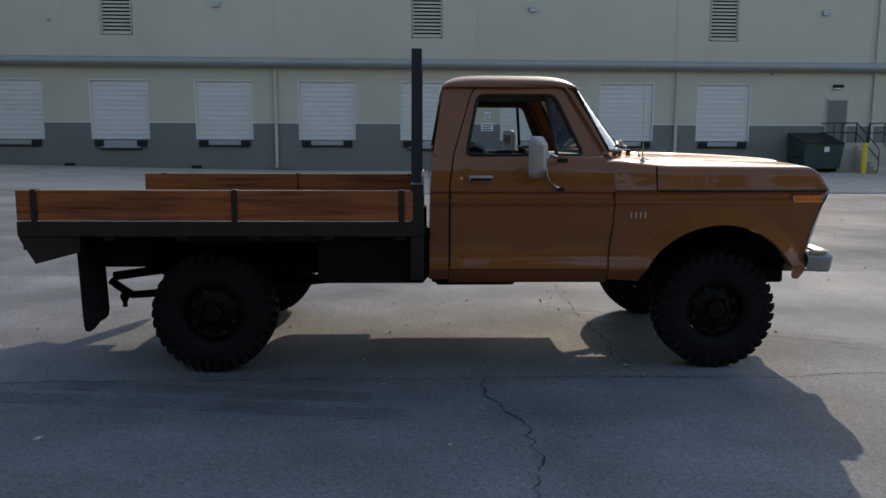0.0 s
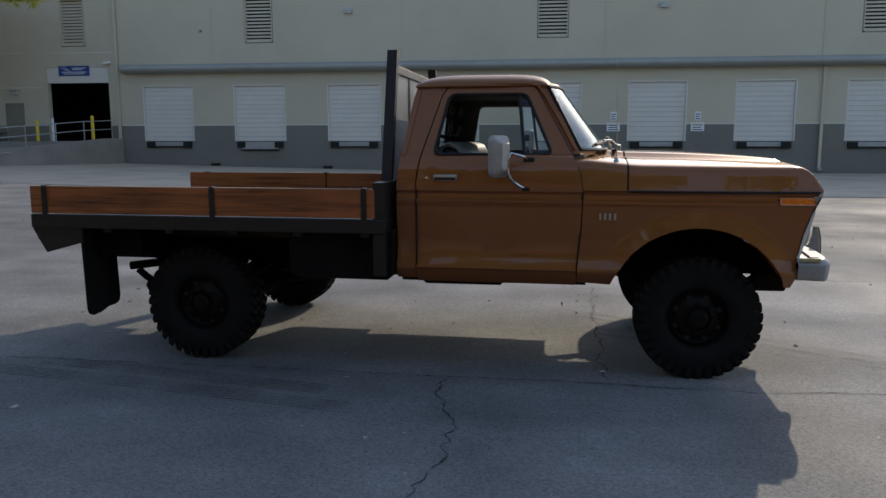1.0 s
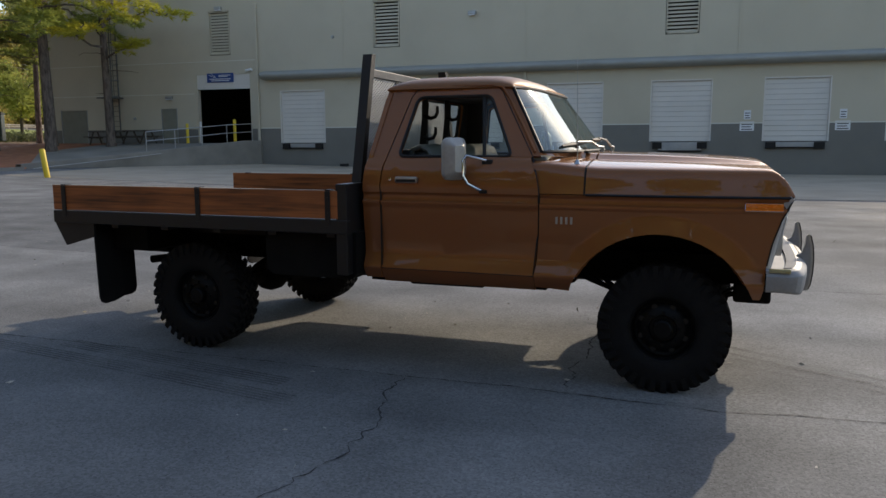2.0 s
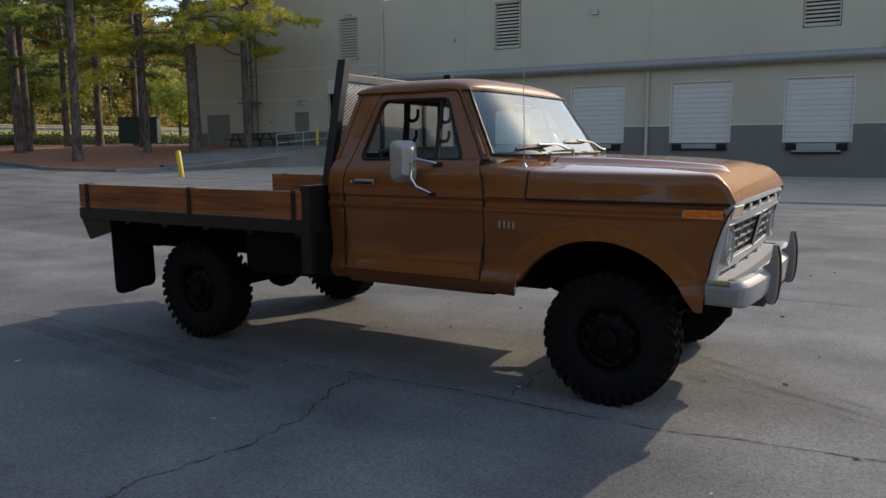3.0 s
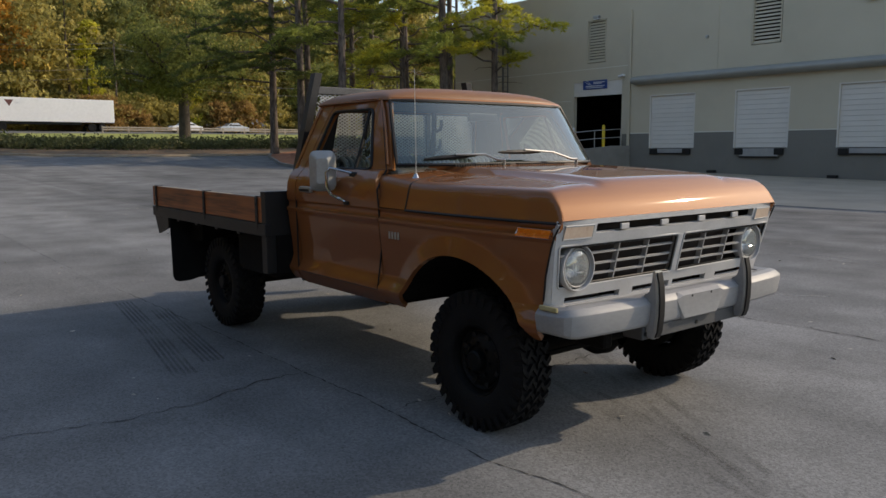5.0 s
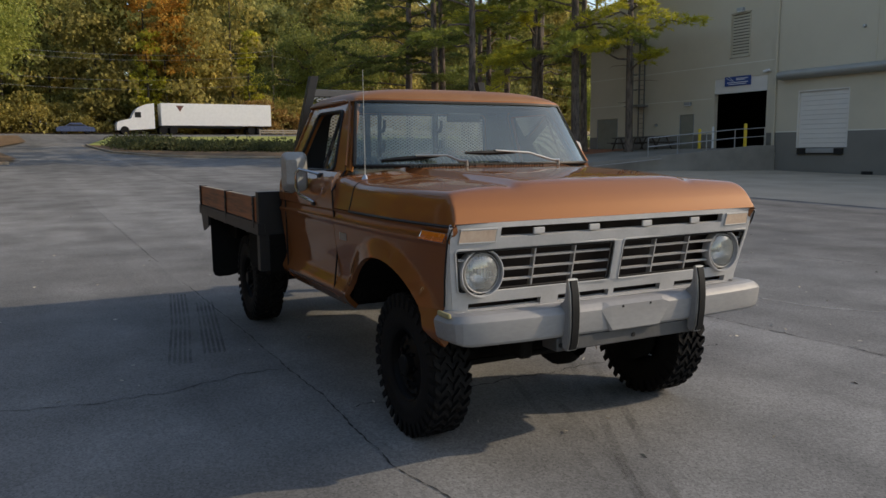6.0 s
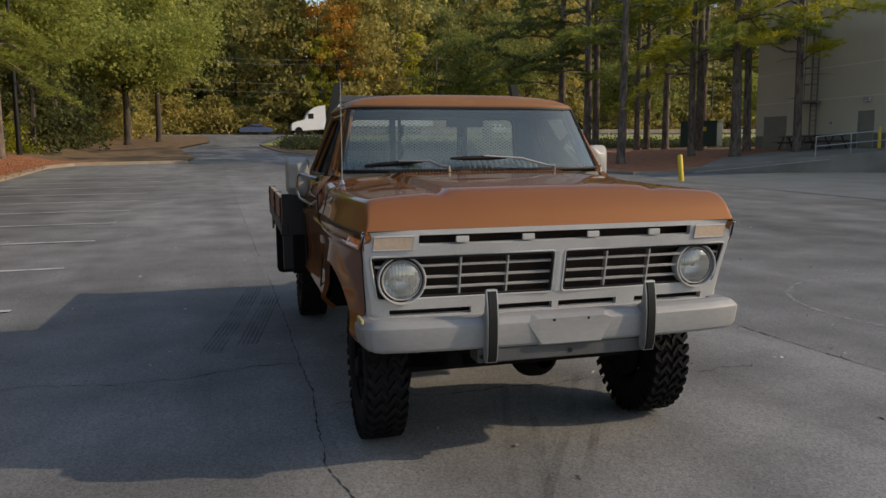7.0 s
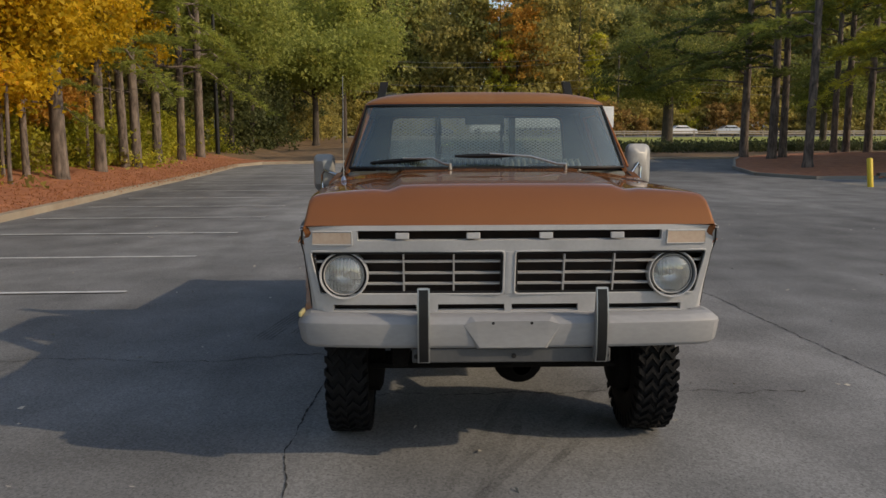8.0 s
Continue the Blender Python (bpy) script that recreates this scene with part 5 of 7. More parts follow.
part("antenna_base", lathe(bmesh.new(), [(0.008, 0.05), (0.018, 0.03), (0.030, 0.012), (0.034, 0.0), (0.034, -0.012)], 16, "z", (1.372, -0.905, 1.362)), CHROME, an, smooth=True)

# ---- grille, lamps, bumper ----
def face_x(z):
    return 2.600 - 0.22 * max(0.0, 1.19 - z)


def face(y, z, off=0.0):
    return (face_x(z) + off - 0.030 * (abs(y) / 0.95) ** 4, y, z)


EDGE = [(0.775, 0.915), (0.815, 0.922), (1.08, 0.962), (1.17, 0.966), (1.218, 0.955)]
REAR = [(0.775, 2.462), (0.825, 2.464), (0.95, 2.487), (1.08, 2.527), (1.203, 2.584)]
shell_out = [(-0.955, 1.218), (0.955, 1.218), (0.966, 1.17), (0.962, 1.08), (0.915, 0.775), (-0.915, 0.775), (-0.962, 1.08), (-0.966, 1.17)]
holes = [rounded([(-0.712, 1.146), (0.712, 1.146), (0.712, 1.194), (-0.712, 1.194)], 0.006, 2)]
for s in (-1, 1):
    holes.append(rounded([(s * 0.026, 0.882), (s * 0.902, 0.882), (s * 0.938, 1.095), (s * 0.026, 1.095)][::s], 0.018, 3))
    holes.append([(s * a, b) for a, b in ((0.017, 0.796), (0.337, 0.796), (0.337, 0.831), (0.017, 0.831))])
    holes.append([(s * a, b) for a, b in ((0.44, 0.796), (0.841, 0.796), (0.841, 0.829), (0.44, 0.829))])
cu, cvv = frange(-0.958, 0.958, 0.12), frange(0.775, 1.218, 0.1)
grille = part("grille_shell", drape(shell_out, lambda y, z: face(y, z), 0.03, holes, cu, cvv, (1, 0, 0)), SILVER, truck, "silver-painted grille shell with rounded lamp openings", smooth=35)
# one dark sheet stands for the radiator and the shade behind all slots
part("grille_back", drape([(-0.91, 0.78), (0.91, 0.78), (0.94, 1.21), (-0.94, 1.21)], lambda y, z: face(y, z, -0.115), 0.01, (), frange(-0.93, 0.93, 0.2), (), (1, 0, 0)), DARKVOID, grille, "dark brown sheet for the radiator and the shaded hollow round it")
for s in (-1, 1):
    def wrap(k, z, s=s):
        """The shell's side, from its front edge (k = 0) back to the fender (k = 1)."""
        ye, xr = lerp_table(z, EDGE), lerp_table(z, REAR)
        xf = face(ye, z)[0] - 0.002
        yb = side_y(xr, max(z, 0.8)) - 0.003
        return (xf + (xr - xf) * k, s * (ye + (yb - ye) * (1 - (1 - k) ** 2)), z)
    part("shell_side", drape([(0, 0.775), (1, 0.775), (1, 1.203), (0, 1.215)], wrap, 0.015, (), (0.1, 0.25, 0.45, 0.7), (0.825, 0.9, 0.95, 1.02, 1.08, 1.13, 1.17), (0, s, 0)), SILVER, grille, smooth=35)
    seam = [(lerp_table(z, REAR), s * (side_y(lerp_table(z, REAR), z) - 0.002), z) for z in (0.82, 0.88, 0.95, 1.02, 1.08, 1.14, 1.20)]
    part("shell_seam", tube(bmesh.new(), seam, 0.005, 5), TRIMBLACK, grille)
    # frame ring round each opening
    op = rounded([(s * 0.026, 0.882), (s * 0.902, 0.882), (s * 0.938, 1.095), (s * 0.026, 1.095)], 0.018, 3)
    part("opening_rim", tube(bmesh.new(), [face(y, z, 0.003) for y, z in op + op[:1]], 0.005, 6, cap=False), SILVER, grille, smooth=True)
    part("opening_lining", tube(bmesh.new(), [face(y + (0.010 if abs(y) < 0.2 else -0.010) * s, z + (0.010 if z < 1 else -0.010), -0.004) for y, z in op + op[:1]], 0.006, 5, cap=False), TRIMBLACK, grille)
    for z in (0.932, 0.985, 1.042):
        reach = math.sqrt(max(0.0, 0.112 ** 2 - (z - 0.976) ** 2))
        for y0, y1 in ((0.035, 0.784 - reach), (0.784 + reach, 0.925 - 0.03 * (1.09 - z))):
            part("grille_bar", drape([(s * y0, z - 0.0042), (s * y1, z - 0.0042), (s * y1, z + 0.0042), (s * y0, z + 0.0042)], lambda y, zz: face(y, zz, -0.014), 0.016, (), frange(-0.9, 0.9, 0.3), (), (1, 0, 0)), GRILLE, grille)
    for y in (0.262, 0.500):
        part("grille_upright", drape([(s * y - 0.004, 0.888), (s * y + 0.004, 0.888), (s * y + 0.004, 1.093), (s * y - 0.004, 1.093)], lambda yy, zz: face(yy, zz, -0.012), 0.03, (), (), (0.95, 1.03), (1, 0, 0)), GRILLE, grille)
    # headlamp
    hy, hz = s * 0.784, 0.976
    hx0 = face_x(hz) - 0.022
    rim = part("headlamp", lathe(bmesh.new(), [(0.106, -0.05), (0.116, -0.04), (0.117, 0.006), (0.114, 0.013), (0.109, 0.013), (0.107, 0.004), (0.105, -0.03)], 48, "x", (hx0, hy, hz)), SILVER, grille, "round headlamp in a thin silver bezel", smooth=40)
    part("bezel_gap", lathe(bmesh.new(), [(0.1065, -0.012), (0.090, -0.014)], 40, "x", (hx0, hy, hz)), TRIMBLACK, rim)
    part("retainer", lathe(bmesh.new(), [(0.097, -0.02), (0.097, 0.000), (0.094, 0.005), (0.090, 0.002)], 40, "x", (hx0, hy, hz)), GRILLE, rim, smooth=40)
    part("reflector", lathe(bmesh.new(), [(0.090, -0.004), (0.080, -0.022), (0.060, -0.042), (0.035, -0.055), (0.012, -0.060), (0.0005, -0.060)], 32, "x", (hx0 - 0.004, hy, hz)), REFLECTOR, rim, "bright reflector bowl", smooth=True)
    part("bulb", lathe(bmesh.new(), [(0.0005, 0.0), (0.010, -0.003), (0.013, -0.012), (0.010, -0.040)], 14, "x", (hx0 - 0.020, hy, hz)), WHITE, rim, smooth=True)
    part("lens", lathe(bmesh.new(), [(0.091, 0.0), (0.080, 0.009), (0.055, 0.016), (0.025, 0.019), (0.0005, 0.020)], 36, "x", (hx0 - 0.004, hy, hz)), LAMPGLASS, rim, "fluted clear headlamp glass", smooth=True)
    for k in range(9):
        yy = -0.066 + 0.0165 * k
        reach = math.sqrt(0.084 ** 2 - yy ** 2)
        pts = [(hx0 - 0.0035 + 0.020 * (1 - (yy * yy + zz * zz) / 0.0083), hy + yy, hz + zz) for zz in [reach * (q / 3 - 1) for q in range(7)]]
        part("flute", tube(bmesh.new(), pts, 0.0021, 5), LAMPGLASS, rim)
    band = [(hx0 - 0.003 + 0.020 * (1 - (yy * yy + 0.0004) / 0.0083), hy + yy, hz - 0.020) for yy in [0.080 * (q / 4 - 1) for q in range(9)]]
    part("flute", tube(bmesh.new(), band, 0.0024, 5), LAMPGLASS, rim)
    # turn lamp in the upper corner
    tl = [(s * 0.738, 1.128), (s * 0.925, 1.128), (s * 0.920, 1.190), (s * 0.738, 1.190)]
    lamp = part("turn_lamp", drape(tl, lambda y, z: face(y, z, 0.006), 0.014, (), (), (), (1, 0, 0)), CLEARLENS, grille, "yellowed clear turn lamp")
    part("lamp_rim", tube(bmesh.new(), [face(y, z, 0.003) for y, z in tl + tl[:1]], 0.005, 5, cap=False), SILVER, lamp)
for y in (-0.503, -0.172, 0.168, 0.502):
    part("name_block", boxed(-0.006, 0.006, -0.032, 0.032, -0.015, 0.015, bevel=0.004, m=pose(face_x(1.17) - 0.006, y, 1.169)), SILVER, grille, "small chrome block in the slot")
part("middle_post", drape([(-0.021, 0.885), (0.021, 0.885), (0.023, 1.09), (-0.023, 1.09)], lambda y, z: face(y, z, 0.006 - 9.0 * y * y), 0.02, (), (-0.015, 0.015), (), (1, 0, 0)), SILVER, grille, smooth=30)

# bumper, swept round its ends
path = [(2.462, -0.990), (2.530, -0.988), (2.585, -0.982), (2.618, -0.968), (2.640, -0.944), (2.656, -0.905), (2.672, -0.80), (2.690, -0.6), (2.701, -0.3), (2.704, 0.0)]
path = path + [(x, -y) for x, y in path[-2::-1]]
prof = [(-0.10, 0.806), (-0.045, 0.814), (-0.016, 0.805), (0.008, 0.785), (0.0135, 0.776), (0.0145, 0.762), (0.0060, 0.692), (0.0020, 0.674), (-0.004, 0.665), (-0.010, 0.660), (-0.08, 0.656)]
rows = []
for i, (x, y) in enumerate(path):
    a, b = path[max(0, i - 1)], path[min(len(path) - 1, i + 1)]
    d = Vector((b[0] - a[0], b[1] - a[1], 0)).normalized()
    nrm = Vector((d.y, -d.x, 0))
    tip = 0.02 * max(0.0, (abs(y) - 0.93) / 0.08)
    rows.append([Vector((x, y, z - tip * (z > 0.75) * 0.6 + tip * (z < 0.7))) + nrm * o for o, z in prof])
bumper = part("front_bumper", solid(grid_mesh(rows), 0.006), BUMPERPAINT, truck, "silver-painted steel front bumper with scuffs", smooth=20)
plate = bmesh.new()
fl = [(2.7200, -0.168, 0.790), (2.7200, 0.168, 0.790), (2.7185, 0.150, 0.667), (2.7185, -0.150, 0.667)]
bk = [(2.6920, -0.185, 0.8075), (2.6920, 0.185, 0.8075), (2.7170, 0.222, 0.774), (2.7080, 0.160, 0.660), (2.7080, -0.160, 0.660), (2.7170, -0.222, 0.774)]
f, g = [plate.verts.new(c) for c in fl], [plate.verts.new(c) for c in bk]
for face_verts in ((f[0], f[1], f[2], f[3]), (f[0], f[1], g[1], g[0]), (f[1], f[2], g[2]), (f[1], g[2], g[1]), (f[2], g[3], g[2]), (f[2], f[3], g[4], g[3]), (f[3], g[5], g[4]), (f[3], f[0], g[5]), (f[0], g[0], g[5])):
    plate.faces.new(face_verts)
bmesh.ops.recalc_face_normals(plate, faces=plate.faces[:])
part("plate_boss", plate, BUMPERPAINT, bumper, "raised plate field without a plate")
for y in (-0.088, 0.088):
    part("bolt_hole", lathe(bmesh.new(), [(0.0005, 0.001), (0.007, 0.001), (0.007, -0.002)], 12, "x", (2.7200, y, 0.781)), TRIMBLACK, bumper)
part("end_marker", boxed(2.475, 2.590, -0.9945, -0.978, 0.788, 0.812, bevel=0.006), surf("yellow_scuff", (0.36, 0.31, 0.14), (0.44, 0.40, 0.24), 20, 0.7), bumper, "dull yellow scuff at the bumper's end")
for s in (-1, 1):
    y = s * 0.405
    gp = [(2.690, 0.600), (2.728, 0.598), (2.742, 0.640), (2.750, 0.720), (2.751, 0.800), (2.744, 0.880), (2.727, 0.945), (2.712, 0.948), (2.706, 0.880), (2.690, 0.830), (2.66, 0.82), (2.66, 0.65)]
    gb = drape(gp, lambda x, z: (x, y - 0.027, z), 0, (), (), (), (0, -1, 0))
    r = bmesh.ops.extrude_face_region(gb, geom=gb.faces[:])
    bmesh.ops.translate(gb, vec=(0, 0.054, 0), verts=[q for q in r["geom"] if isinstance(q, bmesh.types.BMVert)])
    bmesh.ops.recalc_face_normals(gb, faces=gb.faces[:])
    bmesh.ops.bevel(gb, geom=[e for e in gb.edges if e.is_boundary is False and e.calc_face_angle(0) > 0.9], offset=0.006, segments=2, affect="EDGES")
    gd = part("bumper_guard", gb, BUMPERPAINT, bumper, "silver bumper guard with a black rubber face", smooth=35)
    st = [(2.727, 0.600), (2.7425, 0.640), (2.7505, 0.720), (2.7515, 0.800), (2.7445, 0.880), (2.728, 0.9455)]
    rows = [[(x + dx, y + dy, z) for dx, dy in ((-0.012, -0.0285), (0.0012, -0.0270), (0.0012, 0.0270), (-0.012, 0.0285))] for x, z in st]
    part("bright_edge", grid_mesh(rows), DULLCHROME, gd, "bright metal edge", smooth=30)
    st = [(2.730, 0.606), (2.744, 0.640), (2.753, 0.720), (2.754, 0.800), (2.747, 0.880), (2.732, 0.940)]
    rows = [[(x + dx, y + dy, z) for dx, dy in ((-0.001, -0.0215), (0.007, -0.0190), (0.007, 0.0190), (-0.001, 0.0215))] for x, z in st]
    part("rubber_strip", grid_mesh(rows), TRIMBLACK, gd, "black rubber strip", smooth=30)
part("lower_bar", boxed(2.56, 2.685, -0.46, 0.46, 0.588, 0.655, bevel=0.006), surf("grey_primer", (0.06, 0.062, 0.065), (0.09, 0.09, 0.09), 5, 0.6), bumper, "dark grey steel bar under the bumper")
for y in (-0.44, 0.01, 0.44):
    part("bar_bolt", lathe(bmesh.new(), [(0.0005, 0.004), (0.012, 0.003), (0.012, 0)], 8, "x", (2.686, y, 0.62)), TRIMBLACK, bumper)
part("valance", boxed(2.46, 2.60, -0.90, 0.90, 0.776, 0.790), SILVER, truck, "silver filler panel behind the bumper")
for s in (-1, 1):
    part("bumper_bracket", boxed(2.30, 2.64, s * 0.40 - 0.03, s * 0.40 + 0.03, 0.64, 0.78), UNDER, truck)

# ---- wheels ----
def wheel(x, y_in, y_out, s):
    """A steel wheel with a chunky mud tyre; s is the outer side."""
    w = part("wheel", lathe(bmesh.new(), [(0.195, y_in + s * 0.02), (0.202, y_in + s * 0.03), (0.186, y_in + s * 0.05), (0.180, (y_in + y_out) / 2), (0.186, y_out - s * 0.045), (0.202, y_out - s * 0.022), (0.196, y_out - s * 0.012), (0.190, y_out - s * 0.016)], 48, "y", (x, 0, WHEEL_R)), RIMPAINT, truck, "black steel wheel with a mud tyre", smooth=35)
    mid, half = (y_in + y_out) / 2, abs(y_out - y_in) / 2
    tp = [(0.203, -0.80), (0.225, -0.96), (0.270, -1.02), (0.330, -1.0), (0.372, -0.93), (0.390, -0.82), (0.396, -0.4), (0.397, 0.0), (0.396, 0.4), (0.390, 0.82), (0.372, 0.93), (0.330, 1.0), (0.270, 1.02), (0.225, 0.96), (0.203, 0.80)]
    part("tyre", lathe(bmesh.new(), [(r * 0.95, mid + h * half) for r, h in tp], 72, "y", (x, 0, WHEEL_R)), RUBBER, w, "black mud-terrain tyre", smooth=40)
    tr = bmesh.new()
    n = 35
    for k in range(n):
        for side in (-1, 1):
            a0 = 2 * math.pi * (k + (0.5 if side > 0 else 0)) / n
            # zigzag lug: three slanted boxes across the tread, plus a shoulder block
            for u0, u1, s0, s1, wdt, r0, r1 in ((0.02, 0.36, 0.0, 0.115, 0.072, 0.388, 0.415), (0.31, 0.68, 0.115, 0.0, 0.072, 0.386, 0.415), (0.63, 1.0, 0.0, 0.10, 0.085, 0.376, 0.413), (0.92, 1.045, 0.09, 0.10, 0.090, 0.335, 0.402)):
                vs = []
                for r in (r0, r1):
                    for u, da in ((u0, s0), (u1, s1)):
                        for t in (-0.5, 0.5):
                            ang = a0 + da + t * wdt
                            vs.append(tr.verts.new((x + 0.95 * r * math.cos(ang), mid + side * u * half, WHEEL_R + 0.95 * r * math.sin(ang))))
                for fc in ((0, 1, 3, 2), (4, 6, 7, 5), (0, 4, 5, 1), (2, 3, 7, 6), (0, 2, 6, 4), (1, 5, 7, 3)):
                    tr.faces.new([vs[i] for i in fc])
    bmesh.ops.recalc_face_normals(tr, faces=tr.faces[:])
    part("tread", tr, RUBBER, w, "deep zigzag tread lugs")
    dish = part("disc", lathe(bmesh.new(), [(0.182, y_out - s * 0.060), (0.165, y_out - s * 0.052), (0.150, y_out - s * 0.066), (0.120, y_out - s * 0.040), (0.085, y_out - s * 0.030), (0.078, y_out - s * 0.045), (0.0005, y_out - s * 0.045)], 40, "y", (x, 0, WHEEL_R)), RIMPAINT, w, smooth=40)
    part("hub", lathe(bmesh.new(), [(0.060, y_out - s * 0.045), (0.058, y_out - s * 0.005), (0.048, y_out + s * 0.004), (0.0005, y_out + s * 0.004)], 24, "y", (x, 0, WHEEL_R)), RIMPAINT, dish, smooth=35)
    for k in range(8):
        a = math.pi * k / 4
        part("lug_nut", tube(bmesh.new(), [(x + 0.098 * math.cos(a), y_out - s * 0.05, WHEEL_R + 0.098 * math.sin(a)), (x + 0.098 * math.cos(a), y_out - s * 0.018, WHEEL_R + 0.098 * math.sin(a))], 0.011, 6), RIMPAINT, dish)
    for k in range(8):
        a = math.pi * (k + 0.5) / 4
        part("slot", lathe(bmesh.new(), [(0.0005, 0.0), (0.018, 0.0), (0.018, -s * 0.012)], 10, "y", (x + 0.140 * math.cos(a), y_out - s * 0.050, WHEEL_R + 0.140 * math.sin(a))), TRIMBLACK, dish)


for x in (AX_F[0], AX_R[0]):
    for s in (-1, 1):
        wheel(x, s * (0.708 if x > 0 else 0.755), s * (0.918 if x > 0 else 0.988), s)

# ---- chassis ----
ch = part("chassis_frame", box(box(bmesh.new(), -2.42, 2.50, -0.46, -0.39, 0.62, 0.80), -2.42, 2.50, 0.39, 0.46, 0.62, 0.80), UNDER, truck, "dark dirty ladder frame")
for x in (-2.35, -1.0, -0.3, 0.6, 1.3, 2.3):
    part("cross_member", boxed(x - 0.05, x + 0.05, -0.40, 0.40, 0.64, 0.76, bevel=0.01), UNDER, ch)
for x, off, nm in ((AX_F[0], -0.16, "front_axle"), (AX_R[0], 0.0, "rear_axle")):
    ax = part(nm, tube(bmesh.new(), [(x, -0.78, WHEEL_R), (x, 0.78, WHEEL_R)], 0.048, 14), UNDER, truck, smooth=True)
    part("differential", lathe(bmesh.new(), [(0.0005, -0.16), (0.08, -0.14), (0.135, -0.05), (0.145, 0.02), (0.12, 0.10), (0.07, 0.15), (0.05, 0.2)], 22, "x", (x, 0.12 if nm == "front_axle" else 0.0, WHEEL_R + 0.01)), UNDER, ax, smooth=True)
    for s in (-1, 1):
        part("brake_drum", lathe(bmesh.new(), [(0.17, s * 0.74), (0.175, s * 0.66), (0.14, s * 0.64), (0.05, s * 0.63)], 26, "y", (x, 0, WHEEL_R)), UNDER, ax, smooth=40)
        for k in range(4):
            h, l = 0.0 + 0.018 * k, 0.62 - 0.10 * k
            part("leaf_spring", grid_mesh([[(x + u * l, s * 0.52 + dy, WHEEL_R + 0.10 - h + 0.16 * u * u + dz) for dy, dz in ((-0.035, 0), (0.035, 0), (0.035, 0.014), (-0.035, 0.014))] for u in [i / 5 - 1 for i in range(11)]], close=True), UNDER, ax)
        part("shock", tube(bmesh.new(), [(x - 0.15, s * 0.58, WHEEL_R), (x - 0.22, s * 0.50, 0.78)], 0.03, 10), UNDER, ax, smooth=True)
part("driveshaft", tube(bmesh.new(), [(AX_R[0] + 0.18, 0.0, WHEEL_R + 0.02), (0.3, 0.0, 0.55)], 0.04, 12), UNDER, truck, smooth=True)
part("gearbox", boxed(0.1, 1.25, -0.20, 0.20, 0.50, 0.78, bevel=0.05), UNDER, truck)
part("engine", boxed(1.22, 2.30, -0.33, 0.33, 0.56, 1.25, bevel=0.06), UNDER, truck)
part("firewall", boxed(1.16, 1.20, -0.90, 0.90, 0.62, 1.40), UNDER, truck)
part("cab_floor", boxed(0.0, 1.20, -0.95, 0.95, 0.60, 0.645), UNDER, truck)
part("exhaust", tube(bmesh.new(), [(1.0, -0.30, 0.56), (0.2, -0.34, 0.55), (-0.6, -0.36, 0.56), (-1.15, -0.30, 0.62), (-1.5, -0.30, 0.70), (-1.9, -0.42, 0.60), (-2.25, -0.50, 0.56)], 0.032, 10), UNDER, truck, smooth=True)
part("muffler", tube(bmesh.new(), [(0.0, -0.34, 0.55), (0.05, -0.34, 0.55), (0.60, -0.33, 0.55), (0.65, -0.33, 0.55)], [0.04, 0.085, 0.085, 0.04], 14), UNDER, truck, smooth=True)
hitch = part("tow_hitch", tube(bmesh.new(), [(-1.75, -0.05, 0.40), (-2.15, -0.05, 0.345), (-2.30, -0.05, 0.335), (-2.40, -0.05, 0.40), (-2.46, -0.05, 0.45)], 0.030, 10), UNDER, truck, smooth=True)
part("hitch_ball", lathe(bmesh.new(), [(0.018, -0.06), (0.018, -0.02), (0.026, -0.01), (0.036, 0.02), (0.026, 0.05), (0.0005, 0.055)], 16, "z", (-2.36, -0.05, 0.30)), UNDER, hitch, smooth=True)
part("steering_link", tube(bmesh.new(), [(2.12, -0.70, 0.42), (2.12, 0.62, 0.42)], 0.018, 8), UNDER, truck)
part("track_bar", tube(bmesh.new(), [(2.10, 0.45, 0.62), (2.06, -0.35, 0.48)], 0.022, 8), UNDER, truck)
part("front_shackle", boxed(2.30, 2.52, -0.56, -0.48, 0.52, 0.64, bevel=0.02), UNDER, truck)

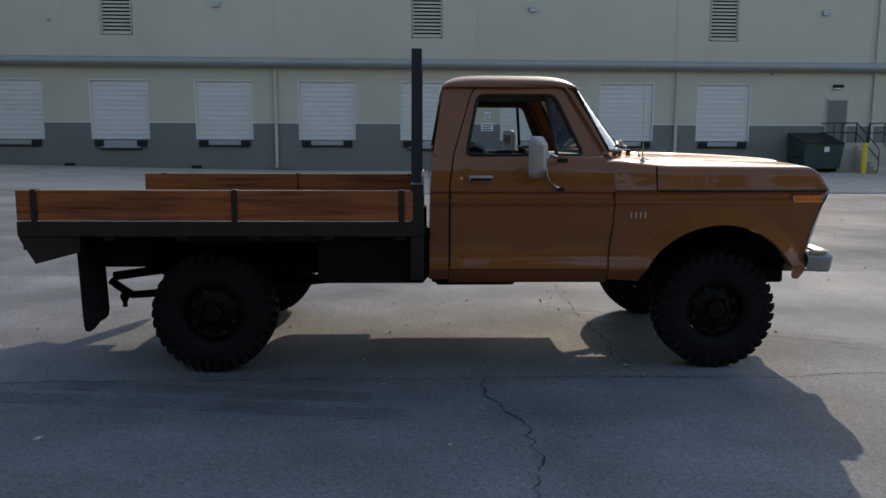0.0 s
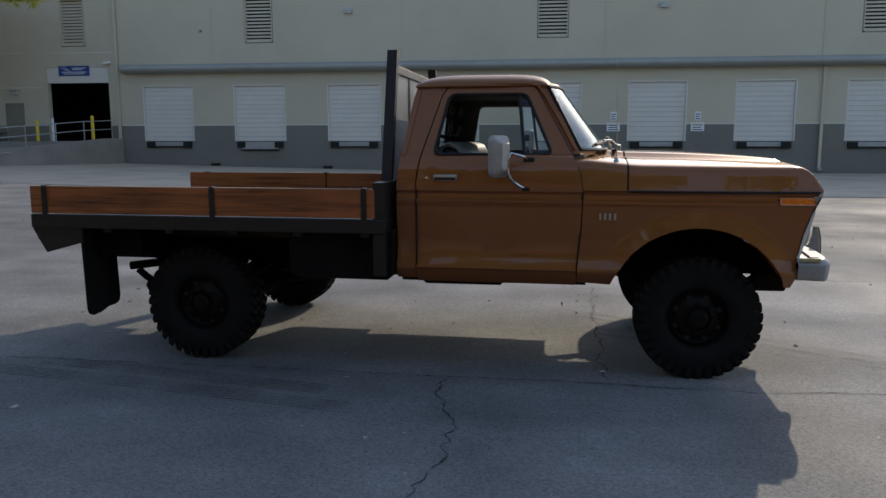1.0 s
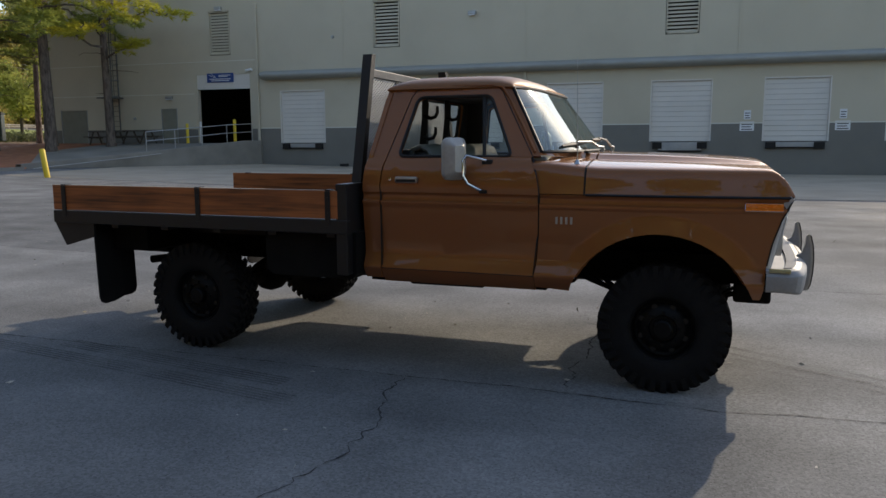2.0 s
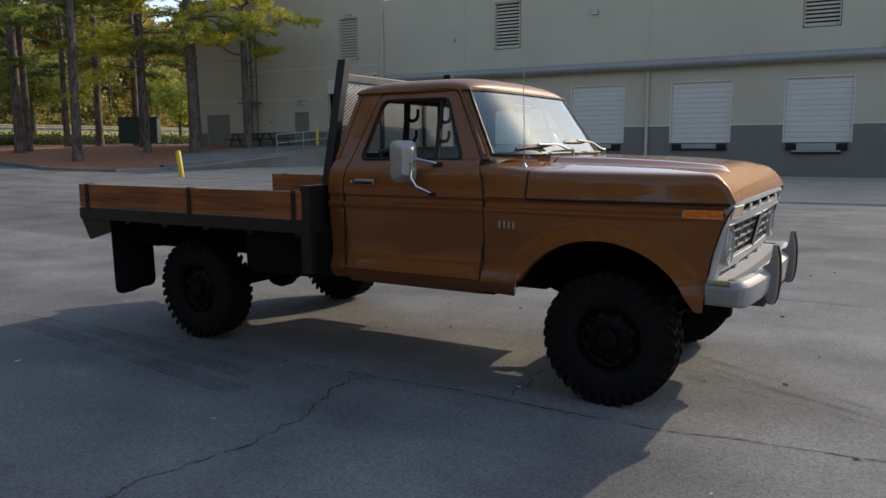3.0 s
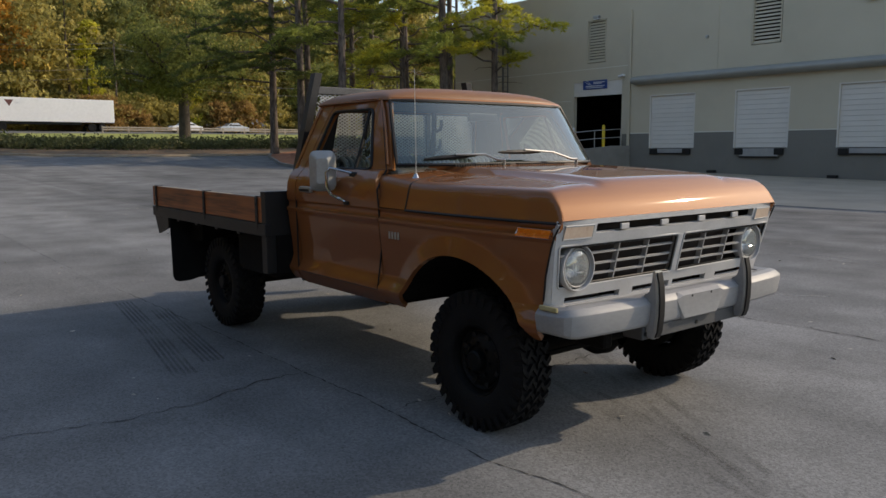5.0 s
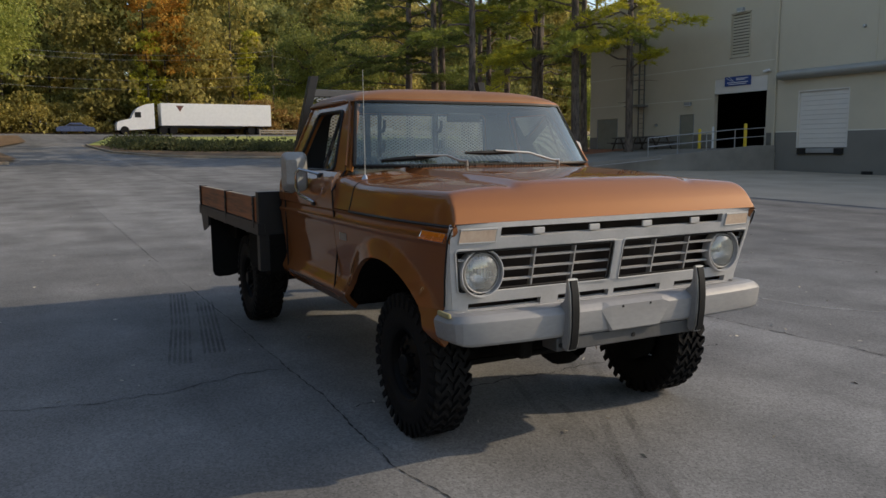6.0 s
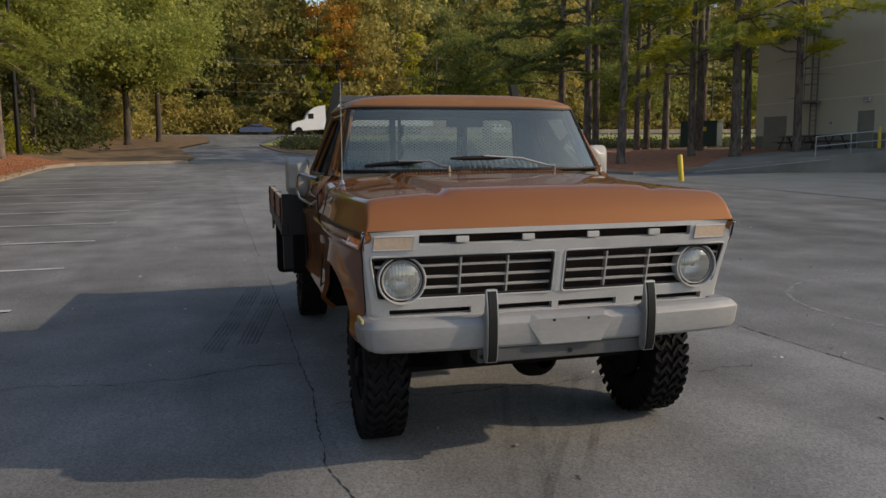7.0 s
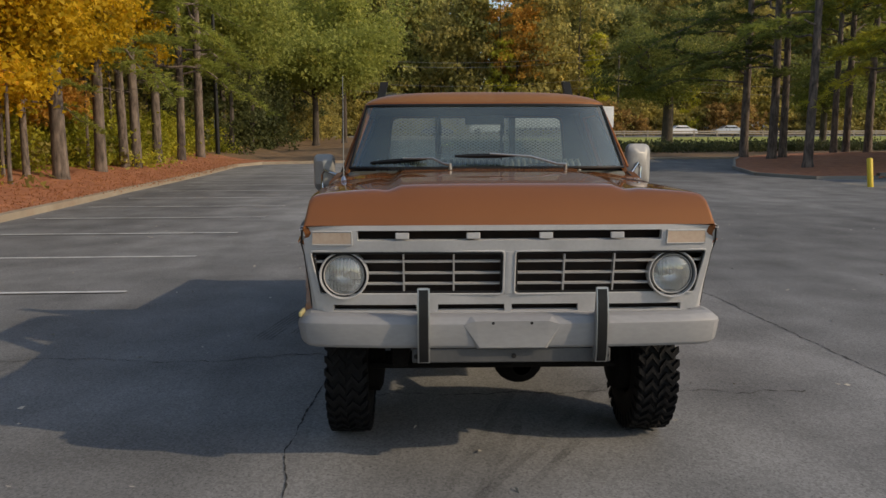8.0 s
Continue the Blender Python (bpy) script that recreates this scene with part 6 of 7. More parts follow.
# ---- flatbed ----
bed = part("flatbed", boxed(-2.50, -0.08, -1.16, 1.16, 0.985, 1.015), BLACK, truck, "black steel flatbed with wooden side boards")
for s in (-1, 1):
    part("edge_channel", boxed(-2.53, -0.05, min(s * 1.15, s * 1.205), max(s * 1.15, s * 1.205), 0.930, 1.022, bevel=0.006), BLACK, bed)
    for x0, x1 in ((-2.53 if s < 0 else -2.60, -1.215), (-1.205, -0.12)):
        y0, y1 = sorted((s * 1.158, s * 1.196))
        b = part("side_board", boxed(x0, x1, y0, y1, 1.028, 1.212, bevel=0.004), WOOD, bed, "reddish-brown stained wooden side board")
        # pale strip: wear on the board's top plus sunlight put into its colour
        part("worn_sunlit_edge", boxed(x0 + 0.004, x1 - 0.004, y0 + 0.004, y1 - 0.004, 1.2115, 1.2145), WORNWOOD, b, "bare worn top edge, with sunlight put into its pale colour")
    for x in (-2.42, -1.21, -0.19):
        y0, y1 = sorted((s * 1.197, s * 1.209))
        k = part("stake", boxed(x - 0.018, x + 0.018, y0, y1, 0.98, 1.210, bevel=0.003), BLACK, bed, "black steel stake")
        part("stake_hook", boxed(x - 0.014, x + 0.014, min(s * 1.14, s * 1.209), max(s * 1.14, s * 1.209), 1.212, 1.219), BLACK, k)
        for z in (1.07, 1.16):
            part("bolt", lathe(bmesh.new(), [(0.0005, s * 0.006), (0.008, s * 0.004), (0.008, 0)], 8, "y", (x, s * 1.209, z)), BLACK, k)
    tail = [(-2.53, 0.935), (-2.53, 0.915), (-2.44, 0.758), (-2.165, 0.832), (-2.165, 0.935)]
    part("tail_gusset", drape(tail, lambda x, z, s=s: (x, s * 1.185, z), 0.02, (), (), (), (0, s, 0)), BLACK, bed)
    y0, y1 = sorted((s * 0.76, s * 1.16))
    c = 0.055
    outline = [(y0, 0.925), (y0, 0.31 + c), (y0 + c * 0.3, 0.31 + c * 0.3), (y0 + c, 0.31), (y1 - c, 0.31), (y1 - c * 0.3, 0.31 + c * 0.3), (y1, 0.31 + c), (y1, 0.925)]
    fl = drape(outline, lambda y, z: (-2.192, y, z), 0.016, (), frange(-1.1, 1.1, 0.1), (0.5, 0.7), (1, 0, 0))
    for v in fl.verts:
        v.co.x += 0.03 * (0.86 - v.co.z) + 0.012 * math.sin(v.co.y * 9)
        if v.co.z < 0.5 and abs(v.co.y) < 0.9:
            v.co.z += 0.02
    part("mud_flap", fl, RUBBER, bed, "black rubber mud flap")
    y0, y1 = sorted((s * 0.62, s * 1.12))
    tb = bmesh.new()
    o = [(-0.72, 0.66), (-0.66, 0.625), (-0.06, 0.625), (-0.03, 0.66), (-0.03, 0.935), (-0.72, 0.935)]
    vs0 = [tb.verts.new((x, y0, z)) for x, z in o]
    vs1 = [tb.verts.new((x, y1, z)) for x, z in o]
    tb.faces.new(vs0)
    tb.faces.new(vs1)
    for k in range(6):
        tb.faces.new((vs0[k], vs0[(k + 1) % 6], vs1[(k + 1) % 6], vs1[k]))
    bmesh.ops.recalc_face_normals(tb, faces=tb.faces[:])
    part("underbody_box", tb, UNDER, bed, "black steel box under the bed")
for x in (-2.45, -2.0, -1.55, -1.1, -0.65, -0.2):
    part("bed_joist", boxed(x - 0.03, x + 0.03, -1.15, 1.15, 0.90, 0.985), BLACK, bed)
for s in (-1, 1):
    part("bed_sill", boxed(-2.5, -0.1, s * 0.43 - 0.05, s * 0.43 + 0.05, 0.80, 0.90), BLACK, bed)
part("rear_beam", boxed(-2.185, -1.86, -0.98, 0.98, 0.71, 0.90, bevel=0.01), UNDER, bed, "black cross beam behind the rear axle")
part("tail_bar", boxed(-2.53, -2.46, -1.15, 1.15, 0.84, 1.02, bevel=0.006), BLACK, bed)
# headboard: solid foot, leaning posts, top rail and expanded metal
HB_X = -0.100
hb = part("headboard", boxed(-0.135, -0.055, -1.195, 1.195, 0.66, 1.255, bevel=0.005), BLACK, bed, "black headboard frame filled with expanded metal")


def post_y(z):
    return 0.935 - (z - 1.25) * 0.242


for s in (-1, 1):
    rows = [[(HB_X + dx, s * (post_y(z) + dy), z) for dx, dy in ((-0.034, -0.030), (0.034, -0.030), (0.034, 0.030), (-0.034, 0.030))] for z in (1.20, 1.5, 1.8, 2.115)]
    bm = grid_mesh(rows, close=True)
    bm.faces.new([bm.verts.new(p) for p in rows[-1]])
    part("post", bm, BLACK, hb)
part("top_rail", boxed(HB_X - 0.028, HB_X + 0.028, -post_y(1.99), post_y(1.99), 1.962, 2.018, bevel=0.005), SUNLITBLACK, hb, "black steel top rail, lightened for the sun on it")
for y in (-0.30, 0.30):
    part("upright", boxed(HB_X - 0.022, HB_X + 0.022, y - 0.022, y + 0.022, 1.25, 1.965), BLACK, hb)
wire = bmesh.new()
for sgn in (-1, 1):
    k = -2.2
    while k < 2.2:
        pts = []
        for i in range(25):
            z = 1.255 + 0.71 * i / 24
            y = k + sgn * (z - 1.25) * 1.75
            if abs(y) < post_y(z) - 0.02:
                pts.append((HB_X + 0.012 + 0.002 * sgn, y, z))
        if len(pts) > 1:
            a, b = Vector(pts[0]), Vector(pts[-1])
            d = (b - a).normalized()
            n = d.cross(Vector((1, 0, 0))) * 0.0044
            q = Vector((0.002, 0, 0))
            ring = [[p - n - q, p + n - q, p + n + q, p - n + q] for p in (a, b)]
            vs = [[wire.verts.new(c) for c in r] for r in ring]
            for j in range(4):
                wire.faces.new((vs[0][j], vs[0][(j + 1) % 4], vs[1][(j + 1) % 4], vs[1][j]))
        k += 0.042
part("expanded_metal", wire, METALMESH, hb, "diamond mesh of expanded metal")["kind"] = "stuff"

# ---- cab interior ----
seat = part("bench_seat", boxed(0.28, 0.82, -0.80, 0.80, 0.86, 1.06, bevel=0.04), VINYL, truck, "dark green vinyl bench seat with upright ribs", smooth=40)
part("backrest", boxed(0.225, 0.36, -0.77, 0.77, 0.98, 1.465, bevel=0.05), VINYLDARK, seat, "dark seat back between pale ribs", smooth=40)
for i in range(34):
    y = -0.755 + 1.51 * i / 33
    part("rib", tube(bmesh.new(), [(0.45, y, 1.04), (0.405, y, 1.12), (0.392, y, 1.30), (0.375, y, 1.40), (0.340, y, 1.465), (0.285, y, 1.490), (0.230, y, 1.470), (0.205, y, 1.40), (0.20, y, 1.20)], [0.014] + [0.0185] * 7 + [0.014], 8), VINYL, seat, "glossy dark vinyl rib of the seat back" if i == 0 else "", smooth=True)
part("dashboard", boxed(0.95, 1.15, -0.90, 0.90, 1.10, 1.395, bevel=0.04), CABIN, truck, smooth=40)
part("dash_pad", boxed(0.92, 1.18, -0.90, 0.90, 1.385, 1.432, bevel=0.02), surf("dash_pad", (0.10, 0.11, 0.10), (0.15, 0.16, 0.15), 8, 0.6), truck, smooth=40)
sw = part("steering_wheel", lathe(bmesh.new(), [(0.195 + 0.012 * math.cos(a), 0.012 * math.sin(a)) for a in [2 * math.pi * k / 8 for k in range(8)]], 36, "x", closed=True), TRIMBLACK, truck, "thin black steering wheel", smooth=True)
sw.matrix_basis = pose(0.83, 0.40, 1.30, 0, -28, 0)
col = part("column", tube(bmesh.new(), [(0, 0, 0), (0.25, 0, -0.02)], 0.025, 8), TRIMBLACK, sw)
for k in range(3):
    a = radians(90 + 120 * k)
    part("spoke", tube(bmesh.new(), [(0.01, 0, 0), (0, 0.19 * math.cos(a), 0.19 * math.sin(a))], 0.012, 6), TRIMBLACK, sw)
part("inside_mirror", boxed(0.93, 0.95, -0.13, 0.13, 1.74, 1.80, bevel=0.008), TRIMBLACK, truck)
for y in (-0.29, 0.19):
    o = [(0.085, 1.450), (0.135, 1.450), (0.150, 1.60), (0.165, 1.80), (0.150, 1.845), (0.115, 1.845), (0.112, 1.70)]
    plate = drape(o, lambda x, z: (x, y - 0.007, z), 0, (), (), (), (0, -1, 0))
    r = bmesh.ops.extrude_face_region(plate, geom=plate.faces[:])
    bmesh.ops.translate(plate, vec=(0, 0.014, 0), verts=[q for q in r["geom"] if isinstance(q, bmesh.types.BMVert)])
    bmesh.ops.recalc_face_normals(plate, faces=plate.faces[:])
    rack = part("window_rack", plate, TRIMBLACK, truck, "black hook rack at the rear window")
    for z, x in ((1.555, 0.135), (1.705, 0.150)):
        part("hook", tube(bmesh.new(), [(x - 0.02, y, z + 0.01), (x + 0.03, y, z - 0.012), (x + 0.065, y, z - 0.002), (x + 0.082, y, z + 0.03), (x + 0.082, y, z + 0.075)], [0.016, 0.014, 0.014, 0.013, 0.011], 8), TRIMBLACK, rack, smooth=True)

# ---- trees ----
def limb_points(rng, start, az, length, rise, droop, n=6):
    p, pts = Vector(start), []
    for i in range(n + 1):
        t = i / n
        pts.append(p + Vector((math.cos(az) * length * t, math.sin(az) * length * t, length * (rise * t - droop * t * t))) + Vector((rng.uniform(-1, 1), rng.uniform(-1, 1), rng.uniform(-1, 1))) * 0.04 * length * (t > 0))
    return pts


def pine(name, at, seed, height=21.0, radius=0.24, low=6.0, lean=(0.0, 0.0), spread_=3.6, label="tall pine with a bare rough trunk and feathery needles", mat=None, side=None, flare=1.0):
    """A pine: bare trunk, drooping limbs and tufts of long needles."""
    rng = random.Random(seed)
    t = thing(name, label, "tree", at, group="pines")
    def axis(z):
        return Vector((lean[0] * z + 0.05 * math.sin(z * 0.35 + seed), lean[1] * z + 0.05 * math.cos(z * 0.3 + seed), z))
    zs = [-0.3, 0.0, 0.25, 0.8] + [height * k / 14 for k in range(1, 15)]
    rs = [radius * (1 + 0.5 * flare), radius * (1 + 0.3 * flare), radius * (1 + 0.1 * flare), radius * 1.02] + [max(0.03, radius * (1 - 0.9 * (k / 14) ** 1.3)) for k in range(1, 15)]
    part("trunk", tube(bmesh.new(), [axis(z) for z in zs], rs, 12), BARK, t, smooth=True)
    lim, tips, dirs = bmesh.new(), [], []
    z = low
    while z < height * 0.97:
        k = (z - low) / (height - low)
        L = spread_ * (1.05 + 0.25 * math.sin(math.pi * min(1, 0.3 + 0.8 * k))) * (1 - 0.6 * k * k) * rng.uniform(0.6, 1.15)
        az = rng.uniform(0, 2 * math.pi)
        if side is not None and z < low + 4.5:
            az = side + rng.uniform(-1.1, 1.1)
        pts = limb_points(rng, axis(z), az, L, rng.uniform(0.05, 0.50), rng.uniform(0.15, 0.5), 7)
        tube(lim, pts, [0.068 - 0.008 * i for i in range(len(pts))], 5, cap=False)
        along = (pts[-1] - pts[0]).normalized()
        across = along.cross(Vector((0, 0, 1))).normalized()
        for q in range(18):
            # flat sprays of twigs to both sides, tufted with long needles
            u = 0.34 + 0.66 * (q + rng.random()) / 18
            i = min(len(pts) - 2, int(u * (len(pts) - 1)))
            base = pts[i].lerp(pts[i + 1], u * (len(pts) - 1) - i)
            way = (across * (1 if q % 2 else -1) * rng.uniform(0.5, 1.0) + along * rng.uniform(0.35, 1.0) + Vector((0, 0, rng.gauss(0.05, 0.16)))).normalized()
            reach = rng.uniform(0.5, 1.25) * (1.15 - 0.45 * u)
            for r in range(6):
                f = (r + rng.random()) / 6
                c = base + way * reach * f + Vector((rng.gauss(0, 0.06), rng.gauss(0, 0.06), rng.gauss(0, 0.045) - 0.10 * f * f))
                for _ in range(10):
                    tips.append(c)
                    dirs.append(way + Vector((rng.gauss(0, 0.6), rng.gauss(0, 0.6), rng.gauss(0.15, 0.30))))
        z += rng.uniform(0.28, 0.78) * (1.0 if z < 11 else 2.0)
    # a few dead snags on the bare trunk
    for _ in range(5):
        zz = rng.uniform(2.5, low + 2)
        tube(lim, limb_points(rng, axis(zz), rng.uniform(0, 6.28), rng.uniform(0.6, 1.8), 0.25, 0.25, 4), [0.025, 0.02, 0.016, 0.012, 0.006], 4, cap=False)
    part("branchwork", lim, BARK, t, smooth=True)["kind"] = "stuff"
    ob = leaves("crown", np.array([tuple(p) for p in tips]), seed + 1, 0.30, 0.14, mat or NEEDLES, t, "open crown of needle tufts", dirs=np.array([tuple(d) for d in dirs]), corners=3)
    ob["kind"] = "stuff"
    return t


def broadleaf(name, at, seed, height, crown_r, crown_low, leaf, count, mat, label, trunk_r=0.2, group="", bark=None, clump=0.55, flatten=1.0, category="tree", corners=4):
    """A broad-leaved tree: forked limbs, twigs and clumps of leaves with gaps."""
    rng, nr = random.Random(seed), np.random.default_rng(seed)
    t = thing(name, label, category, at, group=group)
    fork = crown_low + (height - crown_low) * 0.12
    tr = bmesh.new()
    tube(tr, [(0, 0, -0.3), (0, 0, 0.0), (0.02, 0.01, 0.3), (0.05 * rng.uniform(-1, 1), 0.05, fork * 0.6), (0.1 * rng.uniform(-1, 1), 0.1 * rng.uniform(-1, 1), fork)], [trunk_r * 1.45, trunk_r * 1.3, trunk_r * 1.05, trunk_r * 0.9, trunk_r * 0.75], 10)
    part("trunk", tr, bark or OAKBARK, t, smooth=True)
    lim, ends = bmesh.new(), []
    n = 11
    for i in range(n):
        az = 2 * math.pi * i / n + rng.uniform(-0.3, 0.3)
        up = rng.uniform(0.15, 1.0)
        L = math.hypot(crown_r * rng.uniform(0.6, 1.0) * (1 - 0.45 * up), (height - fork) * up * 0.9)
        ang = math.atan2((height - fork) * up * 0.9, crown_r * (1 - 0.45 * up))
        start = Vector((0, 0, fork * rng.uniform(0.75, 1.0)))
        pts = [start]
        for k in range(1, 7):
            u = k / 6
            pts.append(start + Vector((math.cos(az) * math.cos(ang) * L * u, math.sin(az) * math.cos(ang) * L * u, math.sin(ang) * L * u - 0.1 * L * u * u * (1 - up) + 0.06 * L * math.sin(3 * u))) + Vector((rng.gauss(0, 0.03), rng.gauss(0, 0.03), rng.gauss(0, 0.03))) * L)
        tube(lim, pts, [trunk_r * 0.5 * (1 - 0.85 * k / 6) for k in range(7)], 6, cap=False)
        for k in range(2, 7):
            for _ in range(3):
                d = Vector((rng.gauss(0, 1), rng.gauss(0, 1), rng.gauss(0.15, 0.6))).normalized() * rng.uniform(0.3, 0.9) * crown_r * 0.38
                e = pts[k] + d
                tube(lim, [pts[k], pts[k].lerp(e, 0.5) + Vector((0, 0, 0.05)), e], [0.025, 0.016, 0.007], 4, cap=False)
                ends += [pts[k].lerp(e, 0.55), e]
    part("branchwork", lim, bark or OAKBARK, t, smooth=True)["kind"] = "stuff"
    ends = np.array([tuple(e) for e in ends])
    ends = ends[ends[:, 2] > crown_low * 0.85]
    pick = nr.integers(0, len(ends), count)
    pos = ends[pick] + nr.normal(size=(count, 3)) * clump * np.array([1, 1, 0.62 * flatten])
    ob = leaves("crown", pos, seed + 1, leaf, 0.95, mat, t, "uneven crown of small leaves", droop=0.3, corners=corners)
    ob["kind"] = "stuff"
    return t


# pines on the island: three grown, the rest turned copies of them
P1 = pine("pine_tree", (-32.4, 25.65, terrace_z(-32.4, 25.65) + 0.10), 11, 21, 0.23, 6.4, (0.008, 0.0), 3.2)
P2 = pine("pine_tree", (-40.6, 27.7, terrace_z(-40.6, 27.7)), 12, 23, 0.27, 5.6, (-0.01, 0.01), 4.2, mat=NEEDLESDARK, side=-2.2)
P3 = pine("pine_tree", (-30.4, 31.6, terrace_z(-30.4, 31.6)), 13, 22, 0.28, 5.8, (0.004, -0.004), 3.8, mat=NEEDLES)
pine("pine_tree", (-29.5, 35.0, terrace_z(-29.5, 35.0)), 14, 20, 0.23, 4.8, (0.006, 0.0), 3.7, mat=NEEDLESYEL, label="pine before the wing wall with yellowing needles", side=-0.6)
pine("pine_tree", (-33.5, 31.0, terrace_z(-33.5, 31.0)), 15, 20, 0.21, 4.9, (0.0, -0.006), 3.8, mat=NEEDLESYEL, label="pine with low yellowing branches", side=-1.9)
pine("pine_tree", (-43.5, 27.3, terrace_z(-43.5, 27.3)), 16, 22, 0.27, 4.9, (0.0, -0.004), 6.2, mat=NEEDLESDARK, label="tall pine with wide low branches over the drive", side=-1.8)
for src, x, y, rz, k in ((P2, -41.5, 28.9, 70, 0.9), (P1, -47.0, 35.4, 130, 1.0), (P2, -49.0, 37.4, 300, 0.95), (P3, -45.8, 37.2, 200, 0.95), (P3, -38.6, 35.0, 40, 1.0), (P1, -33.3, 34.7, 170, 1.0),
                         (P2, -46.5, 41.0, 220, 1.0), (P3, -49.0, 53.0, 160, 1.05), (P1, -48.0, 48.0, 75, 1.0)):
    copy_thing(src, pose(x, y, terrace_z(x, y), 0, 0, rz) @ Matrix.Scale(k, 4))
# row of pines on the south bank
S1 = pine("pine_tree", (-20.15, -6.75, bank_z(-20.15, -6.75)), 21, 20, 0.245, 4.9, (0.0, -0.008), 3.2, flare=0.6)
S2 = pine("pine_tree", (-24.3, -7.02, bank_z(-24.3, -7.02)), 22, 19, 0.215, 4.6, (0.006, 0.0), 3.4, flare=0.6)
for src, x, y, rz, k in ((S1, -27.1, -7.2, 120, 0.80), (S2, -28.0, -7.0, 200, 1.0), (S2, -31.6, -7.12, 60, 1.03), (S1, -35.0, -7.0, 240, 0.92), (S1, -38.7, -6.92, 320, 1.05), (S2, -19.5, -7.6, 90, 0.55), (S1, -12.0, -7.2, 30, 1.0),
                         (S1, -30.0, -10.5, 280, 1.0), (S2, -36.0, -11.5, 100, 1.05), (S1, -24.0, -11.0, 170, 1.0)):
    copy_thing(src, pose(x, y, bank_z(x, y) - 0.05, 0, 0, rz) @ Matrix.Scale(k, 4))
pl = thing("light_pole", "black round light pole behind the kerb", "pole", (-42.6, -6.9, bank_z(-42.6, -6.9)))
part("shaft", tube(bmesh.new(), [(0, 0, -0.2), (0, 0, 9.0)], [0.15, 0.10], 14), TRIMBLACK, pl, smooth=True)
part("hand_hole", boxed(-0.05, 0.05, -0.16, -0.13, 1.6, 2.1), METALGREY, pl)

# yellow maples at the south bank
MAPLES = ((-15.0, -9.0, 9.5, 4.0, 1.6), (-18.2, -9.4, 9.5, 3.4, 1.4), (-22.6, -9.9, 9.0, 2.9, 1.2), (-13.0, -11.0, 12.0, 4.2, 1.8), (-19.6, -11.4, 11.0, 3.6, 1.2), (-24.0, -9.3, 8.6, 2.3, 3.2), (-26.4, -9.0, 9.0, 2.0, 4.4), (-30.2, -8.8, 10.5, 2.2, 5.2), (-17.0, -6.9, 9.0, 2.4, 4.4), (-18.6, -7.9, 8.5, 2.7, 2.4), (-21.9, -7.7, 9.0, 2.6, 3.6), (-25.2, -7.9, 9.0, 2.2, 3.4))
for i, (x, y, h, r, low_) in enumerate(MAPLES):
    broadleaf("maple_tree", (x, y, bank_z(x, y)), 41 + i, h, r, low_, 0.15, 22000, ORANGELEAF if i == 2 else MAPLEGREEN if i == 4 else MAPLELEAF, "maple in yellow and orange autumn leaf", 0.10 if i < 5 else 0.06, "maples", BARK, 0.42, corners=3)
# oaks by the drive and on the lawn
broadleaf("oak_tree", (-65.0, -3.3, bank_z(-65, -3.3) + 0.05), 51, 16.0, 8.0, 4.2, 0.25, 30000, OAKLEAF, "spreading green oak beside the drive", 0.30, "oaks", clump=0.85, corners=3)
broadleaf("oak_tree", (-72.0, -1.2, bank_z(-72, -1.2)), 52, 17.0, 7.0, 3.6, 0.26, 26000, OAKLEAF, "green oak beside the drive", 0.27, "oaks", clump=0.85, corners=3)
broadleaf("oak_tree", (-49.0, -8.0, bank_z(-49, -8)), 53, 14.0, 6.0, 4.4, 0.22, 20000, OAKLEAF, "green oak at the end of the parking rows", 0.2, "oaks", clump=0.8, corners=3)
broadleaf("oak_tree", (-66.9, 30.2, ground_z(-66.9, 30.2)), 54, 13.0, 8.0, 4.6, 0.20, 24000, LAWNOAK, "low-forked oak on the lawn", 0.55, "oaks", clump=0.62, corners=3)
broadleaf("oak_tree", (-66.0, 45.2, ground_z(-66, 45.2)), 55, 9.5, 4.5, 3.0, 0.20, 11000, LAWNOAK, "small dark oak on the lawn", 0.32, "oaks", clump=0.7, corners=3)
broadleaf("oak_tree", (-66.5, 63.5, ground_z(-66.5, 63.5)), 56, 8.5, 4.0, 2.4, 0.22, 8000, OAKLEAF, "small oak on the lawn", 0.17, "oaks", clump=0.6, corners=3)

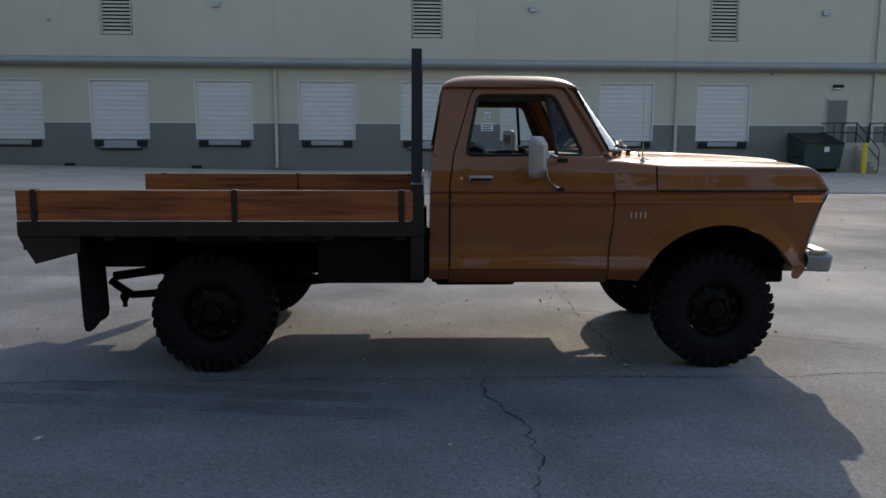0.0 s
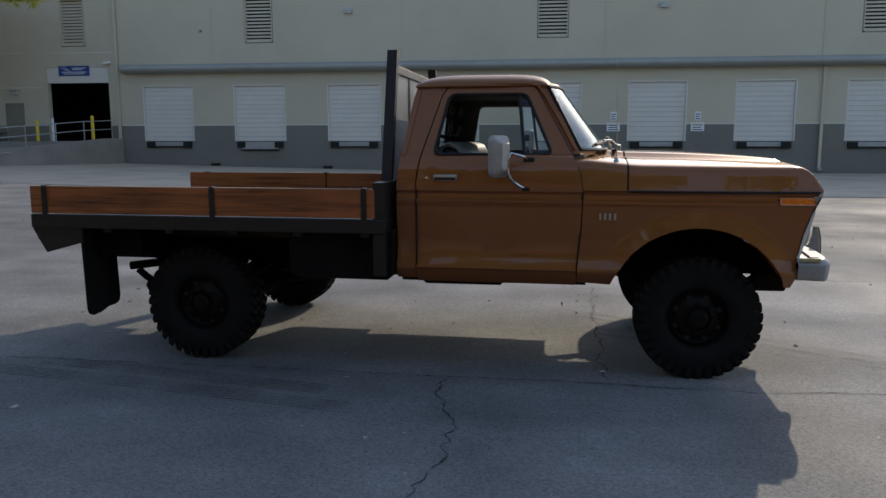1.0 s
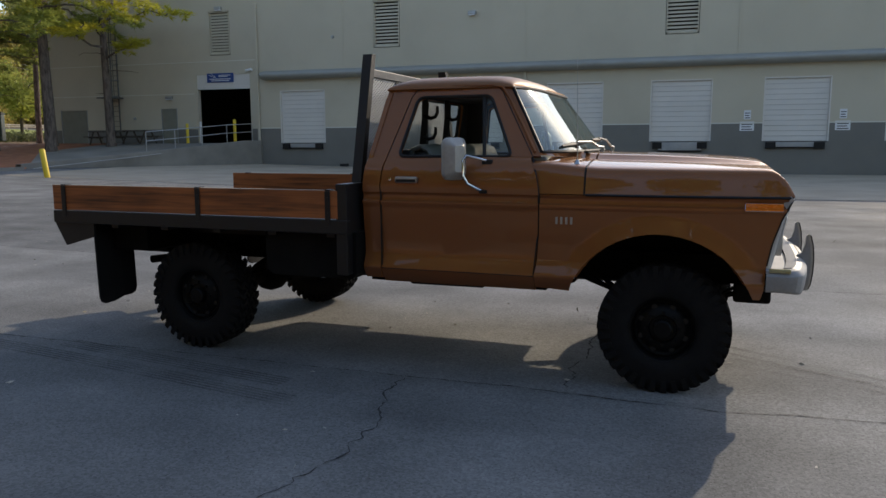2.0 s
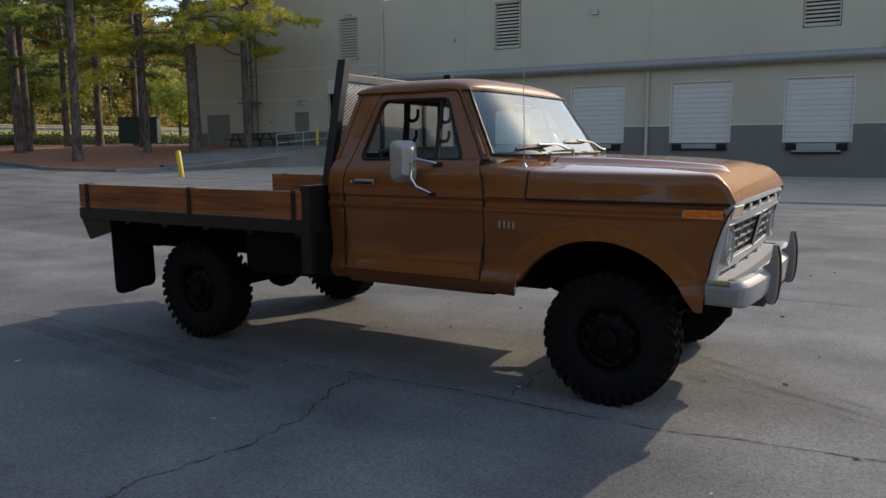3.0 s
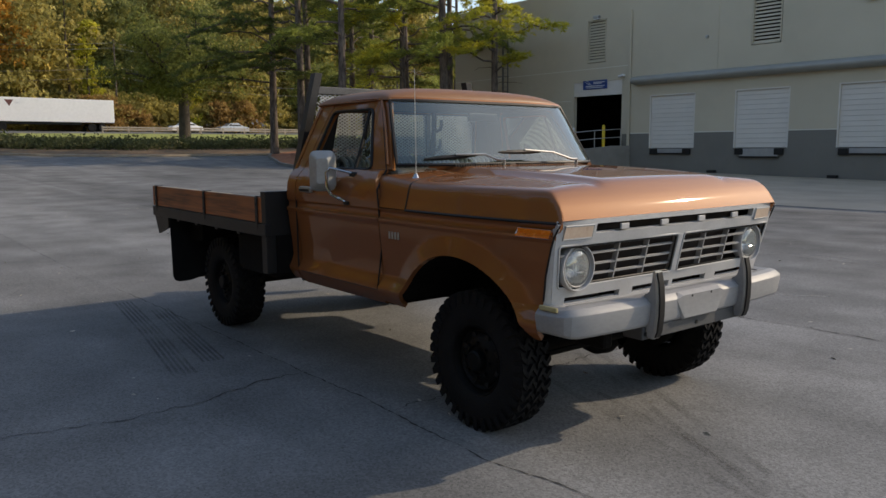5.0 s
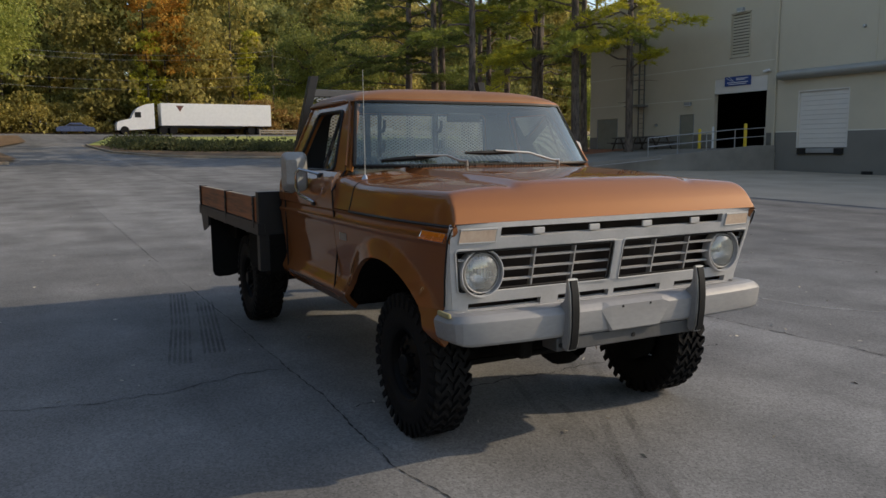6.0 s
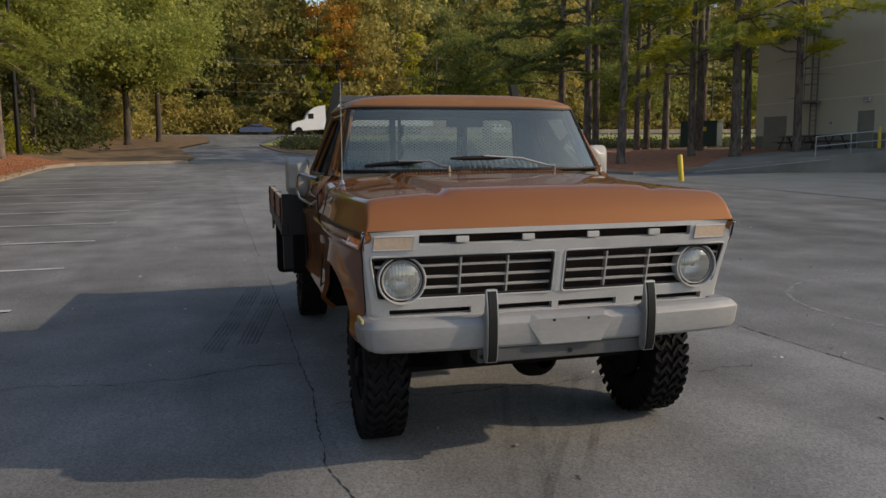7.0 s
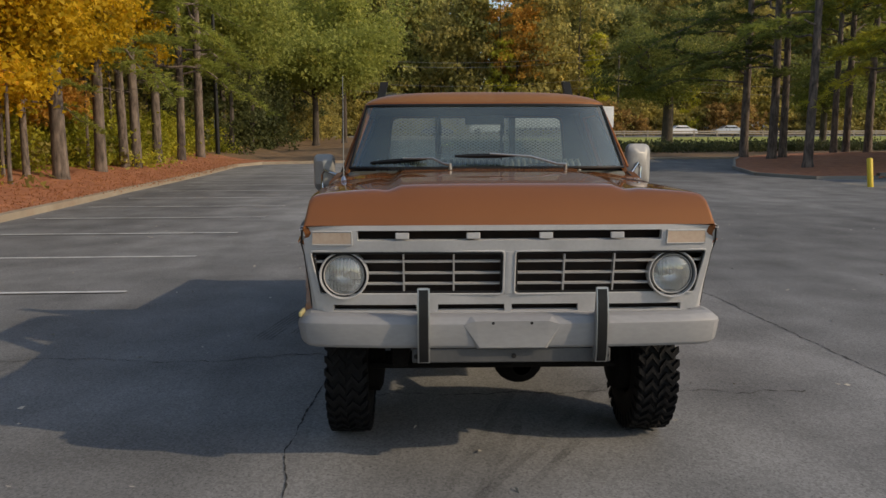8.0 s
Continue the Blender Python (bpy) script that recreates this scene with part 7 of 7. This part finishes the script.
# ---- woods ----
def woods(name, spots, seed, mat, label, leaf, per, crown=(3.0, 5.2), height=(16, 26), low=0.12):
    """A stretch of woodland: trunks in one mesh, foliage in another, in uneven clumps from the ground up."""
    nr = np.random.default_rng(seed)
    rng = random.Random(seed)
    tr, pos = bmesh.new(), []
    for x, y in spots:
        g = ground_z(x, y)
        h, r = rng.uniform(*height), rng.uniform(*crown)
        tube(tr, [(x, y, g - 0.3), (x + rng.uniform(-0.3, 0.3), y + rng.uniform(-0.3, 0.3), g + h * 0.5), (x, y, g + h * 0.92)], [0.2, 0.14, 0.03], 6, cap=False)
        k = 64
        c = np.column_stack([nr.normal(0, r * 0.55, k), nr.normal(0, r * 0.55, k), nr.uniform(h * low, h, k)])
        c[:, :2] *= np.clip(1.25 - 0.75 * (c[:, 2:] / h) ** 2, 0.25, 1.2)
        p = c[nr.integers(0, k, per)] + nr.normal(size=(per, 3)) * np.array([0.62, 0.62, 0.42]) * max(0.45, r / 4.0)
        pos.append(p + np.array([x, y, g]))
    t = thing(name, label, "woods", (0, 0, 0), kind="stuff")
    part("trunks", tr, OAKBARK, t)
    leaves("foliage", np.concatenate(pos), seed + 1, leaf, 0.95, mat, t, droop=0.2, corners=3)


wr = random.Random(77)


def scatter(n, x0, x1, y0, y1):
    return [(wr.uniform(x0, x1), wr.uniform(y0, y1)) for _ in range(n)]


woods("woods_green", scatter(40, -122, -108, -35, 120) + scatter(24, -140, -122, -40, 130), 81, FARGREEN, "dark green woods beyond the road", 0.50, 4300)
woods("woods_olive", scatter(44, -120, -107, -35, 120) + scatter(16, -136, -120, -40, 130), 82, FAROLIVE, "olive and yellowing woods beyond the road", 0.48, 4300)
woods("woods_orange", [(-106.8, 21.6), (-107.8, 24.0), (-109.5, 19.4), (-112, 78), (-111, 96), (-113, -8)], 83, ORANGELEAF, "orange autumn trees among the woods", 0.36, 2600, crown=(1.9, 3.2), height=(18, 24), low=0.42)
woods("brush_rust", [(-103.6, 30.5), (-104.2, 32.5), (-103.8, 34.6), (-104.4, 36.4), (-103.9, 38.5), (-103.8, 50.5), (-104.0, 53.0), (-104.2, 55.0)], 97, RUSTLEAF, "rusty autumn brush at the woods' edge", 0.30, 1700, crown=(1.3, 2.0), height=(2.2, 5.0), low=0.08)
woods("woods_yellow", [(-106.2, 19.0), (-106.0, 33.0), (-106.5, 47.0)], 95, NEEDLESYEL, "slim yellow-green trees at the woods' edge", 0.36, 2600, crown=(1.4, 2.2), height=(10, 15), low=0.10)
woods("woods_back", scatter(60, -170, -148, -70, 170), 89, FARGREEN, "tall woods far beyond the road", 1.2, 1800, crown=(5.5, 7.5), height=(26, 34), low=0.05)
woods("woods_brush", scatter(80, -110, -105.5, -35, 120), 84, FAROLIVE, "brush along the woods' edge", 0.36, 1300, crown=(2.0, 3.0), height=(2.2, 6.0), low=0.05)
woods("woods_south", scatter(30, -100, -8, -22, -13) + scatter(20, -100, -8, -34, -22), 85, FAROLIVE, "mixed woods behind the south bed", 0.34, 4000, height=(12, 20))
woods("woods_south_dark", scatter(24, -100, -8, -26, -16) + scatter(18, -100, -8, -38, -26), 86, FARGREEN, "dark green woods behind the south bed", 0.36, 3400, height=(12, 20))
# never in view: added trees that block low sky from the truck's shaded side
woods("unseen_woods_southeast", scatter(22, -8, 60, -34, -25) + scatter(16, -8, 60, -46, -34), 91, FARGREEN, "unseen woods added to the southeast to darken reflections in the truck's side", 0.9, 2000, height=(15, 22), low=0.05)
woods("brush_south", scatter(44, -62, -12, -13.5, -9.6), 87, FAROLIVE, "undergrowth behind the south bed", 0.21, 1900, crown=(1.4, 2.2), height=(1.6, 4.0), low=0.05)
woods("brush_bank", scatter(34, -46, -11, -10.2, -8.3), 96, MAPLEGREEN, "yellow-green undergrowth right behind the pine row", 0.13, 3000, crown=(0.9, 1.5), height=(1.0, 3.0), low=0.04)
# green saplings in front of the south woods and the shade-toned thicket at the end of the rows
for i, (x, y, h, r) in enumerate(((-12.0, -9.2, 4.0, 1.8), (-14.6, -10.0, 3.6, 1.8), (-17.2, -9.6, 4.2, 1.9), (-20.4, -9.7, 3.8, 1.7), (-25.5, -10.0, 4.4, 1.8))):
    broadleaf("sapling", (x, y, bank_z(x, y) - 0.05), 61 + i, h, r, 0.5, 0.12, 10000, MAPLEGREEN, "yellow-green maple sapling behind the pines", 0.05, "saplings", BARK, 0.42, corners=3)
woods("thicket_edge", scatter(22, -60, -46.5, -11.5, -6.0), 94, SHADELEAF, "thicket right behind the kerb, its leaf colour darkened for shade", 0.22, 2000, crown=(1.4, 2.2), height=(3, 8), low=0.03)
woods("thicket", scatter(34, -66, -43, -17, -10.5), 90, SHADELEAF, "thicket beyond the end of the parking rows, its leaf colour darkened for shade", 0.28, 2200, crown=(1.8, 3.0), height=(4, 11), low=0.04)
woods("thicket_drive", scatter(20, -84, -62, -16, -7.5), 92, SHADELEAF, "thicket under the oaks beside the drive, its leaf colour darkened for shade", 0.34, 2000, crown=(2.0, 3.2), height=(5, 13), low=0.04)
woods("woods_gap", scatter(16, -126, -110, -16, 2) + [(-114, 4.5), (-117, 7.5), (-121, 1.0)], 93, FARGREEN, "dense green woods where the drive meets the road", 0.5, 3800, height=(18, 26), low=0.05)
woods("brush_drive", scatter(22, -100, -76, -12, -5), 88, FAROLIVE, "brush beside the drive", 0.32, 1000, crown=(2.0, 3.0), height=(2.5, 7), low=0.05)

# ground cover along the lawn's edge
hp = []
hr = np.random.default_rng(5)
FRONT = [(10.6, -60.0), (11.4, -55.5), (13.5, -53.0), (18.0, -51.5), (24.0, -51.0), (29.0, -51.5), (36.0, -53.0), (80.0, -54.0)]
for _ in range(1100):
    y = 10.6 + 62 * hr.uniform() ** 1.4
    x = lerp_table(y, FRONT) - 5.0 * hr.uniform()
    hp.append((x, y, ground_z(x, y) + 0.32))
for _ in range(190):
    x, y = hr.uniform(-65.5, -55.0), 10.0 + 3.5 * hr.uniform()
    hp.append((x, y, ground_z(x, y) + 0.34))
hp = np.array(hp)
hc = hp[hr.integers(0, len(hp), 46000)] + hr.normal(size=(46000, 3)) * np.array([0.55, 0.55, 0.24])
hedge = leaves("ground_cover", hc, 6, 0.20, 0.8, HEDGE, None)
tagged(hedge, "low dark green creeping shrubs by the lawn", "shrubs", kind="stuff")
# needles and leaves lying on the straw beds
lr = np.random.default_rng(8)
lx = np.column_stack([lr.uniform(-40, -6, 9000), -4.3 - np.abs(lr.normal(0, 1.6, 9000))])
lc = np.array([(x, y, bank_z(x, y) + 0.012) for x, y in lx])
lt = leaves("leaf_litter", lc, 9, 0.075, 0.4, leafmat("dry_leaves", (0.30, 0.115, 0.05), (0.48, 0.22, 0.10), (0.52, 0.33, 0.13)), None)
tagged(lt, "dry needles and leaves strewn on the bed", "leaf litter", kind="stuff")

# ---- road side ----
fn = thing("road_fence", "low grey timber guard rail along the road", "fence", (0, 0, 0))
for i in range(28):
    y = 31.5 + 3.2 * i
    x = -96.5
    z = ground_z(x, y)
    part("post", boxed(x - 0.09, x + 0.09, y - 0.09, y + 0.09, z - 0.2, z + 0.85), WORNWOOD, fn)
    for h in (0.42, 0.70):
        part("rail", boxed(x + 0.09, x + 0.14, y, y + 3.2, z + h - 0.09, z + h + 0.09), WORNWOOD, fn)


def lorry(x, y, rz):
    z = ground_z(x, y)
    t = thing("semi_truck", "white articulated lorry with a box trailer on the road", "lorry", (x, y, z), rz)
    o = [(0.0, 0.55), (-0.05, 1.25), (0.18, 1.62), (0.7, 1.80), (1.72, 2.02), (2.12, 2.82), (2.45, 3.25), (3.0, 3.62), (3.7, 3.88), (4.6, 3.98), (4.6, 0.75), (1.6, 0.55)]
    rows = [[(px, yy, pz) for px, pz in o] for yy in (-1.15, 1.15)]
    bm = grid_mesh(rows, close=True)
    for r in rows:
        bm.faces.new([bm.verts.new(p) for p in r])
    body = part("cab", bm, WHITE, t)
    for yy in (-1.16, 1.16):
        part("side_window", boxed(2.2, 2.95, yy - 0.005, yy + 0.005, 2.15, 2.85, bevel=0.0), TRIMBLACK, body)
    part("windscreen", boxed(-0.02, 0.02, -1.0, 1.0, 0.0, 0.95, m=pose(1.93, 0, 2.1, 0, 24, 0)), TRIMBLACK, body)
    tr = part("trailer", boxed(5.4, 20.0, -1.27, 1.27, 1.15, 4.05, bevel=0.03), WHITE, t, "plain white box trailer")
    part("emblem", drape([(7.3, 3.75), (8.3, 3.75), (7.8, 2.95)], lambda a, b: (a, -1.275, b), 0.004, (), (), (), (0, -1, 0)), surf("dark_red", (0.10, 0.03, 0.03), (0.14, 0.05, 0.04), 5, 0.6), tr, "dark triangle mark")
    part("emblem", drape([(7.3, 3.75), (8.3, 3.75), (7.8, 2.95)], lambda a, b: (a, 1.275, b), 0.004, (), (), (), (0, 1, 0)), surf("dark_red", (0.10, 0.03, 0.03), (0.14, 0.05, 0.04), 5, 0.6), tr, "dark triangle mark")
    part("skirt", boxed(5.6, 16.0, -1.0, 1.0, 0.85, 1.12), TRIMBLACK, tr)
    for wx in (0.9, 5.6, 6.9, 17.2, 18.5):
        for s in (-1, 1):
            part("wheel", lathe(bmesh.new(), [(0.0005, s * 1.2), (0.28, s * 1.2), (0.30, s * 1.22), (0.5, s * 1.22), (0.52, s * 1.15), (0.52, s * 0.9)], 20, "y", (wx, 0, 0.52)), RUBBER, t)


lorry(-101.5, 14.2, 90)


def far_car(x, y, rz, mat, label):
    t = thing("parked_car", label, "car", (x, y, ground_z(x, y)), rz, group="cars on the road")
    o = [(-2.2, 0.35), (-2.25, 0.75), (-1.9, 0.95), (-1.2, 1.0), (-0.6, 1.42), (0.6, 1.45), (1.3, 1.0), (2.1, 0.85), (2.25, 0.6), (2.2, 0.35)]
    rows = [[(a, yy * (0.82 if b > 1.1 else 1.0), b) for a, b in o] for yy in (-0.88, -0.8, 0.8, 0.88)]
    bm = grid_mesh(rows, close=True)
    for r in (rows[0], rows[-1]):
        bm.faces.new([bm.verts.new(p) for p in r])
    part("body", bm, mat, t, smooth=30)
    for s in (-1, 1):
        part("window", drape([(-1.05, 1.02), (1.12, 1.02), (0.5, 1.38), (-0.5, 1.38)], lambda a, b, s=s: (a, s * (0.885 - 0.15 * (b > 1.2)), b), 0.0, (), (), (), (0, s, 0)), TRIMBLACK, t)
        for wx in (-1.35, 1.35):
            part("wheel", lathe(bmesh.new(), [(0.0005, s * 0.86), (0.2, s * 0.86), (0.32, s * 0.87), (0.33, s * 0.7)], 18, "y", (wx, 0, 0.33)), RUBBER, t)


far_car(-102.5, 9.5, 90, surf("blue_car_paint", (0.02, 0.03, 0.09), (0.03, 0.04, 0.12), 3, 0.3, coat=0.5), "dark blue car on the road")
far_car(-101.0, 44.0, 90, WHITE, "white car on the road beyond the lawn")
far_car(-101.0, 51.0, 90, surf("silver_car_paint", (0.4, 0.4, 0.42), (0.5, 0.5, 0.5), 3, 0.3, metal=0.5), "silver car on the road beyond the lawn")

# transformer cabinet, picnic tables
cb = thing("utility_cabinet", "dark green utility cabinet on the pine straw", "cabinet", (-43.0, 38.4, ground_z(-43, 38.4) + 0.62), 42)
part("body", boxed(-1.3, 1.3, -1.0, 1.0, 0.0, 1.75, bevel=0.03), GREENBOX, cb)
part("lid", boxed(-1.36, 1.36, -1.06, 1.06, 1.75, 1.85, bevel=0.02), GREENBOX, cb)
part("door_seam", boxed(-0.01, 0.01, -1.012, -1.0, 0.1, 1.65), TRIMBLACK, cb)
part("label_plate", boxed(0.3, 0.55, -1.012, -1.0, 1.1, 1.4), YELLOW, cb)


def picnic(x, y, rz):
    t = thing("picnic_table", "dark weathered picnic table with benches", "picnic table", (x, y, terrace_z(x, y) + 0.03), rz, group="picnic tables")
    for i in range(5):
        part("top_board", boxed(-0.95, 0.95, -0.38 + 0.155 * i, -0.24 + 0.155 * i, 0.72, 0.76), OAKBARK, t)
    for s in (-1, 1):
        part("bench", boxed(-0.95, 0.95, s * 0.72 - 0.14, s * 0.72 + 0.14, 0.42, 0.46), OAKBARK, t)
        for q in (-1, 1):
            part("leg", tube(bmesh.new(), [(s * 0.7, q * 0.62, 0.0), (s * 0.7, q * 0.22, 0.72)], 0.045, 6), OAKBARK, t)
        part("brace", boxed(s * 0.7 - 0.03, s * 0.7 + 0.03, -0.72, 0.72, 0.36, 0.42), OAKBARK, t)


picnic(-30.6, 36.0, 12)
picnic(-28.8, 36.6, -8)

# power lines along the road
for k, (x, h) in enumerate(((-104.5, 7.4), (-104.6, 8.6), (-104.4, 11.2), (-104.8, 11.9))):
    pts = []
    for i in range(61):
        y = -60 + 4.0 * i
        u = ((y + 60) % 48) / 48
        pts.append((x, y, ground_z(-104.5, 0) + h - 1.6 * 4 * u * (1 - u)))
    w = thing("power_line", "thin grey power line along the road", "cable", (0, 0, 0), group="power lines")
    part("wire", tube(bmesh.new(), pts, 0.018, 4), METALGREY, w)
for y in (-12, 36, 84):
    u = thing("utility_pole", "brown wooden utility pole beside the road", "pole", (-104.6, y, ground_z(-104.6, y)), group="utility poles")
    part("shaft", tube(bmesh.new(), [(0, 0, -0.3), (0, 0, 12.4)], [0.17, 0.11], 10), OAKBARK, u, smooth=True)
    part("crossarm", boxed(-0.25, 0.2, -0.06, 0.06, 11.1, 11.25), OAKBARK, u)
